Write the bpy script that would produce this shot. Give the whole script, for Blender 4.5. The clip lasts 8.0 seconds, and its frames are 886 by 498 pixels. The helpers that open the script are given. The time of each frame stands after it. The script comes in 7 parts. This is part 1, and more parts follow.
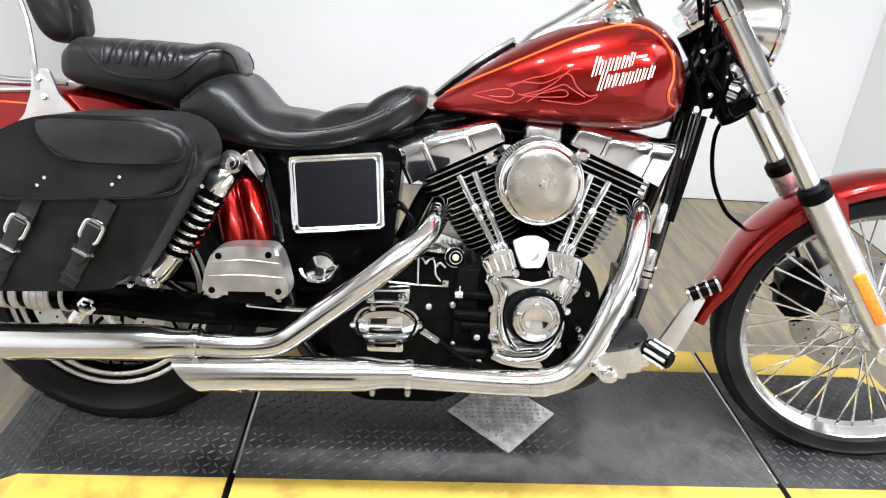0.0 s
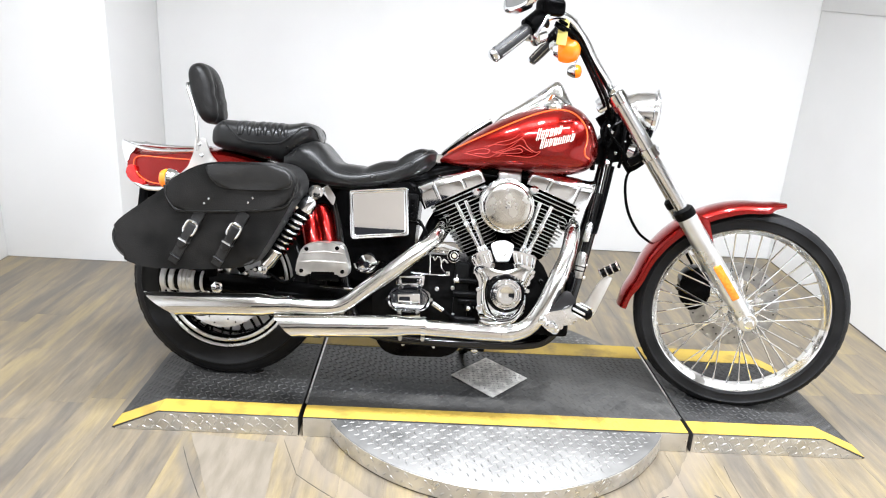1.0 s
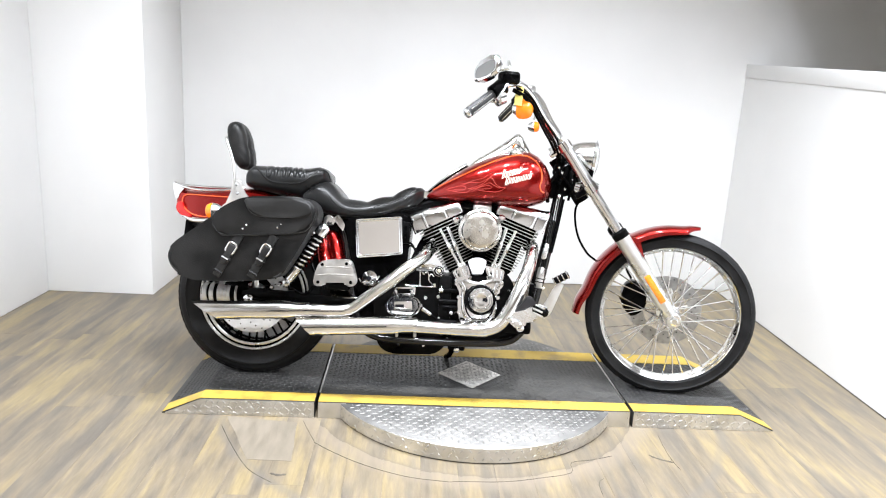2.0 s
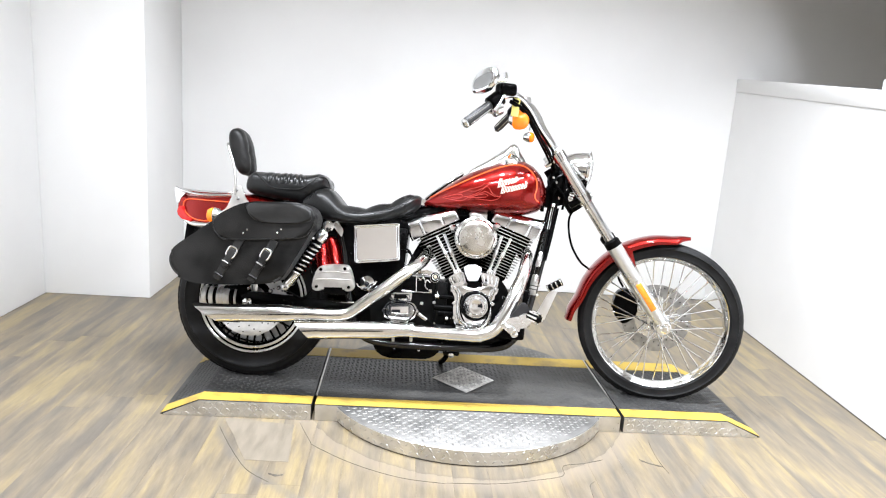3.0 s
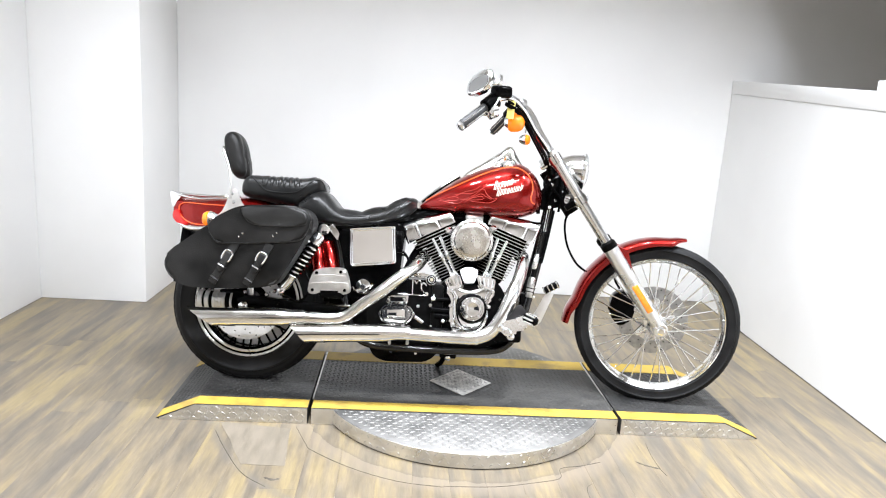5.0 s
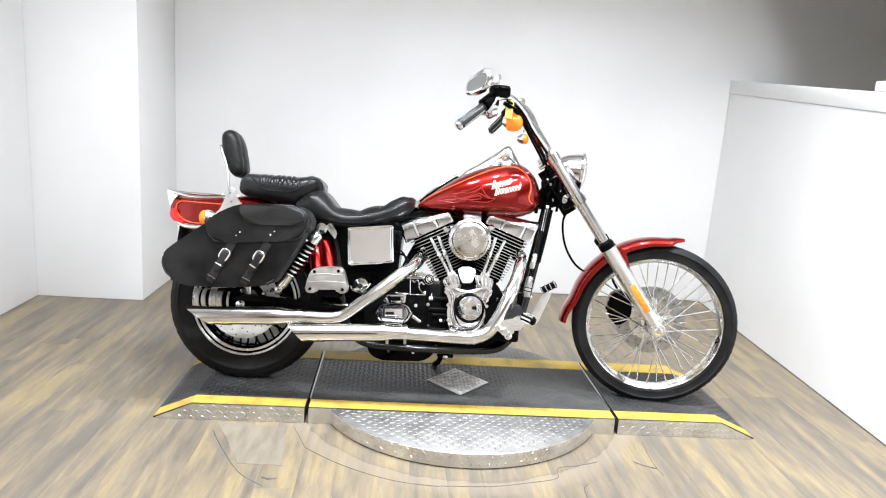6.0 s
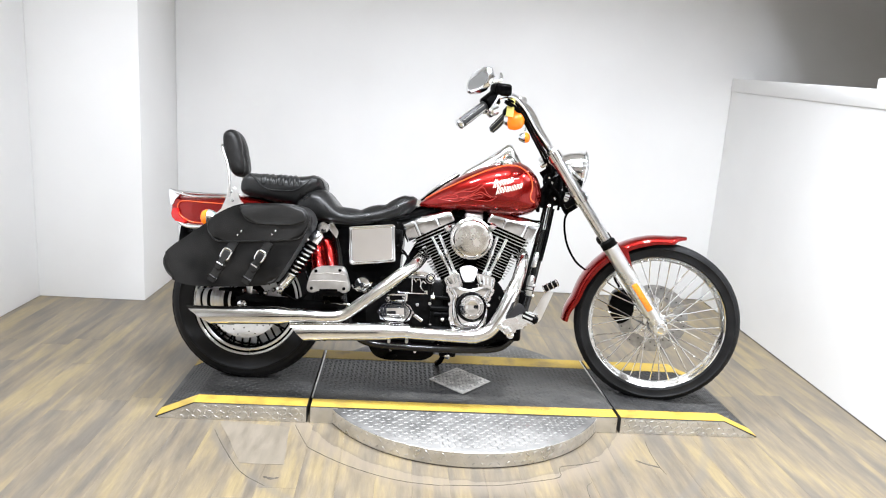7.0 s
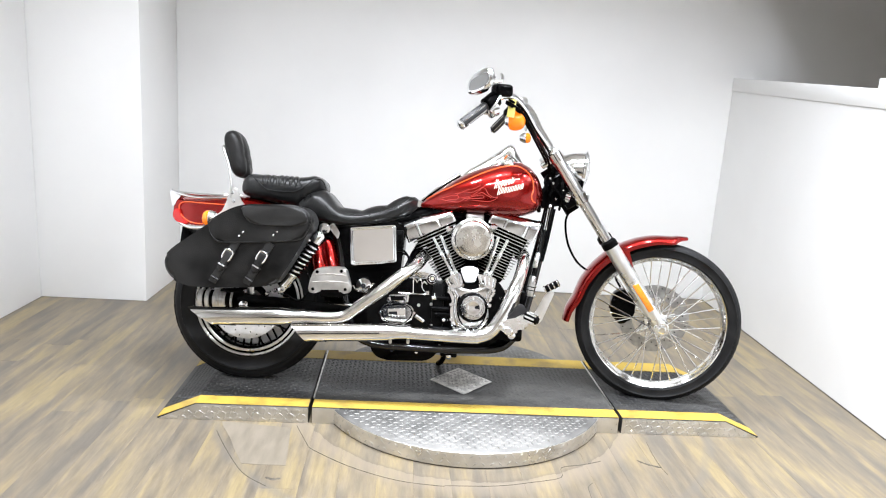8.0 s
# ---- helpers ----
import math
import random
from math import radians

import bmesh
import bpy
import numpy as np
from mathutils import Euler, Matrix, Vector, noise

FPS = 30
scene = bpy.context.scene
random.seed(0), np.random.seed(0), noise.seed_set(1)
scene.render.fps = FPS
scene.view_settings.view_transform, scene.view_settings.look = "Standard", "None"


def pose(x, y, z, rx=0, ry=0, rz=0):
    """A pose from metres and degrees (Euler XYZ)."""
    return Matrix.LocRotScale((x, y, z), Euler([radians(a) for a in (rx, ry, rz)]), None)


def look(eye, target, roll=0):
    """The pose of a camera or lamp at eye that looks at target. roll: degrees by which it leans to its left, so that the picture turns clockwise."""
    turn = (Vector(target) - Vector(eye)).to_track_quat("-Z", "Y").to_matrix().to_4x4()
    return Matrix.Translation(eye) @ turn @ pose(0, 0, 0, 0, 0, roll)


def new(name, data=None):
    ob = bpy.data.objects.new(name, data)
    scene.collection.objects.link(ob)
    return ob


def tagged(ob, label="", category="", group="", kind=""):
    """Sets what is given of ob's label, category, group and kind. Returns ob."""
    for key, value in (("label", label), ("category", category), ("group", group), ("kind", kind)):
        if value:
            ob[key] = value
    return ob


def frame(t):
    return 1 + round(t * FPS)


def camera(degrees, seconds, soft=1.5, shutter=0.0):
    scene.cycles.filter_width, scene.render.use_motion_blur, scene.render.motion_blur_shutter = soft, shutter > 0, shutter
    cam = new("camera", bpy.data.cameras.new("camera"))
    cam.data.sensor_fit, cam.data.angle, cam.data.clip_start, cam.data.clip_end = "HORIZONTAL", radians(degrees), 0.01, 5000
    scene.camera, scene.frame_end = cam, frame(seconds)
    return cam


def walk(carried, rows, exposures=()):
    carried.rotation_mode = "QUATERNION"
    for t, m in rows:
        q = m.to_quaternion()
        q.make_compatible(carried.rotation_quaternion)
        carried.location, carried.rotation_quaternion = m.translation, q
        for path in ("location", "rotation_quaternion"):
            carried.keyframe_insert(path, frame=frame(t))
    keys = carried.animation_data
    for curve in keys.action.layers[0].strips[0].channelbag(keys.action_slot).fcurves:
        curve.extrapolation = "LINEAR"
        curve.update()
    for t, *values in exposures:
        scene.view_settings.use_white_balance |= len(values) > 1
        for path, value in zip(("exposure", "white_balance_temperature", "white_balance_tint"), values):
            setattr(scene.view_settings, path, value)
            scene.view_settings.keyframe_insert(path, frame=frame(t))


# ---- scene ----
cam = camera(66.0, 8.0, soft=1.1)
PATH = [
    (0, (-0.291, -1.457, 1.166), (-0.143, 0.339, 0.299), 4.6),
    (0.1, (-0.332, -1.542, 1.148), (-0.143, 0.295, 0.381), 3.8),
    (0.2, (-0.328, -1.620, 1.160), (-0.144, 0.230, 0.424), 3.7),
    (0.3, (-0.324, -1.705, 1.166), (-0.150, 0.147, 0.430), 4.6),
    (0.4, (-0.329, -1.778, 1.183), (-0.181, 0.075, 0.444), 4.4),
    (0.5, (-0.313, -1.851, 1.206), (-0.176, 0.013, 0.495), 5.0),
    (0.6, (-0.309, -1.943, 1.195), (-0.194, -0.048, 0.565), 3.8),
    (0.7, (-0.313, -2.018, 1.211), (-0.189, -0.108, 0.629), 3.5),
    (0.8, (-0.297, -2.096, 1.221), (-0.197, -0.190, 0.623), 2.5),
    (0.9, (-0.280, -2.186, 1.210), (-0.198, -0.278, 0.614), 2.7),
    (1, (-0.28, -2.261, 1.235), (-0.204, -0.36, 0.616), 3.7),
    (1.1, (-0.248, -2.338, 1.220), (-0.181, -0.429, 0.628), 3.8),
    (1.2, (-0.265, -2.406, 1.223), (-0.196, -0.489, 0.659), 3.3),
    (1.3, (-0.245, -2.479, 1.221), (-0.176, -0.539, 0.738), 3.2),
    (1.4, (-0.259, -2.549, 1.243), (-0.195, -0.606, 0.771), 1.9),
    (1.5, (-0.287, -2.629, 1.228), (-0.186, -0.678, 0.802), 2.3),
    (1.6, (-0.270, -2.688, 1.232), (-0.192, -0.742, 0.775), 1.7),
    (1.7, (-0.292, -2.749, 1.23), (-0.179, -0.803, 0.78), 2.9),
    (2.8, (-0.311, -2.887, 1.248), (-0.198, -0.938, 0.813), 3.6),
    (3, (-0.322, -2.888, 1.238), (-0.188, -0.937, 0.82), 4.1),
    (3.5, (-0.302, -2.877, 1.245), (-0.149, -0.927, 0.825), 4.0),
    (4, (-0.298, -2.877, 1.248), (-0.149, -0.927, 0.831), 3.8),
    (4.5, (-0.306, -2.886, 1.235), (-0.17, -0.933, 0.827), 3.8),
    (6, (-0.317, -2.882, 1.241), (-0.169, -0.931, 0.827), 4.1),
    (6.5, (-0.313, -2.878, 1.239), (-0.162, -0.928, 0.823), 3.9),
    (7, (-0.316, -2.879, 1.237), (-0.173, -0.928, 0.822), 3.9),
    (7.5, (-0.315, -2.878, 1.238), (-0.166, -0.928, 0.821), 4.1),
    (8, (-0.317, -2.88, 1.242), (-0.177, -0.929, 0.825), 3.8),
]
walk(cam, [(t, look(eye, target, roll)) for t, eye, target, roll in PATH],
     exposures=[(0, 0.24), (0.5, 0.42), (1.0, 0.43), (3.5, 0.47), (4.5, 0.45), (6.0, 0.34), (8.0, 0.30)])

# ---- world and lights ----
world = bpy.data.worlds.new("world")
scene.world = world
world.use_nodes = True
world.node_tree.nodes["Background"].inputs[0].default_value = (0.9, 0.95, 1.0, 1)
world.node_tree.nodes["Background"].inputs[1].default_value = 0.3


def area_lamp(name, eye, target, across, watts, colour=(0.926, 0.97, 1.045)):
    data = bpy.data.lights.new(name, "AREA")
    data.shape, data.size, data.energy, data.color = "DISK", across, watts, colour
    data.spread = radians(140)
    ob = new(name, data)
    ob.matrix_world = look(eye, target)
    return ob


LAMPS = [(-1.35, -0.7, 29), (-0.45, -0.7, 37), (0.6, -0.7, 41), (1.6, -0.7, 44), (-1.1, -2.5, 26), (-0.3, -2.5, 31), (0.6, -2.5, 32), (1.5, -2.5, 34)]
for lx, ly, watts in LAMPS:
    area_lamp("ceiling_lamp", (lx, ly, 3.02), (lx, ly, 0), 0.32, watts)

# ---- materials ----
def material(name, base, rough=0.5, metal=0.0, coat=0.0, spec=0.5):
    m = bpy.data.materials.new(name)
    m.use_nodes = True
    b = m.node_tree.nodes["Principled BSDF"]
    b.inputs["Base Color"].default_value = (*base, 1)
    b.inputs["Roughness"].default_value = rough
    b.inputs["Metallic"].default_value = metal
    b.inputs["Coat Weight"].default_value = coat
    b.inputs["Coat Roughness"].default_value = 0.03
    b.inputs["Specular IOR Level"].default_value = spec
    return m


def grain(m, low, high, scale=8.0, stretch=(1, 1, 1), bump=0.0, bump_scale=60.0, rough=None, detail=6, place="Object", steps=(0.35, 0.65)):
    """Noise between two colours, a finer bump, and optionally noise in the roughness."""
    t = m.node_tree
    n, ln = t.nodes, t.links
    b = n["Principled BSDF"]
    co = n.new("ShaderNodeTexCoord")
    mp = n.new("ShaderNodeMapping")
    mp.inputs["Scale"].default_value = stretch
    ln.new(co.outputs[place], mp.inputs[0])
    tx = n.new("ShaderNodeTexNoise")
    tx.inputs["Scale"].default_value, tx.inputs["Detail"].default_value = scale, detail
    ln.new(mp.outputs[0], tx.inputs["Vector"])
    rp = n.new("ShaderNodeValToRGB")
    rp.color_ramp.elements[0].position, rp.color_ramp.elements[1].position = steps
    rp.color_ramp.elements[0].color, rp.color_ramp.elements[1].color = (*low, 1), (*high, 1)
    ln.new(tx.outputs[0], rp.inputs[0])
    ln.new(rp.outputs[0], b.inputs["Base Color"])
    if rough:
        mr = n.new("ShaderNodeMapRange")
        mr.inputs[1].default_value, mr.inputs[2].default_value = 0.3, 0.7
        mr.inputs[3].default_value, mr.inputs[4].default_value = rough
        ln.new(tx.outputs[0], mr.inputs[0])
        ln.new(mr.outputs[0], b.inputs["Roughness"])
    if bump:
        fx = n.new("ShaderNodeTexNoise")
        fx.inputs["Scale"].default_value, fx.inputs["Detail"].default_value = bump_scale, 4
        ln.new(mp.outputs[0], fx.inputs["Vector"])
        bp = n.new("ShaderNodeBump")
        bp.inputs["Strength"].default_value, bp.inputs["Distance"].default_value = bump, 0.002
        ln.new(fx.outputs[0], bp.inputs["Height"])
        ln.new(bp.outputs[0], b.inputs["Normal"])
    return m


CHROME = grain(material("chrome", (0.76, 0.78, 0.80), 0.05, 1.0), (0.82, 0.835, 0.855), (0.88, 0.895, 0.91), 14, rough=(0.05, 0.12))
SOFTCHROME = grain(material("lightly_swirled_chrome", (0.74, 0.75, 0.76), 0.12, 1.0), (0.74, 0.735, 0.72), (0.82, 0.815, 0.80), 10, rough=(0.10, 0.16))
BRIGHT = grain(material("polished_aluminium", (0.7, 0.7, 0.7), 0.2, 1.0), (0.82, 0.82, 0.82), (0.89, 0.89, 0.88), 20, bump=0.05, bump_scale=300, rough=(0.2, 0.32))
SATIN = grain(material("satin_aluminium", (0.66, 0.65, 0.63), 0.35, 1.0), (0.68, 0.67, 0.65), (0.78, 0.77, 0.75), 25, bump=0.08, bump_scale=400, rough=(0.28, 0.42))
STEEL = grain(material("brushed_steel", (0.55, 0.54, 0.52), 0.3, 1.0), (0.48, 0.47, 0.45), (0.62, 0.61, 0.59), 30, rough=(0.25, 0.4))
GLOSS = grain(material("glossy_black_frame_paint", (0.003, 0.003, 0.003), 0.1, 0.0, 0.0, 0.5), (0.002, 0.002, 0.002), (0.004, 0.004, 0.0045), 12, rough=(0.06, 0.14))
BLACK = grain(material("black_paint", (0.002, 0.002, 0.002), 0.2, 0.0, 0.0, 0.05), (0.0012, 0.0012, 0.0012), (0.0028, 0.0028, 0.003), 12, rough=(0.12, 0.26))
CRINKLE = grain(material("black_crinkle_paint", (0.002, 0.002, 0.002), 0.4, 0, 0, 0.06), (0.0012, 0.0012, 0.0012), (0.0035, 0.0035, 0.0035), 30, bump=0.35, bump_scale=700, rough=(0.32, 0.48))
RUBBER = grain(material("tyre_rubber", (0.009, 0.009, 0.0095), 0.6, 0, 0, 0.16), (0.0055, 0.0055, 0.006), (0.0135, 0.0135, 0.014), 9, bump=0.15, bump_scale=260, rough=(0.5, 0.7))
GRIP = material("grip_rubber", (0.015, 0.015, 0.016), 0.55)
LEATHER = grain(material("black_leather", (0.004, 0.004, 0.004), 0.45, 0, 0, 0.22), (0.0025, 0.0025, 0.0025), (0.0135, 0.013, 0.0125), 7, bump=0.4, bump_scale=220, rough=(0.28, 0.56))
PIPING = grain(material("worn_leather_piping", (0.03, 0.03, 0.029), 0.45, 0, 0, 0.5), (0.012, 0.012, 0.0115), (0.045, 0.044, 0.042), 22, bump=0.2, bump_scale=300, rough=(0.34, 0.5))
VINYL = grain(material("seat_vinyl", (0.008, 0.008, 0.008), 0.42, 0, 0, 0.32), (0.003, 0.003, 0.003), (0.008, 0.008, 0.008), 6, bump=0.28, bump_scale=260, rough=(0.24, 0.42))
RED = grain(material("candy_red_paint", (0.27, 0.0045, 0.003), 0.26, 0.88, 0.7), (0.24, 0.0035, 0.0025), (0.30, 0.0055, 0.0035), 900, rough=(0.2, 0.28), detail=1)
STRIPE = material("orange_pinstripe", (0.80, 0.105, 0.02), 0.3, 0, 0.8)
FLAME = material("pale_red_flame_line", (0.48, 0.045, 0.035), 0.3, 0, 0.8)
STAMPED = grain(material("tan_stamped_cap", (0.42, 0.38, 0.27), 0.4), (0.30, 0.27, 0.19), (0.50, 0.46, 0.35), 90, rough=(0.35, 0.5))
CREAM = material("cream_lettering", (0.80, 0.74, 0.62), 0.35, 0, 0.6)
SCARLET = material("scarlet_emblem", (0.40, 0.010, 0.007), 0.26, 0.8, 1.0)
REFLECT = grain(material("amber_reflector", (0.85, 0.22, 0.02), 0.25, 0, 0.5), (0.80, 0.18, 0.012), (0.9, 0.27, 0.03), 120)
AMBER = material("amber_lens", (0.80, 0.17, 0.008), 0.15, 0, 0.5)
AMBER.node_tree.nodes["Principled BSDF"].inputs["Emission Color"].default_value = (1.0, 0.24, 0.006, 1)
AMBER.node_tree.nodes["Principled BSDF"].inputs["Emission Strength"].default_value = 0.42
REDLENS = material("red_lens", (0.34, 0.004, 0.004), 0.12, 0, 0.6)
REDLENS.node_tree.nodes["Principled BSDF"].inputs["Emission Color"].default_value = (1.0, 0.03, 0.02, 1)
REDLENS.node_tree.nodes["Principled BSDF"].inputs["Emission Strength"].default_value = 0.09
GLASS = material("clear_lens", (1, 1, 1), 0.04)
GLASS.node_tree.nodes["Principled BSDF"].inputs["Transmission Weight"].default_value = 1.0
MIRROR = material("mirror_glass", (0.9, 0.9, 0.9), 0.01, 1.0)
WALL = grain(material("white_wall_paint", (0.8, 0.8, 0.79), 0.55), (0.77, 0.77, 0.765), (0.82, 0.82, 0.815), 1.2, bump=0.12, bump_scale=180, rough=(0.5, 0.65))
BEIGE = grain(material("warm_grey_wall_paint", (0.6, 0.57, 0.54), 0.6), (0.55, 0.52, 0.49), (0.62, 0.59, 0.555), 1.1, bump=0.12, bump_scale=160)
CEIL = grain(material("ceiling_paint", (0.75, 0.75, 0.74), 0.8), (0.7, 0.7, 0.69), (0.78, 0.78, 0.77), 3, bump=0.1)
YELLOW = grain(material("yellow_safety_paint", (0.45, 0.3, 0.05), 0.5, 0, 0, 0.3), (0.20, 0.135, 0.034), (0.435, 0.298, 0.052), 11, bump=0.2, bump_scale=120, rough=(0.38, 0.6), steps=(0.26, 0.46))
TREAD = grain(material("black_tread_plate", (0.035, 0.035, 0.036), 0.45), (0.013, 0.013, 0.0135), (0.05, 0.0485, 0.046), 5, bump=0.25, bump_scale=140, rough=(0.35, 0.6), steps=(0.38, 0.72))
PLATE = grain(material("steel_tread_plate", (0.3, 0.29, 0.27), 0.4, 0.85), (0.150, 0.148, 0.142), (0.240, 0.236, 0.226), 9, bump=0.10, bump_scale=90, rough=(0.50, 0.66))
# PLATE's steel with a raised base: upright faces get their brightness from colour
EDGE = grain(material("brightened_steel_side", (0.6, 0.58, 0.54), 0.35, 0.9), (0.56, 0.545, 0.51), (0.72, 0.70, 0.665), 11, bump=0.1, bump_scale=120, rough=(0.26, 0.42))
PLATELUG = grain(material("dull_steel_lug", (0.36, 0.35, 0.34), 0.4, 0.9), (0.27, 0.265, 0.255), (0.42, 0.412, 0.40), 30, rough=(0.44, 0.56))
LUG = grain(material("worn_steel_lug", (0.72, 0.71, 0.69), 0.2, 1.0), (0.46, 0.45, 0.435), (0.60, 0.59, 0.57), 40, rough=(0.28, 0.42))
BLACKLUG = grain(material("worn_black_lug", (0.08, 0.08, 0.08), 0.35), (0.022, 0.022, 0.022), (0.075, 0.074, 0.072), 6, rough=(0.32, 0.5), steps=(0.4, 0.7))
DISC = grain(material("brake_disc_steel", (0.33, 0.33, 0.33), 0.35, 1.0), (0.34, 0.34, 0.34), (0.48, 0.48, 0.475), 40, rough=(0.34, 0.46))
PALEPLATE = grain(material("worn_pale_steel_plate", (0.55, 0.54, 0.51), 0.5, 0.3), (0.36, 0.35, 0.33), (0.72, 0.705, 0.675), 34, bump=0.45, bump_scale=110, rough=(0.42, 0.6))
CHARCOAL = grain(material("charcoal_for_reflection", (0.004, 0.0045, 0.007), 0.6, 0, 0, 0.2), (0.0035, 0.004, 0.0065), (0.006, 0.0065, 0.010), 3, bump=0.1)
PEDAL = grain(material("brushed_pale_metal", (0.75, 0.75, 0.75), 0.4, 0.4), (0.66, 0.66, 0.665), (0.78, 0.78, 0.785), 30, rough=(0.34, 0.46))
FINEDGE = grain(material("machined_fin_edge", (0.4, 0.4, 0.39), 0.35, 1.0), (0.33, 0.326, 0.318), (0.50, 0.495, 0.48), 45, rough=(0.26, 0.4))
BRUSHED = grain(material("spun_chrome_face", (0.6, 0.58, 0.54), 0.26, 1.0), (0.60, 0.575, 0.525), (0.74, 0.715, 0.665), 24, rough=(0.16, 0.32))
BOOT = grain(material("faded_rubber_boot", (0.02, 0.018, 0.019), 0.6, 0, 0, 0.3), (0.008, 0.0072, 0.0075), (0.015, 0.0135, 0.0142), 20, bump=0.2, bump_scale=200)
TAN = grain(material("tan_wall_paint", (0.42, 0.38, 0.34), 0.6), (0.40, 0.365, 0.325), (0.45, 0.41, 0.37), 1.1, bump=0.12, bump_scale=160)
FORK = grain(material("hazed_fork_chrome", (0.8, 0.8, 0.81), 0.2, 1.0), (0.80, 0.805, 0.815), (0.87, 0.875, 0.885), 12, rough=(0.16, 0.26))
for cloth, weight in ((VINYL, 0.10), (LEATHER, 0.04)):
    shader = cloth.node_tree.nodes["Principled BSDF"]
    shader.inputs["Sheen Weight"].default_value = weight
    shader.inputs["Sheen Roughness"].default_value = 0.35
SLIDER = grain(material("polished_fork_slider", (0.72, 0.72, 0.71), 0.3, 0.92), (0.66, 0.66, 0.65), (0.76, 0.76, 0.75), 16, bump=0.05, bump_scale=300, rough=(0.24, 0.36))
PANELHIDE = grain(material("smooth_worn_leather", (0.012, 0.012, 0.012), 0.45, 0, 0, 0.36), (0.005, 0.005, 0.005), (0.016, 0.0155, 0.015), 9, bump=0.2, bump_scale=380, rough=(0.36, 0.5))
# grey base puts a dim room's reflection into the handlebar mirror's colour
DIMGLASS = material("darkened_mirror_glass", (0.3, 0.3, 0.3), 0.03, 1.0)
DARK = material("dark_gap", (0.01, 0.01, 0.01), 0.8)
BULB = material("yellow_tag_card", (0.9, 0.78, 0.22), 0.6)

# ---- mesh helpers ----
def finish(name, bm, mat, smooth=True, sharp=40):
    bmesh.ops.remove_doubles(bm, verts=bm.verts, dist=1e-6)
    bmesh.ops.recalc_face_normals(bm, faces=bm.faces)
    me = bpy.data.meshes.new(name)
    bm.to_mesh(me)
    bm.free()
    me.materials.append(mat)
    if smooth:
        me.shade_smooth()
        me.set_sharp_from_angle(angle=radians(sharp))
    return me


def part(name, bm, mat, parent, label="", smooth=True, sharp=40):
    ob = new(name, finish(name, bm, mat, smooth, sharp))
    ob.parent = parent
    if label:
        tagged(ob, label)
    return ob


def thing(name, label, category, group="", kind="", m=None, bm=None, mat=None, smooth=True):
    ob = new(name, finish(name, bm, mat, smooth) if bm else None)
    if m is not None:
        ob.matrix_basis = m
    return tagged(ob, label, category, group, kind)


def curve(pts, n=8):
    """A smooth line through the points (Catmull-Rom)."""
    P = [Vector(p) for p in pts]
    P = [2 * P[0] - P[1]] + P + [2 * P[-1] - P[-2]]
    out = []
    for i in range(1, len(P) - 2):
        a, b, c, d = P[i - 1:i + 3]
        for k in range(n):
            t = k / n
            out.append(0.5 * (2 * b + (c - a) * t + (2 * a - 5 * b + 4 * c - d) * t * t + (3 * b - a - 3 * c + d) * t ** 3))
    return out + [P[-2]]


def rings(bm, loops, close=True, caps=True, loop=False):
    """Skin rings of equal length."""
    V = [[bm.verts.new(p) for p in r] for r in loops]
    m = len(V[0])
    for i in range(len(V) - (0 if loop else 1)):
        a, b = V[i], V[(i + 1) % len(V)]
        for j in range(m if close else m - 1):
            k = (j + 1) % m
            bm.faces.new((a[j], a[k], b[k], b[j]))
    if caps and not loop and close:
        bm.faces.new(V[0][::-1])
        bm.faces.new(V[-1])
    return bm


def tube(pts, r, n=12, bm=None, flat=1.0, loop=False, caps=True):
    """A round bar along the points; r one radius or one for each point; flat squeezes it along the frame's second axis."""
    bm = bm or bmesh.new()
    P = [Vector(p) for p in pts]
    R = [r] * len(P) if isinstance(r, (int, float)) else list(np.interp(np.linspace(0, 1, len(P)), np.linspace(0, 1, len(r)), r))
    up, out = None, []
    for i, p in enumerate(P):
        if loop:
            d = (P[(i + 1) % len(P)] - P[i - 1]).normalized()
        else:
            d = (P[min(i + 1, len(P) - 1)] - P[max(i - 1, 0)]).normalized()
        if up is None:
            up = Vector((0, 1, 0)) if abs(d.y) < 0.9 else Vector((0, 0, 1))
        up = (up - d * up.dot(d)).normalized()
        side = d.cross(up)
        out.append([p + (side * math.cos(2 * math.pi * j / n) + up * math.sin(2 * math.pi * j / n) * flat) * R[i] for j in range(n)])
    return rings(bm, out, caps=caps, loop=loop)


def lathe(profile, centre, axis=(0, -1, 0), n=32, bm=None, closed=False):
    """Turn (along, radius) pairs about the axis through centre."""
    bm = bm or bmesh.new()
    a = Vector(axis).normalized()
    u = a.orthogonal().normalized()
    w = a.cross(u)
    c = Vector(centre)
    loops = [[c + a * s + (u * math.cos(2 * math.pi * j / n) + w * math.sin(2 * math.pi * j / n)) * max(r, 1e-5) for j in range(n)] for s, r in profile]
    return rings(bm, loops, caps=not closed, loop=closed)


def slab(outline, y0, y1, bevel=0.0, seg=3, bm=None):
    """An outline in (x, z) pulled from y0 to y1, with its edges rounded."""
    own = bmesh.new()
    a = [own.verts.new((x, y0, z)) for x, z in outline]
    b = [own.verts.new((x, y1, z)) for x, z in outline]
    k = len(a)
    own.faces.new(a)
    own.faces.new(b[::-1])
    for i in range(k):
        own.faces.new((a[i], b[i], b[(i + 1) % k], a[(i + 1) % k]))
    if bevel:
        bmesh.ops.bevel(own, geom=[e for e in own.edges if abs(e.verts[0].co.y - e.verts[1].co.y) < 1e-6], offset=bevel, segments=seg, profile=0.5, affect="EDGES", clamp_overlap=True)
    return join(bm, own)


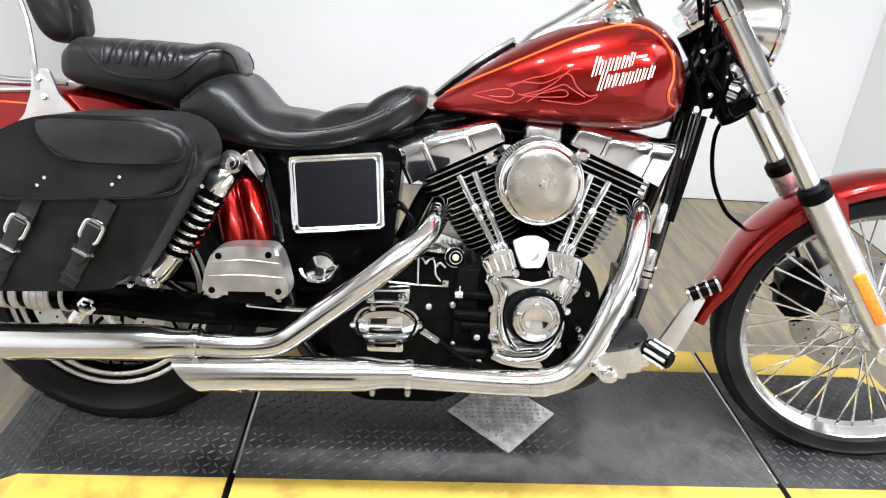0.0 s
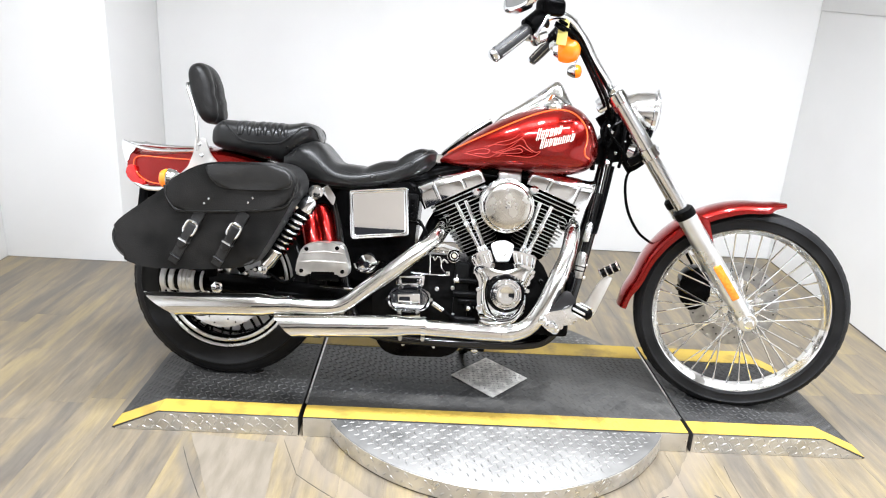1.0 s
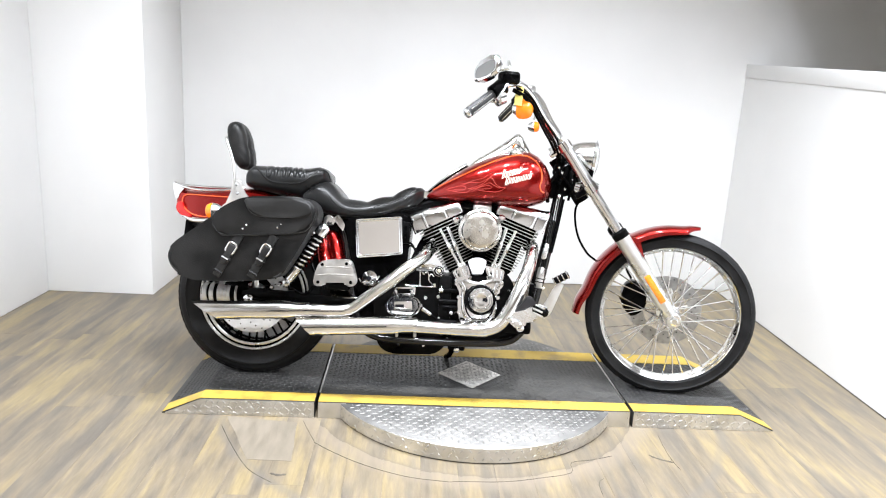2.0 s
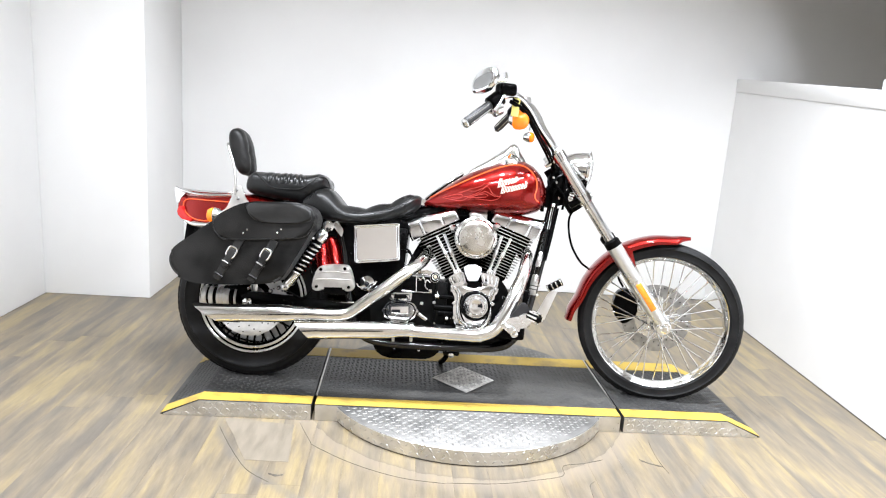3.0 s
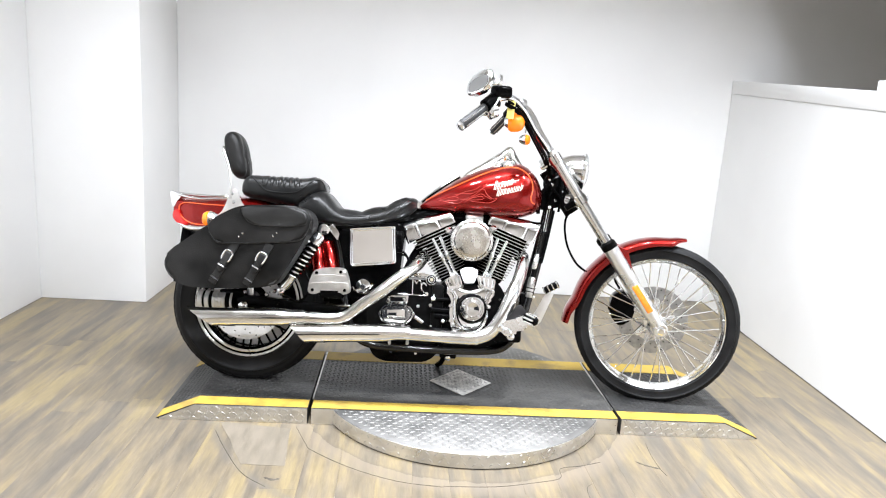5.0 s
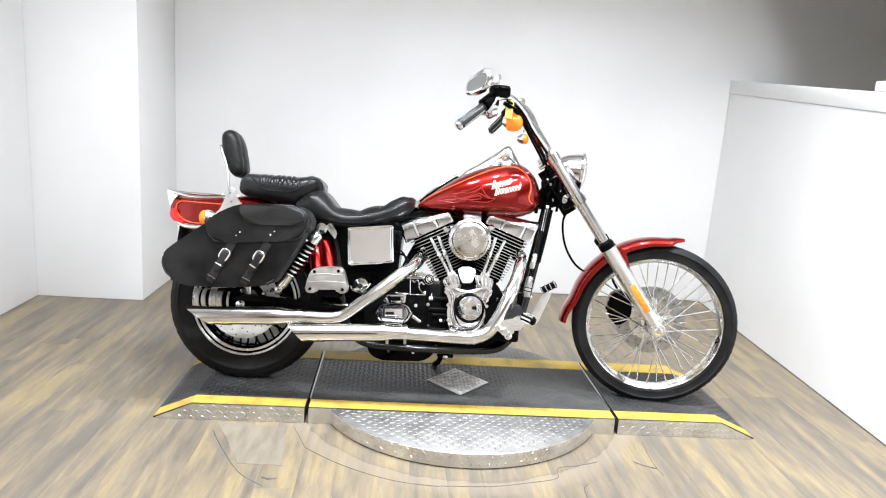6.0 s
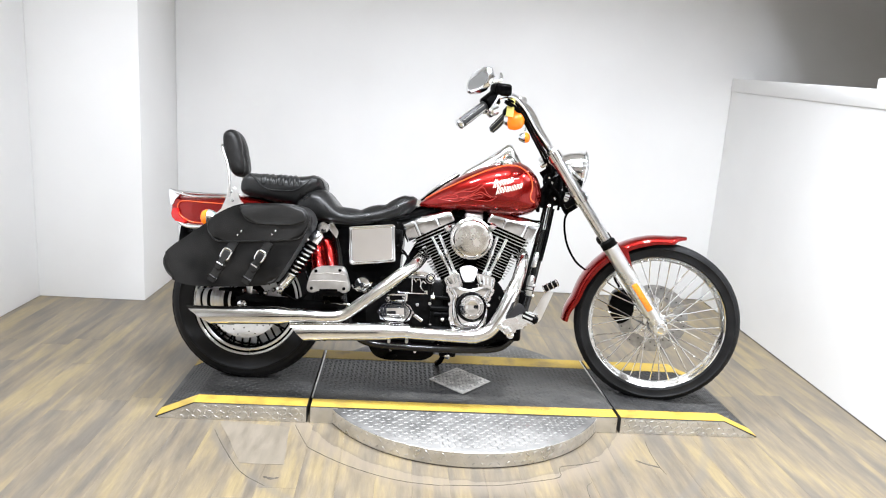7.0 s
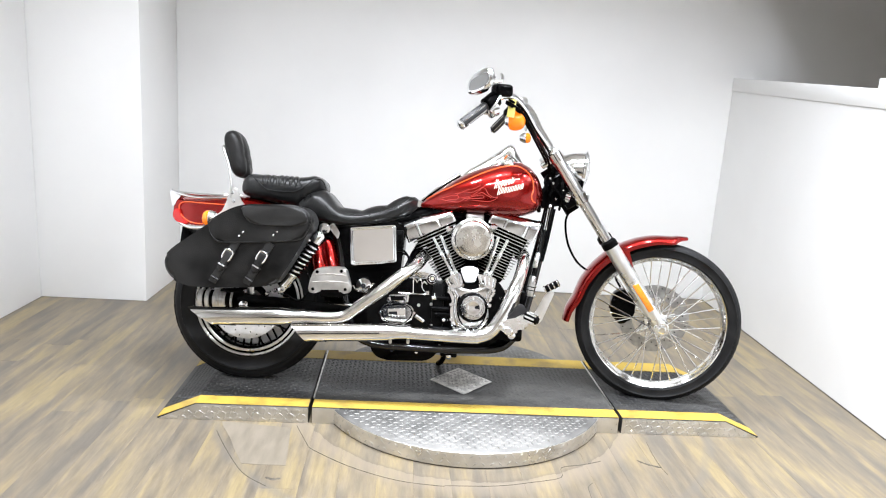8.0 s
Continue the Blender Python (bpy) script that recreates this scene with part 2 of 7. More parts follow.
def join(bm, own):
    if bm is None:
        return own
    me = bpy.data.meshes.new("work")
    own.to_mesh(me)
    own.free()
    bm.from_mesh(me)
    bpy.data.meshes.remove(me)
    return bm


def block(x0, x1, y0, y1, z0, z1, bevel=0.0, seg=2, m=None, bm=None):
    own = bmesh.new()
    bmesh.ops.create_cube(own, size=1, matrix=Matrix.Translation(((x0 + x1) / 2, (y0 + y1) / 2, (z0 + z1) / 2)) @ Matrix.Diagonal((x1 - x0, y1 - y0, z1 - z0, 1)))
    if bevel:
        bmesh.ops.bevel(own, geom=own.edges[:], offset=bevel, segments=seg, profile=0.5, affect="EDGES", clamp_overlap=True)
    if m is not None:
        own.transform(m)
    return join(bm, own)


def smooth_outline(pts, n=5):
    """A closed smooth outline through (x, z) points."""
    P = [Vector((x, 0, z)) for x, z in pts]
    k, out = len(P), []
    for i in range(k):
        a, b, c, d = P[i - 1], P[i], P[(i + 1) % k], P[(i + 2) % k]
        for j in range(n):
            t = j / n
            q = 0.5 * (2 * b + (c - a) * t + (2 * a - 5 * b + 4 * c - d) * t * t + (3 * b - a - 3 * c + d) * t ** 3)
            out.append((q.x, q.z))
    return out


def round_outline(pts, r, n=4):
    """A closed outline with straight sides and rounded corners."""
    out, k = [], len(pts)
    for i in range(k):
        a, b, c = (Vector(pts[i - 1]), Vector(pts[i]), Vector(pts[(i + 1) % k]))
        p = b + (a - b).normalized() * min(r, (a - b).length * 0.45)
        q = b + (c - b).normalized() * min(r, (c - b).length * 0.45)
        for j in range(n + 1):
            t = j / n
            v = p * (1 - t) ** 2 + b * 2 * t * (1 - t) + q * t * t
            out.append((v.x, v.y))
    return out


def bolt(centre, axis, r, h, bm=None, n=8):
    return lathe([(0, r), (h * 0.7, r), (h, r * 0.7)], centre, axis, n, bm)


def lugs(places, size, h, m=None):
    """Raised tread lugs: (x, y, z, angle) on a plane; each is a low pointed bar."""
    L, w = size
    V, Fc = [], []
    for x, y, z, a in places:
        c, s = math.cos(a), math.sin(a)
        k = len(V)
        for px, py, pz in ((-L, 0, 0), (0, -w, 0), (L, 0, 0), (0, w, 0), (-L * 0.55, 0, h), (L * 0.55, 0, h)):
            V.append((x + c * px - s * py, y + s * px + c * py, z + pz))
        Fc += [(k, k + 1, k + 4), (k + 1, k + 5, k + 4), (k + 1, k + 2, k + 5), (k + 2, k + 3, k + 5), (k + 3, k + 4, k + 5), (k + 3, k, k + 4)]
    me = bpy.data.meshes.new("tread_relief")
    me.from_pydata(V, [], Fc)
    if m is not None:
        me.transform(m)
    return me

# ---- the room ----
def plank_material():
    m = material("mottled_wood_plank", (0.4, 0.32, 0.22), 0.4, spec=0.55)
    t = m.node_tree
    n, ln = t.nodes, t.links
    b = n["Principled BSDF"]
    geo = n.new("ShaderNodeNewGeometry")
    info = n.new("ShaderNodeObjectInfo")
    shift = n.new("ShaderNodeVectorMath")
    shift.operation = "MULTIPLY_ADD"
    comb = n.new("ShaderNodeCombineXYZ")
    for k in range(3):
        ln.new(info.outputs["Random"], comb.inputs[k])
    shift.inputs[1].default_value = (37.0, 19.0, 11.0)
    ln.new(comb.outputs[0], shift.inputs[0])
    ln.new(geo.outputs["Position"], shift.inputs[2])

    def streaks(scale, stretch, detail, rough=0.6):
        mp = n.new("ShaderNodeMapping")
        mp.inputs["Scale"].default_value = stretch
        tx = n.new("ShaderNodeTexNoise")
        tx.inputs["Scale"].default_value, tx.inputs["Detail"].default_value, tx.inputs["Roughness"].default_value = scale, detail, rough
        ln.new(shift.outputs[0], mp.inputs[0])
        ln.new(mp.outputs[0], tx.inputs["Vector"])
        return tx.outputs[0]

    wide, fine = streaks(2.0, (9.0, 1.0, 1.0), 5, 0.56), streaks(9.0, (7.0, 0.9, 1.0), 7, 0.7)
    mix = n.new("ShaderNodeMath")
    mix.operation = "MULTIPLY_ADD"
    mix.inputs[1].default_value, mix.inputs[2].default_value = 0.10, -0.05
    ln.new(info.outputs["Random"], mix.inputs[0])
    add = n.new("ShaderNodeMath")
    ln.new(wide, add.inputs[0])
    ln.new(mix.outputs[0], add.inputs[1])
    rp = n.new("ShaderNodeValToRGB")
    e = rp.color_ramp.elements
    e[0].position, e[0].color = 0.34, (0.116, 0.101, 0.082, 1)
    e[1].position, e[1].color = 0.66, (0.240, 0.190, 0.104, 1)
    mid = rp.color_ramp.elements.new(0.5)
    mid.color = (0.172, 0.141, 0.098, 1)
    ln.new(add.outputs[0], rp.inputs[0])
    rp2 = n.new("ShaderNodeValToRGB")
    rp2.color_ramp.elements[0].position, rp2.color_ramp.elements[0].color = 0.34, (0.78, 0.77, 0.765, 1)
    rp2.color_ramp.elements[1].position, rp2.color_ramp.elements[1].color = 0.64, (1.10, 1.095, 1.08, 1)
    ln.new(fine, rp2.inputs[0])
    mul = n.new("ShaderNodeMix")
    mul.data_type, mul.blend_type = "RGBA", "MULTIPLY"
    mul.inputs[0].default_value = 1.0
    ln.new(rp.outputs[0], mul.inputs[6])
    ln.new(rp2.outputs[0], mul.inputs[7])
    # scuffed track worn round the turntable
    dist = n.new("ShaderNodeVectorMath")
    dist.operation = "DISTANCE"
    flat = n.new("ShaderNodeVectorMath")
    flat.operation = "MULTIPLY"
    flat.inputs[1].default_value = (1, 1, 0)
    ln.new(geo.outputs["Position"], flat.inputs[0])
    ln.new(flat.outputs[0], dist.inputs[0])
    dist.inputs[1].default_value = (0.0, -0.125, 0.0)
    wob = n.new("ShaderNodeMath")
    wob.operation = "MULTIPLY_ADD"
    wob.inputs[1].default_value = 0.05
    ln.new(wide, wob.inputs[0])
    ln.new(dist.outputs["Value"], wob.inputs[2])
    ring = n.new("ShaderNodeValToRGB")
    r = ring.color_ramp
    half = n.new("ShaderNodeMath")
    half.operation = "MULTIPLY"
    half.inputs[1].default_value = 0.5
    r.elements[0].position, r.elements[0].color = 0.345, (0, 0, 0, 1)
    r.elements[1].position, r.elements[1].color = 0.560, (0, 0, 0, 1)
    for at, v in ((0.352, 0.75), (0.366, 0.65), (0.384, 0.35), (0.396, 0.0), (0.508, 0.0), (0.516, 0.55), (0.524, 0.55), (0.534, 0.0)):
        r.elements.new(at).color = (v, v, v, 1)
    tone = n.new("ShaderNodeValToRGB")
    tone.color_ramp.interpolation = "CONSTANT"
    tone.color_ramp.elements[0].color = (0.10, 0.085, 0.068, 1)
    tone.color_ramp.elements[1].position, tone.color_ramp.elements[1].color = 0.3515, (0.225, 0.188, 0.145, 1)
    tone.color_ramp.elements.new(0.45).color = (0.125, 0.115, 0.102, 1)
    ln.new(wob.outputs[0], half.inputs[0])
    ln.new(half.outputs[0], ring.inputs[0])
    worn = n.new("ShaderNodeMix")
    worn.data_type = "RGBA"
    fac = n.new("ShaderNodeMath")
    fac.operation = "MULTIPLY"
    fac.inputs[1].default_value = 0.75
    ln.new(half.outputs[0], tone.inputs[0])
    ln.new(ring.outputs[0], fac.inputs[0])
    ln.new(fac.outputs[0], worn.inputs[0])
    ln.new(mul.outputs[2], worn.inputs[6])
    ln.new(tone.outputs[0], worn.inputs[7])
    ln.new(worn.outputs[2], b.inputs["Base Color"])
    mr = n.new("ShaderNodeMapRange")
    mr.inputs[3].default_value, mr.inputs[4].default_value = 0.32, 0.52
    ln.new(fine, mr.inputs[0])
    ln.new(mr.outputs[0], b.inputs["Roughness"])
    bp = n.new("ShaderNodeBump")
    bp.inputs["Strength"].default_value, bp.inputs["Distance"].default_value = 0.15, 0.002
    ln.new(fine, bp.inputs["Height"])
    ln.new(bp.outputs[0], b.inputs["Normal"])
    return m


WOOD = plank_material()
BACK_Y, LEFT_X, JOG_X, JOG_Y, REAR_Y, TOP_Z = 1.67, -2.34, -1.75, 1.05, -4.2, 3.05

floor = thing("floor", "wood-look plank floor in mottled tan and grey", "floor", kind="structure", bm=block(-2.6, 4.4, REAR_Y - 0.2, 3.4, -0.12, -0.004), mat=WOOD)


def wall(name, x0, x1, y0, y1, label, mat, z0=0.0, z1=TOP_Z):
    return thing(name, label, "wall", kind="structure", bm=block(x0, x1, y0, y1, z0, z1, 0.004), mat=mat)


wall("wall_north", JOG_X, 4.2, BACK_Y, BACK_Y + 0.12, "plain white painted wall behind the motorcycle", WALL)
wall("wall_jog", LEFT_X - 0.12, JOG_X, JOG_Y, BACK_Y + 0.12, "white painted wall block jutting into the room", WALL)
wall("wall_west", LEFT_X - 0.12, LEFT_X, REAR_Y, JOG_Y - 0.002, "white painted side wall", WALL)
wall("wall_south", LEFT_X - 0.12, 4.3, REAR_Y - 0.12, REAR_Y - 0.002, "tan painted wall at the far end", TAN)
# added behind the camera so that the battery cover mirrors something dark
thing("reflected_dark_panel", "unseen charcoal panel low on the end wall, added for the chrome to reflect", "wall panel", kind="structure", bm=block(-1.95, -0.55, REAR_Y - 0.001, REAR_Y + 0.018, 0, 1.14, 0.004), mat=CHARCOAL)
wall("wall_east", 4.2, 4.32, REAR_Y, 3.3, "warm grey painted wall beyond the half wall", BEIGE)
# added out of view: keeps lamp light off the wall beyond the half wall
wall("shade_baffle", 1.93, 2.03, REAR_Y + 0.02, BACK_Y - 0.002, "unseen white baffle above the half wall, added to shade the far wall", WALL, 2.3, TOP_Z - 0.002)
thing("ceiling", "off-white painted ceiling", "ceiling", kind="structure", bm=block(-2.6, 4.4, REAR_Y - 0.2, 3.4, TOP_Z, TOP_Z + 0.1), mat=CEIL)


def half_wall():
    # a low wall that runs slightly askew and falls gently towards the room
    def line(y):
        k = (BACK_Y - y) / (BACK_Y + 0.41)
        return 1.872 - 0.127 * k, 1.53 - 0.064 * (BACK_Y - y)
    y1, y0 = BACK_Y - 0.002, REAR_Y + 0.02
    (xa, za), (xb, zb) = line(y1), line(y0)
    base = thing("wall_half", "white painted half wall with a flat white cap", "wall", kind="structure",
                 bm=rings(bmesh.new(), [[(xa, y1, 0), (xa + 0.12, y1, 0), (xa + 0.12, y1, za - 0.085), (xa, y1, za - 0.085)],
                                        [(xb, y0, 0), (xb + 0.12, y0, 0), (xb + 0.12, y0, zb - 0.085), (xb, y0, zb - 0.085)]]), mat=WALL, smooth=False)
    bm = rings(bmesh.new(), [[(xa - 0.007, y1, za - 0.084), (xa + 0.135, y1, za - 0.084), (xa + 0.135, y1, za), (xa - 0.007, y1, za)],
                             [(xb - 0.007, y0, zb - 0.084), (xb + 0.135, y0, zb - 0.084), (xb + 0.135, y0, zb), (xb - 0.007, y0, zb)]])
    bmesh.ops.bevel(bm, geom=bm.edges[:], offset=0.004, segments=2, profile=0.5, affect="EDGES")
    part("base_gap", rings(bmesh.new(), [[(x - 0.002, y, 0.0005), (x + 0.01, y, 0.0005), (x + 0.01, y, 0.004), (x - 0.002, y, 0.004)] for x, y in ((xa, y1 - 0.002), (xb, y0 + 0.002))]), DARK, base, "dark gap along the foot of the wall", smooth=False)
    part("cap", bm, WALL, base, "flat white painted cap")
    xc, zc = line(0.14)
    thing("white_box", "small white box resting on the half wall", "box", bm=block(xc + 0.02, xc + 0.12, -0.35, 0.14, zc, zc + 0.045, 0.004), mat=WALL)


half_wall()


# ---- the platform ----
PZ, PF, PB = 0.066, -0.415, 0.195
RAMP = [(0.618, 0.0), (1.19, 0.0), (1.19, 0.004), (1.045, PZ), (0.618, PZ)]


def lug_grid(x0, x1, y0, y1, z, pitch=0.0200, keep=None, turn=0.6):
    out = []
    for i in range(int((x1 - x0) / pitch) + 1):
        for j in range(int((y1 - y0) / pitch) + 1):
            x, y = x0 + i * pitch, y0 + j * pitch
            if keep is None or keep(x, y):
                out.append((x, y, z, turn if (i + j) % 2 else turn + math.pi / 2))
    return out


def lug_part(name, places, mat, parent, label, size=(0.0106, 0.0034), h=0.0018, m=None):
    me = lugs(places, size, h, m)
    me.materials.append(mat)
    ob = new(name, me)
    ob.parent = parent
    return tagged(ob, label, kind="stuff")


def dusty_tread():
    """Black tread plate, scuffed smooth and dusty along its front and towards its front end."""
    m = material("dusty_black_tread_plate", (0.03, 0.03, 0.03), 0.5)
    t = m.node_tree
    n, ln = t.nodes, t.links
    b = n["Principled BSDF"]
    geo = n.new("ShaderNodeNewGeometry")
    sep = n.new("ShaderNodeSeparateXYZ")
    ln.new(geo.outputs["Position"], sep.inputs[0])

    def noise(scale, detail, rough):
        tx = n.new("ShaderNodeTexNoise")
        tx.inputs["Scale"].default_value, tx.inputs["Detail"].default_value, tx.inputs["Roughness"].default_value = scale, detail, rough
        ln.new(geo.outputs["Position"], tx.inputs["Vector"])
        return tx.outputs[0]

    def math_node(op, a, bb):
        q = n.new("ShaderNodeMath")
        q.operation = op
        for k, v in ((0, a), (1, bb)):
            if isinstance(v, float):
                q.inputs[k].default_value = v
            else:
                ln.new(v, q.inputs[k])
        return q.outputs[0]

    def span(v, a, z):
        q = n.new("ShaderNodeMapRange")
        q.inputs[1].default_value, q.inputs[2].default_value = a, z
        ln.new(v, q.inputs[0])
        return q.outputs[0]

    wide, fine = noise(5.0, 5, 0.6), noise(60.0, 6, 0.75)
    front = span(sep.outputs[1], -0.247, -0.256)
    end = span(math_node("ADD", sep.outputs[0], math_node("MULTIPLY", wide, 0.4)), 0.20, 0.45)
    dust = math_node("MULTIPLY", math_node("MAXIMUM", front, end), span(wide, 0.15, 0.6))
    stain = span(noise(17.0, 7, 0.72), 0.36, 0.60)
    dust = math_node("MULTIPLY", math_node("ADD", math_node("MULTIPLY", dust, 0.9), math_node("MULTIPLY", span(fine, 0.45, 0.75), 0.25)), math_node("ADD", math_node("MULTIPLY", stain, 0.65), 0.45))
    rp = n.new("ShaderNodeValToRGB")
    rp.color_ramp.elements[0].color = (0.014, 0.014, 0.0145, 1)
    rp.color_ramp.elements[1].color = (0.054, 0.052, 0.048, 1)
    ln.new(dust, rp.inputs[0])
    ln.new(rp.outputs[0], b.inputs["Base Color"])
    rr = n.new("ShaderNodeMapRange")
    rr.inputs[3].default_value, rr.inputs[4].default_value = 0.36, 0.68
    ln.new(dust, rr.inputs[0])
    ln.new(rr.outputs[0], b.inputs["Roughness"])
    bp = n.new("ShaderNodeBump")
    bp.inputs["Strength"].default_value, bp.inputs["Distance"].default_value = 0.25, 0.002
    ln.new(fine, bp.inputs["Height"])
    ln.new(bp.outputs[0], b.inputs["Normal"])
    return m


WEAR = random.Random(5)


def worn_lugs(x, y):
    # the lugs are trodden away towards the front wheel
    return WEAR.random() > (x - 0.04) / 0.2


def platform():
    mid = thing("lift_platform", "black tread-plate motorcycle platform with yellow painted edges", "platform",
                bm=block(-0.605, 0.605, PF, PB, 0, PZ, 0.002), mat=dusty_tread())
    part("yellow_edge", block(-0.604, 0.604, PF + 0.001, -0.345, PZ, PZ + 0.0012), YELLOW, mid, "worn yellow painted edge strip")
    part("yellow_edge", block(-0.604, 0.604, 0.09, PB - 0.001, PZ, PZ + 0.0012), YELLOW, mid, "worn yellow painted edge strip")
    part("edge_plate", block(-0.604, -0.5, PF - 0.003, PF - 0.0002, 0.001, PZ - 0.003), EDGE, mid, "steel tread-plate facing")
    part("edge_plate", block(0.5, 0.604, PF - 0.003, PF - 0.0002, 0.001, PZ - 0.003), EDGE, mid, "steel tread-plate facing")
    for x in (-0.608, 0.608):
        part("joint_strip", block(x - 0.003, x + 0.003, -0.33, PB - 0.004, PZ - 0.004, PZ + 0.0022, 0.001, 1), STEEL, mid, "bright steel joint strip")
    lug_part("tread_relief", lug_grid(-0.59, 0.6, -0.246, 0.095, PZ, keep=worn_lugs), BLACKLUG, mid, "raised tread lugs")
    worn = lug_grid(-0.59, 0.6, -0.327, 0.095, PZ, keep=lambda x, y: y < -0.25 or x > 0.10)
    lug_part("worn_relief", worn, mid.data.materials[0], mid, "tread lugs worn nearly flat", h=0.0013)
    lug_part("yellow_relief", lug_grid(-0.59, 0.6, -0.392, -0.345, PZ + 0.0012, keep=lambda x, y: x > -0.35), YELLOW, mid, "raised tread lugs under yellow paint", h=0.001)
    ramps = []
    for side, word in ((-1, "rear"), (1, "front")):
        out = [(side * x, z) for x, z in RAMP]
        body = thing("ramp", "black tread-plate ramp with yellow edges under the " + word + " wheel", "ramp", "platform ramps",
                     bm=slab(out, PF, PB, 0.0015, 1), mat=TREAD, smooth=False)
        rise = [(0.619, PZ), (1.045, PZ), (1.187, 0.0055)]
        strip = [(side * x, z + 0.0002) for x, z in rise] + [(side * x, z + 0.0016) for x, z in rise[::-1]]
        part("yellow_edge", slab(strip, PF + 0.001, -0.345), YELLOW, body, "worn yellow painted edge strip", smooth=False)
        part("yellow_edge", slab(strip, 0.09, PB - 0.001), YELLOW, body, "worn yellow painted edge strip", smooth=False)
        face = [(0.620, 0.001), (1.178, 0.001), (1.178, 0.004), (1.044, PZ - 0.003), (0.620, PZ - 0.003)]
        plate = part("edge_plate", slab([(side * x, z) for x, z in face], PF - 0.003, PF - 0.0002), EDGE, body, "steel tread-plate facing", smooth=False)
        spots = [(x, y, z, a) for x, y, z, a in lug_grid(0.635, 1.16, 0.011, 0.06, 0, 0.0215) if y < PZ - 0.006 and (x < 1.03 or y < (1.17 - x) * 0.42)]
        lug_part("tread_relief", spots, LUG, plate, "raised steel tread lugs", (0.0105, 0.0028), 0.0013,
                 Matrix.Translation((0, PF - 0.003, 0)) @ Matrix.Rotation(radians(90), 4, "X") @ Matrix.Diagonal((side, 1, 1, 1)))
        flat = [(side * x, y, z, a) for x, y, z, a in lug_grid(0.632, 1.04, -0.327, 0.095, PZ)]
        lug_part("tread_relief", flat, BLACKLUG, body, "raised tread lugs")
        k = math.atan2(PZ - 0.0055, 1.187 - 1.045)
        slope = [(x, y, 0.0005, a) for x, y, z, a in lug_grid(0.006, 0.146, -0.327, 0.095, 0)]
        lug_part("tread_relief", slope, BLACKLUG, body, "raised tread lugs", m=Matrix.Diagonal((side, 1, 1, 1)) @ Matrix.Translation((1.045, 0, PZ)) @ Matrix.Rotation(k, 4, "Y"))
    # round turntable below the middle section
    R, cy = 0.595, -0.125
    disc = thing("turntable", "round steel tread-plate turntable disc under the platform", "turntable",
                 bm=lathe([(0, R - 0.002), (0.002, R), (0.058, R), (0.0605, R - 0.003)], (0, cy, 0.001), (0, 0, 1), 96), mat=PLATE)
    # skin over the disc's side, in the brightened steel
    part("brightened_rim", lathe([(0.003, R + 0.0004), (0.004, R + 0.0016), (0.0565, R + 0.0016), (0.0575, R + 0.0004)], (0, cy, 0.001), (0, 0, 1), 120, closed=True), EDGE, disc, "steel rim of the disc, coloured brighter than its top")
    top = lug_grid(-0.58, 0.58, cy - 0.58, cy + 0.58, 0.0615, 0.0215, lambda x, y: x * x + (y - cy) ** 2 < 0.572 ** 2 and not PF - 0.01 < y < PB + 0.01, 0.35)
    lug_part("tread_relief", top, PLATELUG, disc, "raised steel tread lugs", (0.0108, 0.0028), 0.0014)
    V = bpy.data.meshes.new("rim_relief")
    verts, faces = [], []
    n = int(2 * math.pi * R / 0.03)
    for i in range(n):
        for j in range(2):
            th = 2 * math.pi * (i + 0.5 * j) / n
            s = 1 if (i + j) % 2 else -1
            k = len(verts)
            for u, w, h in ((-0.0105, 0, 0), (0, -0.003, 0), (0.0105, 0, 0), (0, 0.003, 0), (-0.006, 0, 0.0015), (0.006, 0, 0.0015)):
                du, dz = (u - s * w) * 0.707, (s * u + w) * 0.707
                a = th + du / R
                verts.append(((R + 0.0016 + h) * math.cos(a), cy + (R + 0.0016 + h) * math.sin(a), 0.018 + 0.027 * j + dz))
            faces += [(k, k + 1, k + 4), (k + 1, k + 5, k + 4), (k + 1, k + 2, k + 5), (k + 2, k + 3, k + 5), (k + 3, k + 4, k + 5), (k + 3, k, k + 4)]
    V.from_pydata(verts, [], faces)
    V.materials.append(LUG)
    ob = new("rim_relief", V)
    ob.parent = disc
    tagged(ob, "raised steel tread lugs on the rim", kind="stuff")
    # loose diamond of steel plate on top
    dc, h = Vector((-0.002, -0.110)), 0.144
    bm = bmesh.new()
    base = [(dc.x - h * 0.94, dc.y), (dc.x, dc.y - h), (dc.x + h * 0.94, dc.y), (dc.x, dc.y + h)]
    rings(bm, [[(x, y, PZ + 0.0022) for x, y in base], [(x, y, PZ + 0.0045) for x, y in base]])
    dia = thing("access_plate", "square steel tread plate screwed on cornerwise to the platform", "plate", bm=bm, mat=PALEPLATE, smooth=False)
    spots = lug_grid(-0.14, 0.14, -0.245, 0.05, PZ + 0.0045, 0.0165, lambda x, y: abs(x - dc.x) + abs(y - dc.y) < h * 0.86, 0.0)
    lug_part("tread_relief", spots, PLATELUG, dia, "raised steel tread lugs", (0.0078, 0.0022), 0.0018)
    for sx in (-1, 1):
        part("screw", bolt((dc.x + sx * h * 0.80, dc.y, PZ + 0.0045), (0, 0, 1), 0.006, 0.002), STEEL, dia)


platform()

# ---- the motorcycle ----
BIKE = pose(-0.905, -0.135, 0.066, 0, 0, -3.0) @ pose(0, 0, 0, -11.0)
bike = thing("motorcycle", "red cruiser motorcycle with chrome engine and black leather saddlebags", "motorcycle", m=BIKE)

RAKE = radians(35.5)
HEAD = Vector((1.445, 0, 0.62))
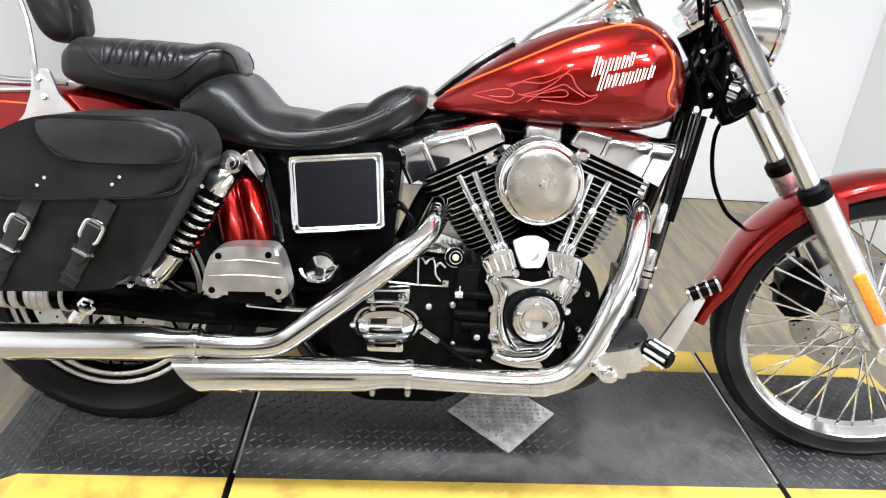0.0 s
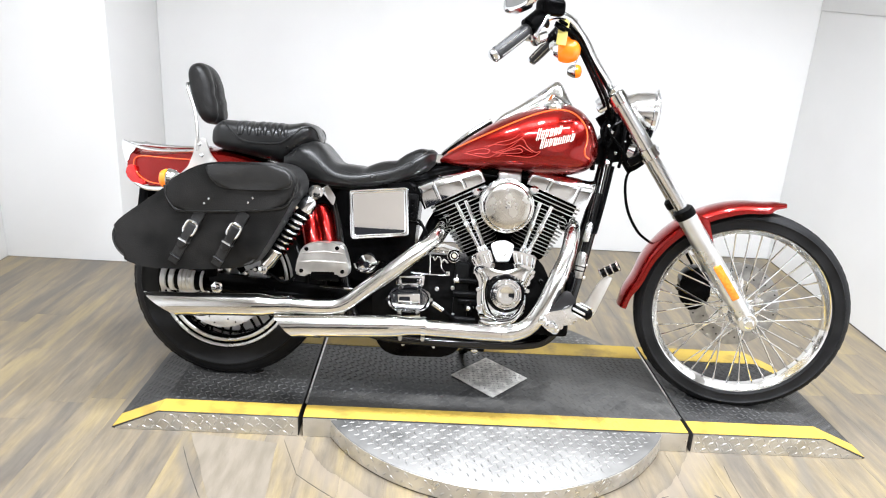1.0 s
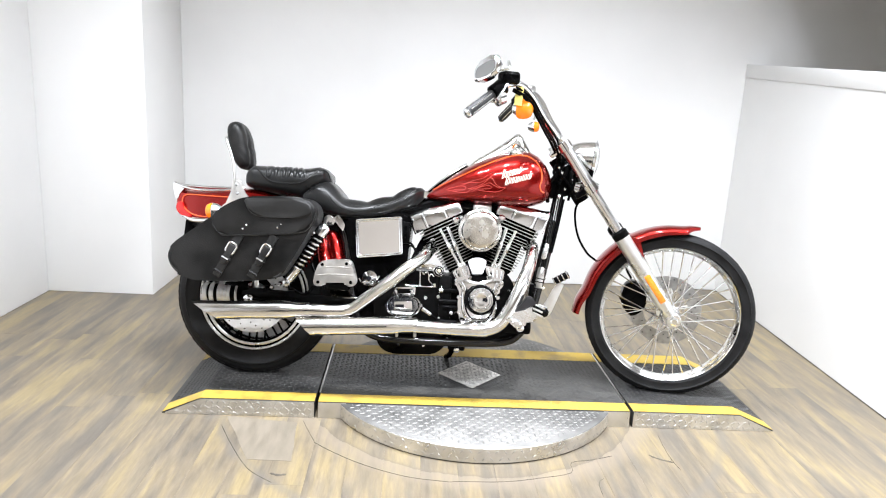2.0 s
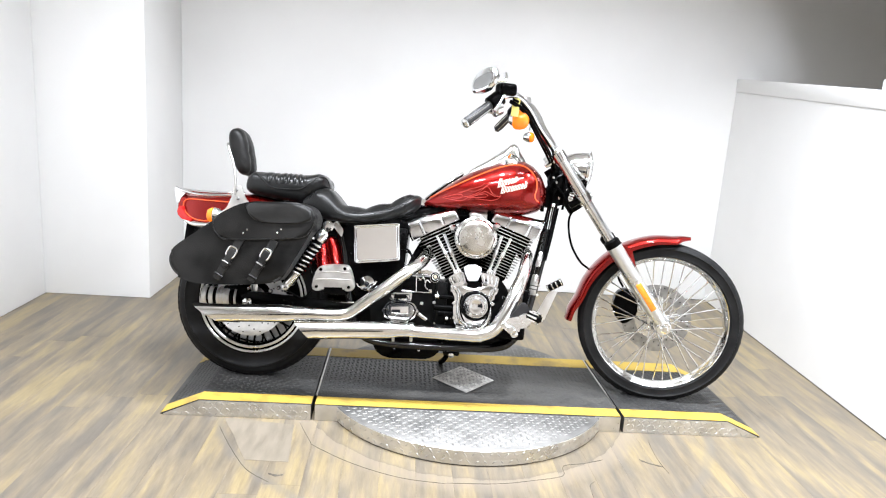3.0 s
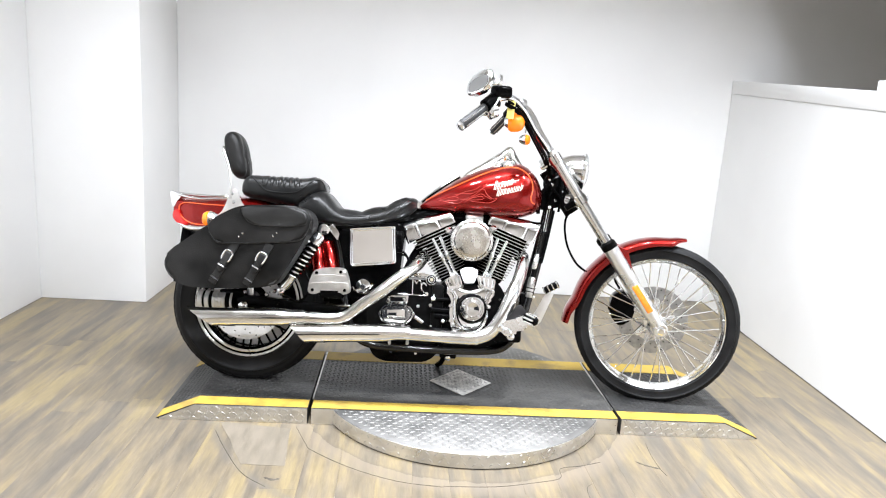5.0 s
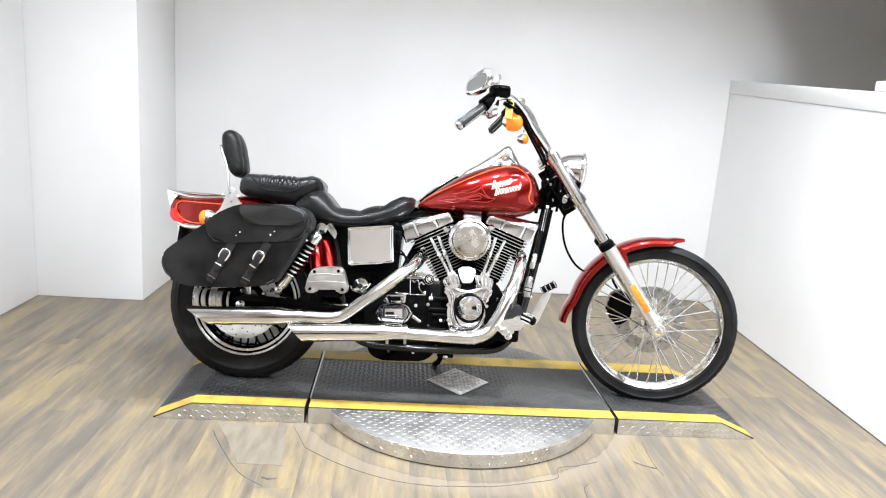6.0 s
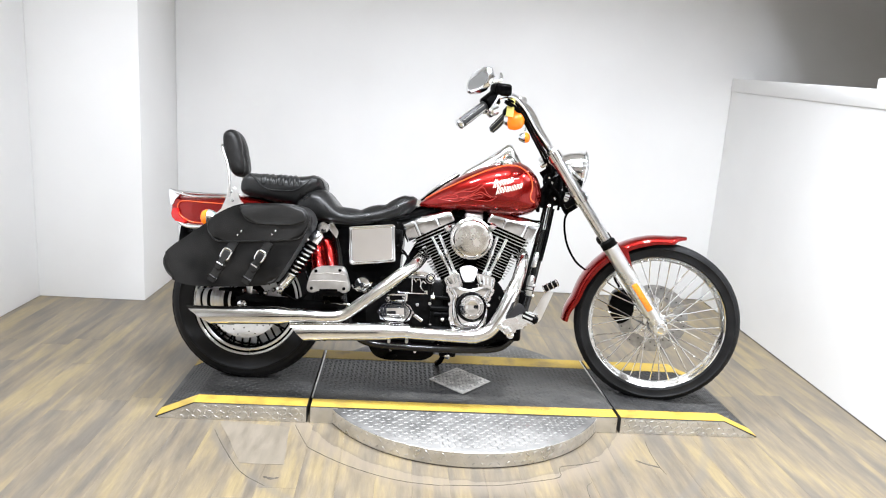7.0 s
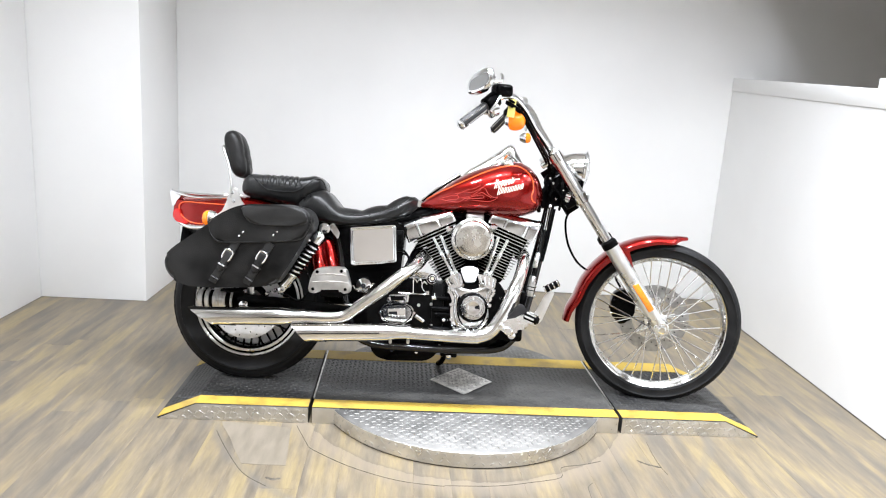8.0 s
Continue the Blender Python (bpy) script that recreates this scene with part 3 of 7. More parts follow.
UP = Vector((-math.sin(RAKE), 0, math.cos(RAKE)))
FWD = Vector((math.cos(RAKE), 0, math.sin(RAKE)))
STEER = Matrix.Translation(HEAD) @ Matrix.Rotation(radians(-11.0), 4, UP) @ Matrix.Translation(-HEAD)


def steered(bm):
    bm.transform(STEER)
    return bm


BARS = Matrix.Translation(HEAD) @ Matrix.Rotation(radians(-14.5), 4, UP) @ Matrix.Translation(-HEAD)


def barred(bm):
    bm.transform(BARS)
    return bm


def fork_point(up, fwd, side):
    return HEAD + UP * up + FWD * fwd + Vector((0, side, 0))


# ---- wheels ----
def tyre(R, rim, w, centre, tread):
    """Cross-section of a motorcycle tyre turned round the axle, with a shallow tread."""
    prof = []
    h = R - rim
    for k in range(17):
        a = math.pi * k / 16
        y = -math.cos(a)
        r = rim + h * (math.sin(a) ** 0.55 if 0 < k < 16 else 0.0)
        prof.append((y * w * (1.0 if abs(y) < 0.98 else 0.94), r))
        if k in (1, 14):
            e = (1 if k == 14 else -1) * w
            prof += [(e * 1.0, rim + h * 0.52), (e * 1.018, rim + h * 0.53), (e * 1.018, rim + h * 0.56), (e * 0.995, rim + h * 0.57)][::1 if k == 1 else -1]
    return lathe(prof + [(w * 0.75, rim - 0.006), (-w * 0.75, rim - 0.006)], centre, (0, 1, 0), 72, closed=True)


def tread_blocks(R, w, centre, n, parent, mat, steer):
    bm = bmesh.new()
    c = Vector(centre)
    for i in range(n):
        for row, (y0, y1, lead) in enumerate(((-0.86, -0.52, 0.5), (-0.46, -0.06, 0.0), (0.06, 0.46, 0.5), (0.52, 0.86, 0.0))):
            a0, a1 = 2 * math.pi * (i + lead) / n, 2 * math.pi * (i + lead + 0.72) / n
            quad = []
            for a, y in ((a0, y0), (a1, y0 + 0.1), (a1, y1 + 0.1), (a0, y1)):
                y = max(-0.9, min(0.9, y))
                r = (R - 0.001) if abs(y) < 0.5 else R - 0.001 - (abs(y) - 0.5) * 0.055 * (w / 0.045)
                quad.append((a, y * w, r))
            lo = [bm.verts.new(c + Vector(((r - 0.006) * math.cos(a), y, (r - 0.006) * math.sin(a)))) for a, y, r in quad]
            hi = [bm.verts.new(c + Vector(((r + 0.0006) * math.cos(a), y * 0.99, (r + 0.0006) * math.sin(a)))) for a, y, r in quad]
            bm.faces.new(hi)
            for k in range(4):
                bm.faces.new((lo[k], lo[(k + 1) % 4], hi[(k + 1) % 4], hi[k]))
    if steer:
        steered(bm)
    ob = part("tyre_tread", bm, mat, parent, "tyre tread", smooth=False)
    tagged(ob, kind="stuff")


def wheel(name, label, centre, R, rim, w, hub_w, hub_r, spokes, steer, gauge=0.0022):
    c = Vector(centre)
    fix = steered if steer else (lambda b: b)
    rw = w * 0.72
    prof = [(-rw, rim + 0.008), (-rw - 0.004, rim + 0.002), (-rw, rim - 0.006), (-rw * 0.72, rim - 0.012), (-rw * 0.35, rim - 0.024), (rw * 0.35, rim - 0.024),
            (rw * 0.72, rim - 0.012), (rw, rim - 0.006), (rw + 0.004, rim + 0.002), (rw, rim + 0.008), (rw * 0.5, rim - 0.004), (-rw * 0.5, rim - 0.004)]
    ob = part(name, fix(lathe(prof, c, (0, 1, 0), 72, closed=True)), SOFTCHROME, bike, label)
    part("tyre", fix(tyre(R, rim, w, c, 0)), RUBBER, ob, "black rubber tyre")
    tread_blocks(R, w, c, 34, ob, RUBBER, steer)
    hub = [(-hub_w, 0.012), (-hub_w, hub_r * 0.75), (-hub_w * 0.82, hub_r), (-hub_w * 0.66, hub_r), (-hub_w * 0.55, hub_r * 0.55), (hub_w * 0.55, hub_r * 0.55),
           (hub_w * 0.66, hub_r), (hub_w * 0.82, hub_r), (hub_w, hub_r * 0.75), (hub_w, 0.012)]
    part("hub", fix(lathe(hub, c, (0, 1, 0), 36)), BRIGHT, ob, "polished hub")
    for i in range(spokes):
        side = 1 if i % 2 else -1
        lead = 0.62 if (i // 2) % 2 else -0.62
        a = 2 * math.pi * i / spokes
        p = c + Vector((math.cos(a) * (rim - 0.022), side * rw * 0.15, math.sin(a) * (rim - 0.022)))
        q = c + Vector((math.cos(a + lead) * hub_r * 0.92, side * hub_w * 0.72, math.sin(a + lead) * hub_r * 0.92))
        n = p + (q - p).normalized() * 0.018
        bm = tube([q, n], gauge, 6)
        tube([n, p], 0.0034, 6, bm)
        part("spoke", fix(bm), CHROME if steer else BLACK, ob)
    return ob


FRONT = Vector((1.709, 0, 0.333))
front = wheel("front_wheel", "laced chrome front wheel", FRONT, 0.340, 0.286, 0.044, 0.062, 0.042, 40, True, 0.0026)


def brake_disc(parent, c, side_y, r, mat, steer=True):
    bm = lathe([(-0.0025, r * 0.62), (-0.0025, r), (0.0025, r), (0.0025, r * 0.62)], c + Vector((0, side_y, 0)), (0, 1, 0), 64, closed=True)
    ob = part("brake_disc", steered(bm) if steer else bm, mat, parent, "drilled steel brake disc")
    holes = bmesh.new()
    for i in range(36):
        a = 2 * math.pi * i / 36
        rr = r * (0.72, 0.82, 0.92)[i % 3]
        lathe([(-0.0032, 0.003), (0.0032, 0.003)], c + Vector((rr * math.cos(a), side_y, rr * math.sin(a))), (0, 1, 0), 8, holes)
    tagged(part("drilling", steered(holes) if steer else holes, DARK, ob), "dark drilled holes", kind="stuff")
    bm = bmesh.new()
    for i in range(5):
        a = 2 * math.pi * i / 5
        tube([c + Vector((0.035 * math.cos(a), side_y, 0.035 * math.sin(a))), c + Vector((r * 0.66 * math.cos(a + 0.2), side_y, r * 0.66 * math.sin(a + 0.2)))], 0.013, 8, bm, flat=0.25)
    part("disc_carrier", steered(bm) if steer else bm, BRIGHT, ob, "polished disc carrier")


brake_disc(front, FRONT, 0.068, 0.147, DISC)
REAR = Vector((0, 0, 0.318))
rear = wheel("rear_wheel", "laced chrome rear wheel", REAR, 0.322, 0.226, 0.068, 0.075, 0.055, 40, False, 0.0044)
for s in (-1, 1):
    part("rim_lip", lathe([(s * 0.0535, 0.2285), (s * 0.0560, 0.2250), (s * 0.0560, 0.2170), (s * 0.0535, 0.2135), (s * 0.0460, 0.2135), (s * 0.0460, 0.2285)], REAR, (0, 1, 0), 72, closed=True), SLIDER, rear, "polished outer rim lip")
    # dark reflections in the bright rim are drawn as two black rings
    part("rim_dark_reflection", lathe([(s * 0.0500, 0.2150), (s * 0.0500, 0.2040), (s * 0.0350, 0.2040), (s * 0.0350, 0.2150)], REAR, (0, 1, 0), 72, closed=True), BLACK, rear, "black ring for the dark reflection in the rim")
    part("rim_ridge", lathe([(s * 0.0515, 0.2055), (s * 0.0530, 0.2025), (s * 0.0530, 0.1975), (s * 0.0510, 0.1945), (s * 0.0340, 0.1945), (s * 0.0340, 0.2055)], REAR, (0, 1, 0), 72, closed=True), SLIDER, rear, "bright inner rim ridge")
    part("rim_inner_reflection", lathe([(s * 0.0480, 0.1950), (s * 0.0400, 0.1860), (s * 0.0300, 0.1860), (s * 0.0300, 0.1950)], REAR, (0, 1, 0), 72, closed=True), BLACK, rear, "narrow black ring for the dark reflection inside the rim")
part("inner_disc", lathe([(0.030, 0.03), (0.030, 0.190), (0.036, 0.190), (0.036, 0.03)], REAR, (0, 1, 0), 64, closed=True), PEDAL, rear, "pale inner disc")
bm = lathe([(0.088, 0.05), (0.088, 0.135), (0.112, 0.135), (0.112, 0.05)], REAR, (0, 1, 0), 64, closed=True)
part("drive_pulley", bm, BRIGHT, rear, "polished drive pulley")
bm = bmesh.new()
for i in range(56):
    a = 2 * math.pi * i / 56
    tube([REAR + Vector((0.138 * math.cos(a), 0.088, 0.138 * math.sin(a))), REAR + Vector((0.138 * math.cos(a), 0.112, 0.138 * math.sin(a)))], 0.004, 6, bm)
tagged(part("toothed_ring", bm, BRIGHT, rear), "pulley teeth", kind="stuff")
brake_disc(rear, REAR, -0.092, 0.146, PEDAL, False)


# ---- fenders ----
def fender(path, w, skirt, n=9, thick=0.0035):
    """A mudguard: a rounded channel along (x, z) points; skirt is the depth of its sides at each end."""
    P = curve([(x, 0, z) for x, z in path], 6)
    bm, loops = bmesh.new(), []
    for i, p in enumerate(P):
        d = (P[min(i + 1, len(P) - 1)] - P[max(i - 1, 0)]).normalized()
        out = Vector((-d.z, 0, d.x))
        k = i / (len(P) - 1)
        ww = np.interp(k, np.linspace(0, 1, len(w)), w)
        dd = np.interp(k, np.linspace(0, 1, len(skirt)), skirt)
        drop = 0.024 * min(1.0, ww / 0.055)
        ring = []
        for s, inner in ((1, False), (-1, True)):
            row = []
            for j in range(2 * n + 1):
                u = -1 + j / n
                a = abs(u)
                wi, off = ww - (thick if inner else 0), (-thick if inner else 0)
                if a < 0.62:
                    ang = a / 0.62 * math.pi / 2
                    y, z = wi * math.sin(ang), -drop * (1 - math.cos(ang)) + off
                else:
                    y, z = wi, -drop - (a - 0.62) / 0.38 * max(dd - drop, 0.003)
                row.append(p + Vector((0, math.copysign(y, u), 0)) + out * z)
            ring += row[::s]
        loops.append(ring)
    return rings(bm, loops)


def arc(c, r, a0, a1, n):
    return [(c.x + r * math.cos(radians(a0 + (a1 - a0) * k / (n - 1))), c.z + r * math.sin(radians(a0 + (a1 - a0) * k / (n - 1)))) for k in range(n)]


path = [(FRONT.x - 0.396, FRONT.z - 0.018), (FRONT.x - 0.385, FRONT.z + 0.035)] + arc(FRONT, 0.370, 166, 86, 8) + [(FRONT.x + 0.055, FRONT.z + 0.372), (FRONT.x + 0.092, FRONT.z + 0.370)]
ff = part("front_fender", steered(fender(path, (0.05, 0.066, 0.07, 0.07, 0.064, 0.054, 0.022), (0.03, 0.036, 0.039, 0.039, 0.038, 0.030, 0.012))), RED, bike, "candy red front fender")
for s in (-1, 1):
    strut = slab(round_outline([(1.505, 0.66), (1.56, 0.645), (1.60, 0.52), (1.565, 0.50)], 0.012), s * 0.070, s * 0.077, 0.002)
    part("fender_strut", steered(strut), RED, ff, "red fender mounting strut")

def shorter(bm):
    """Draw the tail of the rear fender in."""
    for v in bm.verts:
        if v.co.x < -0.12:
            v.co.x = -0.12 + (v.co.x + 0.12) * 0.95
    return bm


tail = [(-0.322, 0.742), (-0.29, 0.737), (-0.23, 0.738), (-0.14, 0.749), (-0.05, 0.754), (0.05, 0.744), (0.14, 0.712), (0.22, 0.655), (0.29, 0.58), (0.345, 0.49), (0.372, 0.40)]
rf = part("rear_fender", shorter(fender(tail, (0.085, 0.096, 0.096, 0.094, 0.088, 0.084, 0.08), (0.062, 0.115, 0.125, 0.10, 0.075, 0.07, 0.06))), RED, bike, "candy red rear fender with an orange pinstripe")
for s in (-1, 1):
    loop = [(-0.10, 0.711), (-0.2, 0.712), (-0.285, 0.712), (-0.305, 0.69), (-0.29, 0.655), (-0.25, 0.632), (-0.19, 0.628), (-0.12, 0.632)]
    part("pinstripe", shorter(tube([(x, s * 0.0975, z) for x, _, z in curve([(a, 0, b) for a, b in loop], 5)], 0.002, 6)), STRIPE, rf, "orange pinstripe")
    part("fender_rail", shorter(tube(curve([(-0.06, s * 0.10, 0.745), (-0.14, s * 0.10, 0.737), (-0.24, s * 0.10, 0.734), (-0.31, s * 0.09, 0.745), (-0.35, s * 0.075, 0.757)], 5), 0.0055, 10)), CHROME, rf, "chrome fender rail")
    part("fender_strut", shorter(tube(curve([(0.14, s * 0.103, 0.63), (0.0, s * 0.105, 0.625), (-0.14, s * 0.104, 0.618), (-0.25, s * 0.1, 0.612), (-0.30, s * 0.095, 0.63)], 5), 0.008, 10, flat=0.5)), CHROME, rf, "chrome fender strut")
part("fender_tip", shorter(slab(round_outline([(-0.352, 0.757), (-0.30, 0.744), (-0.305, 0.733), (-0.322, 0.715), (-0.328, 0.69), (-0.336, 0.69), (-0.345, 0.722)], 0.008), -0.088, 0.088, 0.006)), CHROME, rf, "chrome fender tip")
part("rack_bar", shorter(tube(curve([(-0.06, 0.05, 0.752), (-0.16, 0.06, 0.748), (-0.26, 0.06, 0.748), (-0.345, 0.05, 0.752), (-0.345, -0.05, 0.752), (-0.26, -0.06, 0.748), (-0.16, -0.06, 0.748), (-0.06, -0.05, 0.752)], 5), 0.006, 10)), CHROME, rf, "chrome rail on the fender")
lamp = part("taillight", shorter(slab(round_outline([(-0.302, 0.698), (-0.326, 0.692), (-0.331, 0.66), (-0.305, 0.638), (-0.285, 0.66)], 0.006), -0.06, 0.06, 0.008)), CHROME, bike, "chrome tail lamp with a red lens")
part("lens", shorter(slab(round_outline([(-0.302, 0.684), (-0.324, 0.681), (-0.329, 0.652), (-0.308, 0.630), (-0.264, 0.622), (-0.262, 0.636), (-0.290, 0.646)], 0.006), -0.104, 0.104, 0.006)), REDLENS, lamp, "lit red lens")
plate = part("plate_bracket", slab(round_outline([(-0.285, 0.62), (-0.255, 0.62), (-0.27, 0.47), (-0.30, 0.46)], 0.01), -0.075, 0.075, 0.005), BLACK, bike, "black licence plate bracket")


def turn_signal(c, direction, fix=lambda b: b, k=1.0, full=False):
    ob = part("turn_signal", fix(lathe([(s * k, r * k) for s, r in ((-0.036, 0.008), (-0.033, 0.018), (-0.014, 0.030), (0.004, 0.0345), (0.008, 0.0345))], c, direction, 28)), CHROME, bike, "chrome bullet turn signal")
    part("lens", fix(lathe([(s * k, r * k) for s, r in (((-0.020, 0.0300), (-0.012, 0.0355), (0.004, 0.0375), (0.020, 0.0345), (0.032, 0.027), (0.038, 0.014), (0.040, 0.002)) if full else ((0.0085, 0.0335), (0.020, 0.033), (0.032, 0.027), (0.038, 0.014), (0.040, 0.002)))], c, direction, 28)), AMBER, ob, "lit amber lens")
    return ob


for s in (-1, 1):
    ts = turn_signal((-0.124, s * 0.215, 0.652), (-1, 0, 0), k=0.9)
    part("stalk", tube([(-0.12, s * 0.19, 0.648), (-0.12, s * 0.10, 0.634)], 0.008, 10), CHROME, ts)

# ---- fuel tank ----
TX = (0.672, 0.69, 0.716, 0.77, 0.824, 0.877, 0.931, 0.986, 1.04, 1.086, 1.122, 1.150, 1.170, 1.180, 1.186)
TTOP = (0.768, 0.780, 0.803, 0.846, 0.884, 0.914, 0.938, 0.957, 0.970, 0.968, 0.952, 0.926, 0.893, 0.865, 0.835)
TBOT = (0.755, 0.752, 0.749, 0.745, 0.741, 0.739, 0.738, 0.737, 0.737, 0.739, 0.745, 0.756, 0.775, 0.794, 0.815)
TWID = (0.030, 0.044, 0.062, 0.092, 0.118, 0.138, 0.152, 0.162, 0.166, 0.163, 0.152, 0.133, 0.108, 0.082, 0.045)


def tank_at(x):
    return (np.interp(x, TX, TTOP), np.interp(x, TX, TBOT), np.interp(x, TX, TWID))


def tank_side(x, z, s=-1, off=0.0):
    """The point of the tank's flank at (x, z), pushed outward by off."""
    top, bot, w = tank_at(x)
    mid, up = bot + (top - bot) * 0.42, (top - bot) * 0.58
    k = (z - mid) / (up if z > mid else mid - bot)
    k = max(-0.999, min(0.999, k))
    e = 0.80 if z > mid else 0.62
    y = max(0.0, 1 - abs(k) ** (2 / e)) ** (e / 2)
    return Vector((x, s * (w * y + off), z))


def tank_mesh():
    bm, loops = bmesh.new(), []
    xs = [0.672 + (1.186 - 0.672) * k / 60 for k in range(61)]
    for x in xs:
        top, bot, w = tank_at(x)
        mid, up, dn = bot + (top - bot) * 0.42, (top - bot) * 0.58, (top - bot) * 0.42
        ring = []
        for j in range(40):
            a = 2 * math.pi * j / 40
            e = 0.80 if math.sin(a) > 0 else 0.62
            y = math.copysign(abs(math.cos(a)) ** e, math.cos(a)) * w
            z = mid + math.copysign(abs(math.sin(a)) ** e, math.sin(a)) * (up if math.sin(a) > 0 else dn)
            ring.append((x, y, z))
        loops.append(ring)
    rings(bm, loops)
    bmesh.ops.smooth_vert(bm, verts=bm.verts[:], factor=0.5, use_axis_x=True, use_axis_y=True, use_axis_z=True)
    return bm


tank = part("fuel_tank", tank_mesh(), RED, bike, "candy red teardrop fuel tank with orange pinstripe and flame lines", sharp=80)
for s in (-1, 1):
    edge = [(0.704, 0.789), (0.755, 0.818), (0.816, 0.849), (0.867, 0.875), (0.917, 0.900), (0.967, 0.922), (1.018, 0.938), (1.049, 0.941), (1.076, 0.936), (1.106, 0.916), (1.126, 0.884), (1.130, 0.848), (1.124, 0.822), (1.129, 0.804), (1.143, 0.797)]
    part("pinstripe", tube([tank_side(p.x, p.z, s, 0.0004) for p in curve([(x, 0, z) for x, z in edge], 6)], 0.0026, 6), STRIPE, tank, "orange pinstripe")
    for flame in ([(0.819, 0.814), (0.851, 0.822), (0.883, 0.822), (0.908, 0.833), (0.923, 0.842), (0.936, 0.840), (0.949, 0.820), (0.971, 0.806), (0.987, 0.809)],
                  [(0.825, 0.811), (0.861, 0.829), (0.886, 0.836), (0.907, 0.845), (0.919, 0.856)],
                  [(0.762, 0.793), (0.799, 0.804), (0.820, 0.807), (0.833, 0.803), (0.830, 0.794), (0.816, 0.791), (0.789, 0.791)],
                  [(0.757, 0.790), (0.801, 0.783), (0.833, 0.781), (0.859, 0.796), (0.890, 0.805), (0.921, 0.813), (0.933, 0.808), (0.928, 0.801), (0.901, 0.798), (0.869, 0.796), (0.842, 0.799)],
                  [(0.860, 0.785), (0.885, 0.805), (0.910, 0.817), (0.925, 0.823), (0.943, 0.814), (0.965, 0.803)],
                  [(0.886, 0.791), (0.929, 0.789), (0.956, 0.789), (0.977, 0.798), (0.988, 0.807)],
                  [(0.848, 0.797), (0.884, 0.810), (0.909, 0.827), (0.933, 0.850), (0.954, 0.854)]):
        part("flame_line", tube([tank_side(p.x, p.z, s, -0.0002) for p in curve([(x, 0, z) for x, z in flame], 6)], 0.0011, 5), FLAME, tank, "pale red flame line")

    # emblem: two slanted rows of plain cream bars with a scarlet plate below them
    def decal(corners, mat, off, name, label):
        bm = bmesh.new()
        (ax, az), (bx, bz), (cx, cz), (dx, dz) = corners
        grid = []
        for i in range(5):
            u = i / 4
            row = []
            for j in range(4):
                v = j / 3
                x = (ax * (1 - u) + bx * u) * (1 - v) + (dx * (1 - u) + cx * u) * v
                z = (az * (1 - u) + bz * u) * (1 - v) + (dz * (1 - u) + cz * u) * v
                row.append(bm.verts.new(tank_side(x, z, s, off)))
            grid.append(row)
        for i in range(4):
            for j in range(3):
                bm.faces.new((grid[i][j], grid[i + 1][j], grid[i + 1][j + 1], grid[i][j + 1]))
        bmesh.ops.solidify(bm, geom=bm.faces[:], thickness=0.0006)
        part(name, bm, mat, tank, label)

    disc = bmesh.new()
    rows = [[disc.verts.new(tank_side(1.034 + 0.040 * q * math.cos(a), 0.838 + 0.029 * q * math.sin(a), s, 0.0014)) for a in [2 * math.pi * k / 28 for k in range(28)]] for q in (1.0, 0.75, 0.5, 0.25, 0.02)]
    for inner, outer in zip(rows[1:], rows):
        for k in range(28):
            disc.faces.new((outer[k], outer[(k + 1) % 28], inner[(k + 1) % 28], inner[k]))
    part("emblem_plate", disc, SCARLET, tank, "scarlet emblem ground")
    SIGN = random.Random(3)
    for x0, z0, n, h, rise in ((0.971, 0.841, 6, 0.026, 0.0045), (0.984, 0.817, 8, 0.025, 0.0038)):
        for k in range(n):
            tall = h * (1.45 if k == 0 else SIGN.uniform(0.92, 1.08))
            x, z = x0 + k * 0.0130, z0 + k * rise
            for bar, wide in ((0, SIGN.uniform(0.0029, 0.0038)), (1, SIGN.uniform(0.0024, 0.0034))):
                xb = x + 0.0062 * bar
                low = SIGN.uniform(0.0, 0.004) if bar else 0.0
                decal([(xb, z + low), (xb + wide, z + low), (xb + wide + tall * 0.19, z + tall), (xb + tall * 0.19, z + tall)], CREAM, 0.0022, "emblem_bar", "cream emblem bar")
    decal([(1.050, 0.880), (1.070, 0.884), (1.072, 0.889), (1.052, 0.885)], CREAM, 0.0022, "emblem_bar", "cream emblem bar")
part("tank_mount", lathe([(-0.02, 0.014), (0.0, 0.017), (0.006, 0.012)], (0.676, -0.03, 0.766), (0, -1, 0), 20), CHROME, bike, "chrome tank mounting bolt")

stations = curve([(0.735, 0.018, 0.812), (0.80, 0.032, 0.864), (0.845, 0.044, 0.898), (0.872, 0.050, 0.924), (0.92, 0.054, 0.954), (0.97, 0.058, 0.990), (1.012, 0.060, 1.022), (1.032, 0.058, 1.038), (1.050, 0.055, 1.036), (1.074, 0.050, 1.000), (1.105, 0.044, 0.950)], 4)
console = part("tank_console", rings(bmesh.new(), [[(p.x, y * p.y, min(p.z, 0.80 + (p.x - 0.735) * 0.52, 0.93) * (1 - h) + p.z * h) for y, h in ((-1.0, 0.0), (-0.97, 0.45), (-0.86, 0.80), (-0.62, 0.96), (0.0, 1.0), (0.62, 0.96), (0.86, 0.80), (0.97, 0.45), (1.0, 0.0))] for p in stations]), SOFTCHROME, tank, "chrome tank console", sharp=60)
ridge = [(x, 0, np.interp(x, TX, TTOP)) for x in (0.684, 0.72, 0.76, 0.80, 0.84)]
part("tank_gasket", tube([(x, y, z + 0.002) for x, y, z in ridge], (0.006, 0.009, 0.010, 0.010, 0.010), 12), BLACK, tank, "black rubber trim along the tank's top")
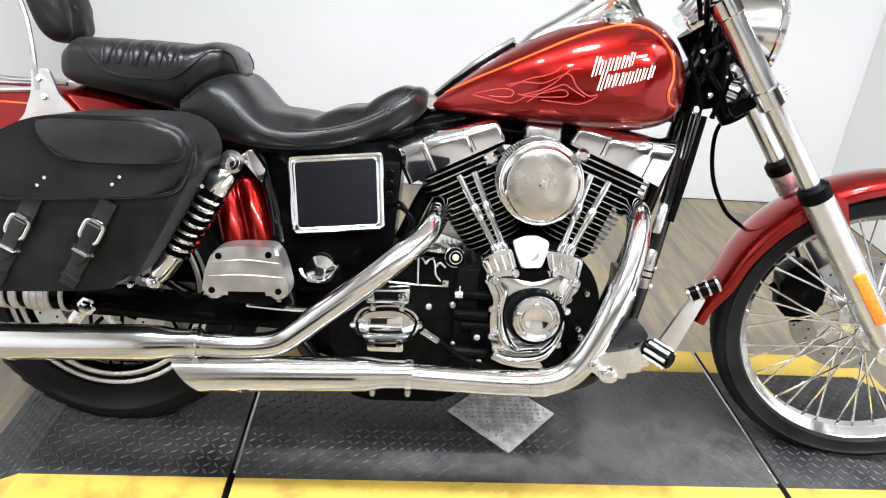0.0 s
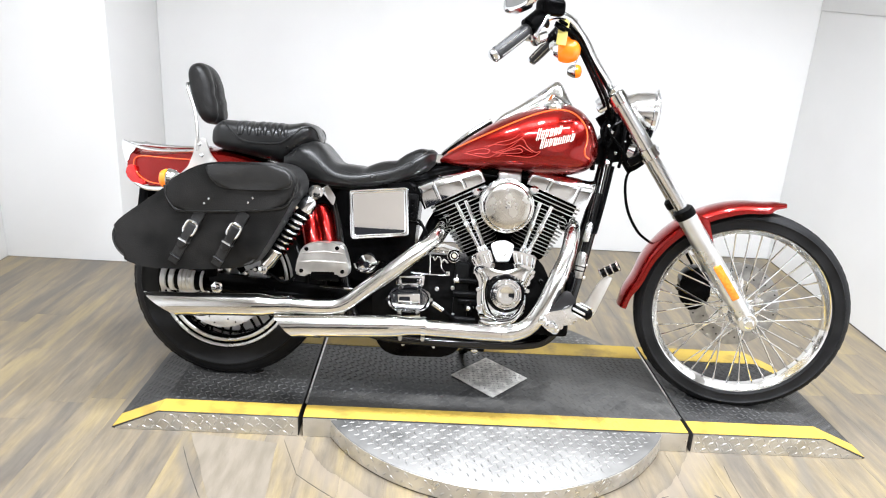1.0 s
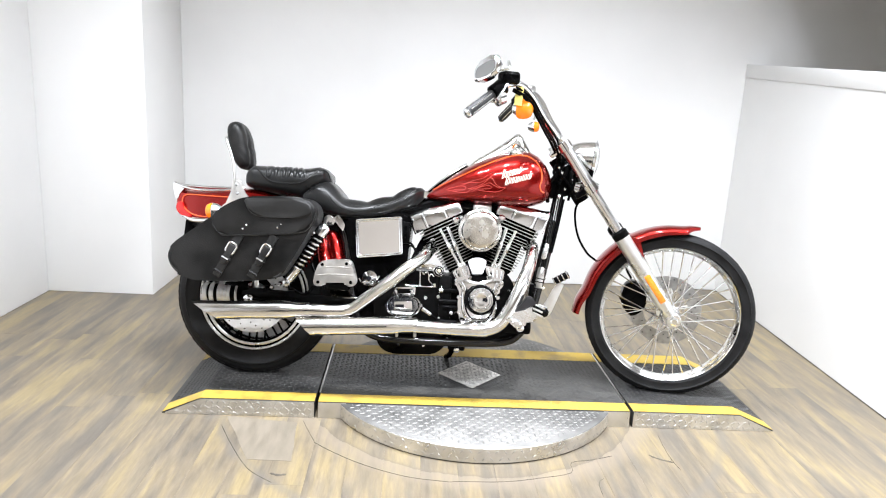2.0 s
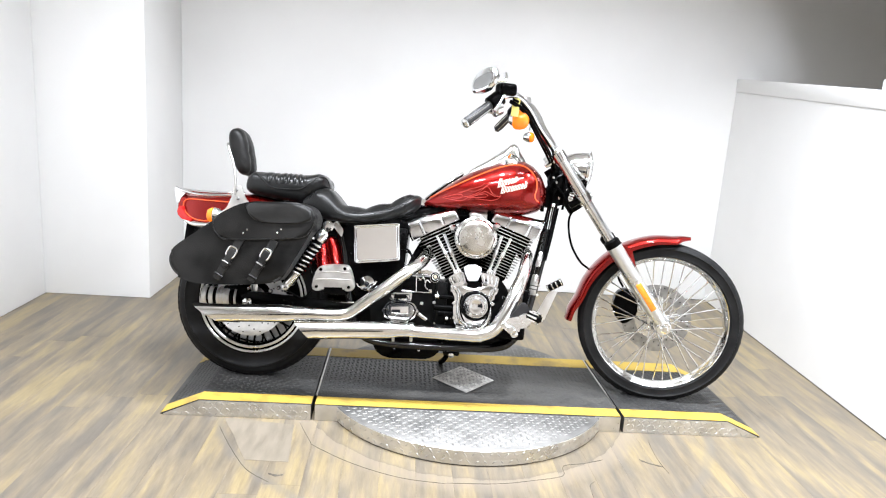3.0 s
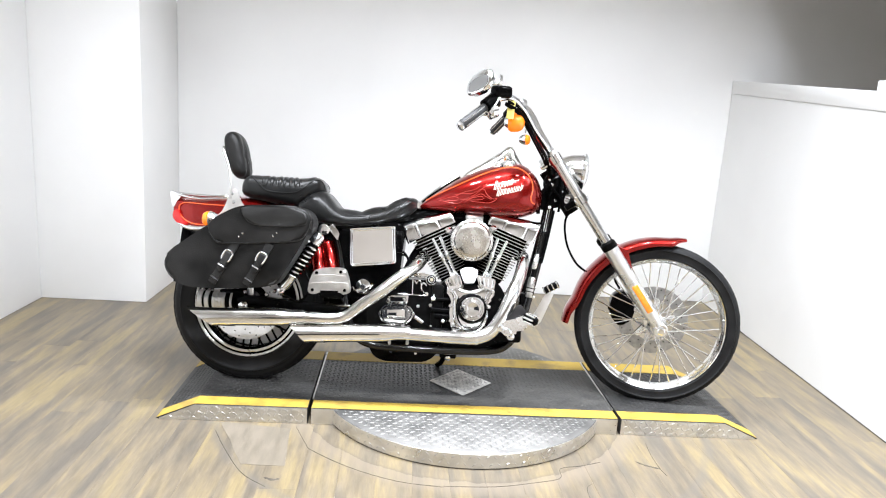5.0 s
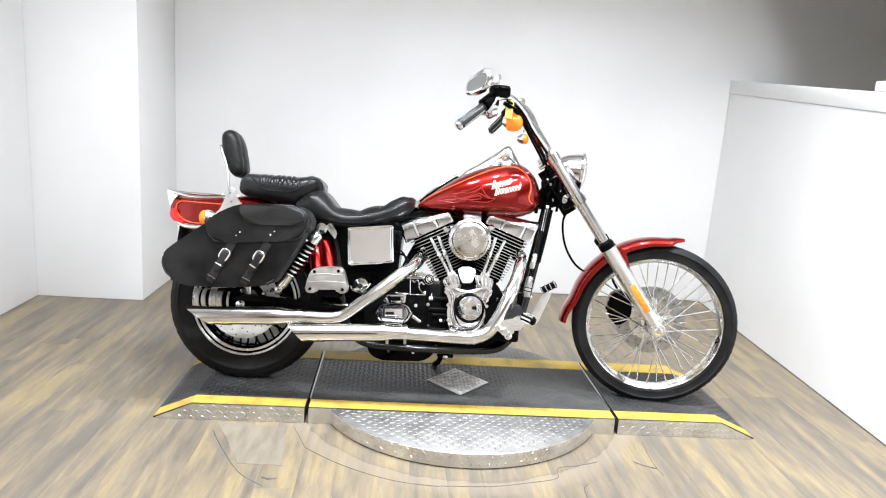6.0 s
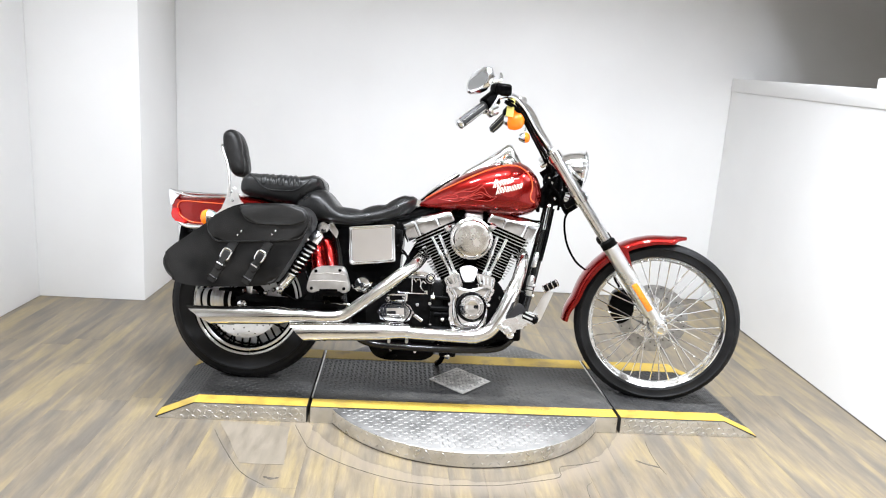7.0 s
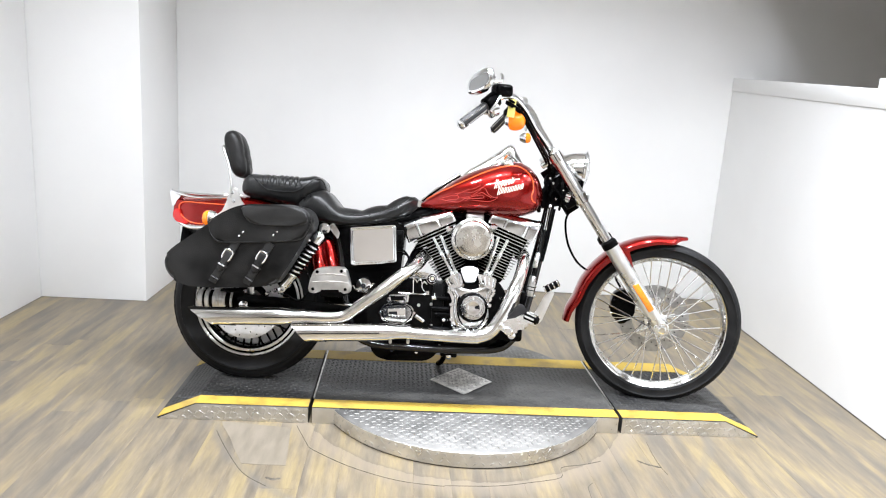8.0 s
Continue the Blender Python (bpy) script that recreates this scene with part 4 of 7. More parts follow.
part("console_tail", tube([(x, y, z + 0.010) for x, y, z in ridge], (0.004, 0.006, 0.008, 0.008, 0.008), 12), CHROME, tank, "chrome strip running to the seat")
part("speedometer", lathe([(0, 0.052), (0.014, 0.052), (0.018, 0.046)], (1.000, 0, 0.985), (-0.5, 0, 0.87), 32), CHROME, tank, "chrome-ringed speedometer")
part("speedometer_dial", lathe([(0.0182, 0.044), (0.0186, 0.001)], (1.000, 0, 0.985), (-0.5, 0, 0.87), 32), BLACK, tank, "dark speedometer dial")
for s in (-1, 1):
    part("filler_cap", lathe([(0, 0.031), (0.010, 0.031), (0.015, 0.026), (0.017, 0.001)], (1.028, s * 0.088, 0.951), (-0.12, s * 0.30, 0.95), 28), CHROME, tank, "chrome filler cap")

# ---- seats ----
def padded(xs, top, bot, wid, n=48, puff=0.62, count=72, swell=None):
    loops = []
    for k in range(count + 1):
        x = xs[0] + (xs[-1] - xs[0]) * k / count
        t, b, w = np.interp(x, xs, top), np.interp(x, xs, bot), np.interp(x, xs, wid)
        mid, up, dn = b + (t - b) * 0.45, (t - b) * 0.55, (t - b) * 0.45
        ring = []
        for a in [2 * math.pi * j / n for j in range(n)]:
            y = math.copysign(abs(math.cos(a)) ** puff, math.cos(a)) * w
            z = mid + math.copysign(abs(math.sin(a)) ** puff, math.sin(a)) * (up if math.sin(a) > 0 else dn)
            if swell and math.sin(a) > 0:
                z += swell(x, y / max(w, 0.01))
            ring.append((x, y, z))
        loops.append(ring)
    bm = rings(bmesh.new(), loops)
    for _ in range(2):
        bmesh.ops.smooth_vert(bm, verts=bm.verts[:], factor=0.5, use_axis_x=True, use_axis_y=True, use_axis_z=True)
    return bm


def seat_swell(x, u):
    """Soft puffs of the bucket cushion inside its seam, with a crease at the foot of the rise and down the middle."""
    inside = max(0.0, min(1.0, (0.88 - abs(u)) / 0.2)) * max(0.0, min(1.0, (x - 0.262) / 0.03)) * max(0.0, min(1.0, (0.65 - x) / 0.03))
    puffs = 0.25 + 0.75 * abs(math.sin(math.pi * (x - 0.348) / 0.098)) ** 0.55
    middle = 1 - 0.5 * math.exp(-(u / 0.1) ** 2)
    return 0.017 * inside * puffs * middle


SEAT = ((0.19, 0.225, 0.25, 0.274, 0.303, 0.325, 0.345, 0.365, 0.40, 0.434, 0.482, 0.529, 0.56, 0.60, 0.63, 0.655, 0.672),
        (0.750, 0.783, 0.796, 0.794, 0.772, 0.750, 0.732, 0.718, 0.712, 0.714, 0.726, 0.739, 0.755, 0.774, 0.789, 0.798, 0.785),
        (0.70, 0.685, 0.668, 0.660, 0.657, 0.656, 0.655, 0.655, 0.656, 0.658, 0.663, 0.672, 0.682, 0.697, 0.714, 0.735, 0.757),
        (0.125, 0.138, 0.146, 0.150, 0.154, 0.157, 0.159, 0.160, 0.160, 0.157, 0.148, 0.137, 0.124, 0.106, 0.088, 0.060, 0.030))
PILLION = ((-0.054, -0.045, -0.022, 0.06, 0.14, 0.18, 0.212, 0.240, 0.265, 0.282, 0.291), (0.80, 0.828, 0.848, 0.847, 0.845, 0.846, 0.850, 0.856, 0.849, 0.830, 0.808),
           (0.772, 0.758, 0.750, 0.738, 0.722, 0.714, 0.738, 0.766, 0.787, 0.790, 0.795), (0.07, 0.10, 0.115, 0.125, 0.13, 0.132, 0.130, 0.122, 0.105, 0.07, 0.04))


def pad_side(form, x, z, s=-1, off=0.0, puff=0.62):
    """The point on a cushion's flank at (x, z)."""
    t, b, w = (np.interp(x, form[0], form[k]) for k in (1, 2, 3))
    mid = b + (t - b) * 0.45
    k = min(0.98, abs(z - mid) / ((t - mid) if z > mid else (mid - b)))
    return Vector((x, s * (w * (1 - k ** (2 / puff)) ** (puff / 2) + off), z))


seat = part("rider_seat", padded(*SEAT, swell=seat_swell), VINYL, bike, "black vinyl rider's bucket seat", sharp=80)
# the welted seams: round the cushion, and lower along the side band
for s in (-1, 1):
    upper = curve([(0.300, 0, 0.772), (0.316, 0, 0.756), (0.333, 0, 0.735), (0.360, 0, 0.715), (0.395, 0, 0.704), (0.440, 0, 0.702), (0.50, 0, 0.713), (0.556, 0, 0.732), (0.598, 0, 0.755), (0.625, 0, 0.775), (0.642, 0, 0.788)], 6)
    lower = curve([(0.300, 0, 0.735), (0.320, 0, 0.712), (0.343, 0, 0.696), (0.397, 0, 0.682), (0.45, 0, 0.677), (0.53, 0, 0.685)], 6)
    part("seat_piping", tube([pad_side(SEAT, p.x, p.z, s, -0.0005) for p in upper], 0.0028, 6), VINYL, seat)
    part("band_seam", tube([pad_side(SEAT, p.x, p.z, s, -0.0012) for p in lower], 0.0020, 6), VINYL, seat)
    part("band_seam", tube([pad_side(SEAT, x, z, s, -0.001) for x, z in ((0.618, 0.745), (0.604, 0.730), (0.600, 0.714), (0.604, 0.702))], 0.0018, 6), VINYL, seat)
pillion = part("pillion_seat", padded(*PILLION), VINYL, bike, "black vinyl pillion pad with pleats", sharp=80)
FOLD = random.Random(8)
for k in range(9):
    x = 0.030 + 0.0188 * k + FOLD.uniform(-0.002, 0.002)
    lean = 0.016 + FOLD.uniform(-0.008, 0.008)
    pts = []
    for j in range(21):
        a = radians(8 + 164 * j / 20)
        y = math.copysign(abs(math.cos(a)) ** 0.62, math.cos(a))
        pts.append((x + lean * abs(y) - 0.004, y * (0.1265 + 0.02 * x), 0.786 + math.sin(a) ** 0.62 * 0.0525))
    w = FOLD.uniform(0.0105, 0.0135)
    part("pleat", tube(pts, (0.003, w * 0.8, w, w, w, w, w, w * 0.8, 0.003), 12, flat=FOLD.uniform(0.75, 1.0)), VINYL, pillion)
for s in (-1, 1):
    welt = curve([(-0.01, 0, 0.838), (0.016, 0, 0.818), (0.050, 0, 0.788), (0.09, 0, 0.778), (0.165, 0, 0.779), (0.197, 0, 0.791), (0.222, 0, 0.814), (0.243, 0, 0.834), (0.266, 0, 0.838), (0.280, 0, 0.824), (0.285, 0, 0.806)], 6)
    part("seat_piping", tube([pad_side(PILLION, p.x, p.z, s, 0.0) for p in welt], 0.0032, 6), VINYL, pillion)

# ---- backrest ----
sissy = part("backrest_frame", tube(curve([(-0.085, -0.112, 0.74), (-0.088, -0.112, 0.80), (-0.104, -0.098, 0.87), (-0.136, -0.076, 0.94), (-0.142, -0.04, 0.955), (-0.142, 0.04, 0.955), (-0.136, 0.076, 0.94), (-0.104, 0.098, 0.87), (-0.088, 0.112, 0.80), (-0.085, 0.112, 0.74)], 6), 0.0050, 10, flat=1.0), STEEL, bike, "steel passenger backrest frame")
pad_o = smooth_outline([(-0.148, 0.992), (-0.134, 1.018), (-0.105, 1.023), (-0.078, 1.000), (-0.054, 0.940), (-0.042, 0.880), (-0.046, 0.842), (-0.078, 0.830), (-0.100, 0.842), (-0.120, 0.88), (-0.138, 0.935)], 4)
px, pz = sum(p[0] for p in pad_o) / len(pad_o), sum(p[1] for p in pad_o) / len(pad_o)
loops = []
for k in range(25):
    v = -math.cos(math.pi * k / 24)
    q = max(0.25, (1 - min(0.9999, abs(v)) ** 3.4) ** (1 / 3.4))
    ring = []
    for x, z in pad_o:
        front = max(0.0, (x - px) / 0.05)
        fold = 0.014 * front * math.exp(-((v + 0.30) / 0.12) ** 2) + 0.005 * front * abs(math.sin(z * 62 + v * 5)) ** 2 + 0.010 * front * math.exp(-((z - 0.925) / 0.012) ** 2) * (0.4 + 0.6 * math.exp(-((v + 0.3) / 0.4) ** 2))
        ring.append((px + (x - px) * q - fold, v * 0.080, pz + (z - pz) * (0.3 + 0.7 * q)))
    loops.append(ring)
bm = rings(bmesh.new(), loops)
for _ in range(2):
    bmesh.ops.smooth_vert(bm, verts=bm.verts[:], factor=0.5, use_axis_x=True, use_axis_y=True, use_axis_z=True)
pad = part("backrest_pad", bm, LEATHER, sissy, "black padded backrest", sharp=80)
part("pad_seam", tube(curve([(-0.110, -0.062, 0.996), (-0.092, -0.066, 0.965), (-0.082, -0.067, 0.925), (-0.074, -0.066, 0.875)], 6), 0.003, 6), LEATHER, sissy)
for z in (0.955, 0.90):
    part("tuft_button", lathe([(0, 0.005), (0.002, 0.004), (0.003, 0.001)], (-0.062 + (0.94 - z) * 0.3, -0.02, z), (1, 0, 0.25), 12), VINYL, sissy)
for s in (-1, 1):
    br = part("backrest_bracket", slab(round_outline([(-0.094, 0.782), (-0.062, 0.782), (-0.045, 0.735), (-0.005, 0.69), (0.01, 0.665), (-0.15, 0.655), (-0.115, 0.69), (-0.098, 0.735)], 0.008), s * 0.106, s * 0.113, 0.0015), SATIN, bike, "satin backrest side bracket")
    for x, z in ((-0.080, 0.762), (-0.072, 0.728)):
        part("bracket_bolt", bolt((x, s * 0.112, z), (0, s, 0), 0.007, 0.006), CHROME, br)

# ---- saddlebags ----
BAG = [(-0.272, 0.478), (-0.255, 0.43), (-0.21, 0.402), (-0.14, 0.39), (0.01, 0.396), (0.125, 0.41), (0.165, 0.435), (0.21, 0.51), (0.262, 0.61), (0.283, 0.66), (0.262, 0.70), (0.215, 0.716), (0.11, 0.714), (0.03, 0.708), (-0.03, 0.685), (-0.105, 0.635), (-0.185, 0.575), (-0.247, 0.525)]
LID = [(-0.108, 0.638), (-0.10, 0.602), (-0.078, 0.574), (-0.05, 0.566), (0.05, 0.572), (0.16, 0.582), (0.235, 0.594), (0.262, 0.622), (0.277, 0.668), (0.262, 0.702), (0.215, 0.720), (0.11, 0.718), (0.03, 0.712), (-0.033, 0.690)]
PANEL = [(0.018, 0.704), (0.024, 0.675), (0.05, 0.648), (0.10, 0.640), (0.18, 0.642), (0.252, 0.652), (0.264, 0.675), (0.252, 0.698), (0.21, 0.711), (0.11, 0.71)]


def saddlebag(s):
    bag = part("saddlebag", slab(smooth_outline(BAG, 3), s * 0.135, s * 0.295, 0.026, 5), LEATHER, bike, "black leather saddlebag", sharp=70)
    lid = part("flap", slab(smooth_outline(LID, 3), s * 0.14, s * 0.305, 0.012, 4), LEATHER, bag, "black leather flap", sharp=70)
    part("flap_panel", slab(smooth_outline(PANEL, 3), s * 0.294, s * 0.3115, 0.008, 4), PANELHIDE, bag, "smooth raised leather panel", sharp=70)
    part("stitching", tube([(p.x, s * 0.307, p.z) for p in curve([(x, 0, z) for x, z in LID[:9]], 4)], 0.0016, 5), VINYL, bag)
    rim = smooth_outline(BAG, 4)
    mx, mz = sum(p[0] for p in rim) / len(rim), sum(p[1] for p in rim) / len(rim)
    part("gusset_piping", tube([(mx + (x - mx) * 0.975, s * 0.2885, mz + (z - mz) * 0.955) for x, z in rim], 0.0032, 6, loop=True), PIPING, bag, "worn piping round the bag's face")
    part("flap_piping", tube([(p.x, s * 0.3020, p.z - 0.001) for p in curve([(x, 0, z) for x, z in LID[:9]], 5)], 0.0030, 6), PIPING, bag, "worn edge of the flap")
    part("panel_seam", tube([(p.x, s * 0.3060, p.z) for p in curve([(x, 0, z) for x, z in PANEL[:7]], 5)], 0.0022, 6), PIPING, bag, "worn seam round the panel")
    for x0 in (-0.02, 0.108):
        top, low = Vector((x0 + 0.022, 0, 0.572)), Vector((x0 - 0.062, 0, 0.412))
        d = (low - top).normalized()
        side = Vector((-d.z, 0, d.x))
        q = [top + side * 0.0155, top - side * 0.0155, low - side * 0.0145, low + side * 0.0145]
        part("strap", slab([(v.x, v.z) for v in q], s * 0.296, s * 0.3035, 0.0018), PANELHIDE, bag, "black leather strap")
        c = top + d * 0.055
        e = c + d * 0.06
        tongue = [c - d * 0.008 + side * 0.0128, c - d * 0.008 - side * 0.0128, e - side * 0.0125, e - side * 0.006 + d * 0.012, e + side * 0.006 + d * 0.012, e + side * 0.0125]
        part("strap_end", slab([(v.x, v.z) for v in tongue], s * 0.3025, s * 0.3165, 0.004), PANELHIDE, bag, "strap end through the buckle")
        def flat_ring(u0, u1, w, r):
            pts = [c + d * u0 + side * w, c + d * u0 - side * w, c + d * u1 - side * w, c + d * u1 + side * w]
            o = round_outline([(v.x, v.z) for v in pts], 0.012, 5)
            return tube([(x, s * 0.311, z) for x, z in o], r, 8, loop=True)
        part("buckle", flat_ring(-0.014, 0.026, 0.0165, 0.0042), CHROME, bag, "worn chrome buckle")
        part("keeper", tube([e - d * 0.012 + side * 0.0175 + Vector((0, s * 0.306, 0)), e - d * 0.012 + side * 0.012 + Vector((0, s * 0.3185, 0)), e - d * 0.012 - side * 0.012 + Vector((0, s * 0.3185, 0)), e - d * 0.012 - side * 0.0175 + Vector((0, s * 0.306, 0))], 0.0038, 8), CHROME, bag, "chrome strap keeper")
        part("lower_keeper", tube([low - d * 0.02 + side * 0.016 + Vector((0, s * 0.304, 0)), low - d * 0.02 - side * 0.016 + Vector((0, s * 0.304, 0))], 0.0045, 8), VINYL, bag)
        for dx, dz in ((0.006, 0.606), (0.0, 0.592)):
            part("rivet", bolt((x0 + 0.03 + dx * 2.2, s * 0.304, dz + (0.01 if x0 > 0 else 0)), (0, s, 0), 0.0035, 0.003), CHROME, bag)


saddlebag(-1)
saddlebag(1)

# ---- shock absorbers ----
def shock(s):
    a, b = Vector((0.312, s * 0.182, 0.640)), Vector((0.158, s * 0.182, 0.392))
    d = (b - a).normalized()
    ob = part("shock_absorber", tube([a + d * 0.02, a + d * 0.255], 0.012, 14), CHROME, bike, "rear shock absorber with a chrome spring on a black body")
    part("shock_cover", lathe([(0.022, 0.018), (0.03, 0.025), (0.068, 0.0275), (0.072, 0.020)], a, d, 24), CHROME, ob, "chrome upper shroud")
    part("shock_body", lathe([(0.222, 0.016), (0.226, 0.0235), (0.27, 0.021), (0.292, 0.014)], a, d, 24), CHROME, ob, "chrome lower body")
    u = d.orthogonal().normalized()
    w = d.cross(u)
    coil = []
    for k in range(9 * 14 + 1):
        t = k / (9 * 14)
        an = 2 * math.pi * 8 * t
        coil.append(a + d * (0.072 + 0.152 * t) + (u * math.cos(an) + w * math.sin(an)) * 0.0265)
    part("coil_spring", tube(coil, 0.0044, 8), CHROME, ob, "chrome coil spring")
    part("damper_sleeve", tube([a + d * 0.07, a + d * 0.225], 0.0215, 18), BLACK, ob, "black damper sleeve")
    for p, r in ((a, 0.022), (b, 0.014)):
        part("mount_bolt", lathe([(-0.03, r * 0.8), (0.010, r), (0.016, r), (0.017, r * 0.72), (0.021, r * 0.70), (0.0215, r * 0.45), (0.028, r * 0.42), (0.0285, r * 0.05)], p, (0, s, 0), 24), CHROME, ob, "chrome mounting bolt")
    part("mount_tab", slab(round_outline([(0.322, 0.65), (0.366, 0.60), (0.372, 0.628), (0.345, 0.665)], 0.006), s * 0.165, s * 0.185, 0.002), CHROME, ob, "chrome mounting tab")


shock(-1)
shock(1)

# ---- frame ----
def frame_tube(name, pts, r, mat=BLACK, label="black painted frame tube", n=12, smooth=6):
    return part(name, tube(curve(pts, smooth), r, n), mat, bike, label)


for s in (-1, 1):
    frame_tube("down_tube", [(1.225, s * 0.028, 0.80), (1.195, s * 0.05, 0.62), (1.160, s * 0.075, 0.45), (1.125, s * 0.09, 0.31), (1.08, s * 0.10, 0.225), (1.0, s * 0.105, 0.188), (0.75, s * 0.11, 0.178), (0.52, s * 0.11, 0.185), (0.44, s * 0.11, 0.24), (0.40, s * 0.105, 0.36), (0.37, s * 0.10, 0.55), (0.33, s * 0.09, 0.66)], 0.0165, GLOSS, n=18)
    frame_tube("seat_rail", [(0.64, s * 0.05, 0.71), (0.45, s * 0.10, 0.66), (0.28, s * 0.10, 0.665), (0.10, s * 0.105, 0.665), (-0.10, s * 0.103, 0.66)], 0.014)
    frame_tube("swingarm", [(0.45, s * 0.10, 0.31), (0.22, s * 0.115, 0.30), (0.02, s * 0.115, 0.312), (-0.09, s * 0.115, 0.315)], 0.021, BLACK, "black painted swingarm")
    part("axle_nut", lathe([(0, 0.02), (0.012, 0.02), (0.014, 0.014), (0.024, 0.012), (0.026, 0.002)], (0.0, s * 0.136, 0.314), (0, s, 0), 6), CHROME, bike, "chrome axle nut")
frame_tube("backbone", [(1.235, 0, 0.83), (1.0, 0, 0.79), (0.70, 0, 0.735), (0.52, 0, 0.66)], 0.026)
part("steering_head", tube([HEAD + UP * 0.20 - FWD * 0.005, HEAD + UP * 0.41 - FWD * 0.005], 0.033, 20), BLACK, bike, "black steering head")
for k, (x, y, bend) in enumerate(((1.185, -0.045, 0.02), (1.20, -0.05, -0.012), (1.215, -0.04, 0.025), (1.232, -0.052, -0.02), (1.25, -0.045, 0.012))):
    part("neck_cable", tube(curve([(x + 0.02, y, 0.955 - 0.01 * k), (x + bend, y - 0.012, 0.89), (x - bend * 0.6 + 0.005 * k, y - 0.01, 0.83), (x + 0.012 * k - 0.01, y + 0.01, 0.765 + 0.004 * k)], 6), 0.0055 if k % 2 else 0.008, 8), BLACK, bike, "black cable at the steering neck")
for x, y, z, r in ((1.208, -0.062, 0.905, 0.006), (1.262, -0.058, 0.862, 0.007), (1.238, -0.062, 0.822, 0.006), (1.19, -0.058, 0.865, 0.005)):
    part("cable_clip", lathe([(-0.006, r * 0.7), (-0.004, r), (0.004, r), (0.006, r * 0.6)], (x, y, z), (0.3, -1, 0.4), 12), CHROME, bike, "chrome cable clip")
part("neck_gusset", slab(round_outline([(1.19, 0.78), (1.275, 0.80), (1.26, 0.85), (1.22, 0.90), (1.19, 0.87), (1.18, 0.80)], 0.015), -0.028, 0.028, 0.006), BLACK, bike, "black neck gusset and wiring cover")
part("neck_cover_bolt", bolt((1.225, -0.037, 0.885), (0, -1, 0), 0.011, 0.01), CHROME, bike)

# ---- engine ----
case = part("crankcase", slab(round_outline([(0.78, 0.24), (0.80, 0.20), (0.98, 0.19), (1.06, 0.25), (1.06, 0.40), (1.03, 0.46), (0.96, 0.50), (0.86, 0.50), (0.79, 0.46), (0.76, 0.36)], 0.03), -0.105, 0.11, 0.012), CRINKLE, bike, "black crankcase")
for k, (x, z) in enumerate(((0.815, 0.235), (0.815, 0.30), (0.818, 0.415), (1.02, 0.32), (1.03, 0.40))):
    part("case_bolt", bolt((x, -0.105, z), (0, -1, 0), 0.008, 0.012), CHROME, case)


def cylinder(sign):
    tilt = radians(20.0 if sign > 0 else 27.5)
    flare, reach = (7.0, 0.104) if sign > 0 else (5.0, 0.114)      # how far the cover rises and runs outwards
    u = Vector((sign * math.sin(tilt), 0, math.cos(tilt)))
    v = Vector((u.z, 0, -u.x)) * sign          # outward, away from the other cylinder
    o = (Vector((1.058, 0, 0.674)) if sign > 0 else Vector((0.740, 0, 0.661))) - u * 0.336
    M = Matrix(((v.x, 0, u.x, o.x), (0, 1, 0, 0), (v.z, 0, u.z, o.z), (0, 0, 0, 1)))
    word = "front" if sign > 0 else "rear"
    cyl = part("cylinder", block(-0.052, 0.052, -0.062, 0.062, 0.12, 0.335, 0.02, 3, M), BLACK, bike, word + " cylinder in black with machined fin edges")

    def fin(s, w, d, t):
        o = round_outline([(-w, -d), (w, -d), (w, d), (-w, d)], 0.042, 6)
        bm = rings(bmesh.new(), [[(x * 0.994, y * 0.994, s) for x, y in o], [(x, y, s + t * 0.3) for x, y in o], [(x, y, s + t * 0.7) for x, y in o], [(x * 0.994, y * 0.994, s + t) for x, y in o]])
        bm.transform(M)
        part("fin", bm, BLACK, cyl, smooth=False)
        # machined bright edge
        rim = rings(bmesh.new(), [[(x * 1.003, y * 1.003, s + t * 0.22) for x, y in o], [(x * 1.008, y * 1.008, s + t * 0.5) for x, y in o], [(x * 1.003, y * 1.003, s + t * 0.78) for x, y in o]], caps=False)
        rim.transform(M)
        part("fin_edge", rim, FINEDGE, cyl)
    for k in range(12):
        fin(0.144 + 0.0122 * k, 0.062 + 0.0022 * k, 0.078, 0.0040)
    for k in range(3):
        fin(0.2935 + 0.0135 * k, 0.094 + 0.001 * k, 0.085, 0.0052)
    part("cylinder_head", block(-0.080, 0.080, -0.07, 0.07, 0.286, 0.337, 0.01, 2, M), BLACK, cyl, "black cylinder head")

    # rocker box: a flat chrome band below a rounded chrome cover
    def box(s0, s1, w, d, bev):
        own = block(-w, w, -d, d, s0, s1, bev, 3)
        own.transform(M)
        return own

    half = [(-0.0985, 0.3395), (-0.0985, 0.371), (-0.0960, 0.381), (-0.0895, 0.390), (-0.0780, 0.3965), (-0.060, 0.400), (-0.034, 0.4015)]
    prof = half + [(-y, z) for y, z in half[::-1]]

    def over(x0, x1, swell, ease=0.0):
        """The cover's rounded section drawn along the head, eased in at its ends."""
        loops = []
        steps = ((x0, 0.90), (x0 + 0.003, 0.965), (x0 + 0.009, 1.0), (x1 - 0.009, 1.0), (x1 - 0.003, 0.965), (x1, 0.90)) if ease else ((x0, 1.0), (x1, 1.0))
        for x, q in steps:
            rise = 0.98 + (flare if x > 0 else 3.6) * x
            loops.append([(x, y * (1 + swell) * (0.5 + 0.5 * q), 0.356 + (z - 0.356) * ((rise + swell * 3) * q if z > 0.356 else 1.0) - (0.0 if z > 0.356 else max(0.0, x) * 0.09)) for y, z in prof])
        own = rings(bmesh.new(), loops)
        own.transform(M)
        return own
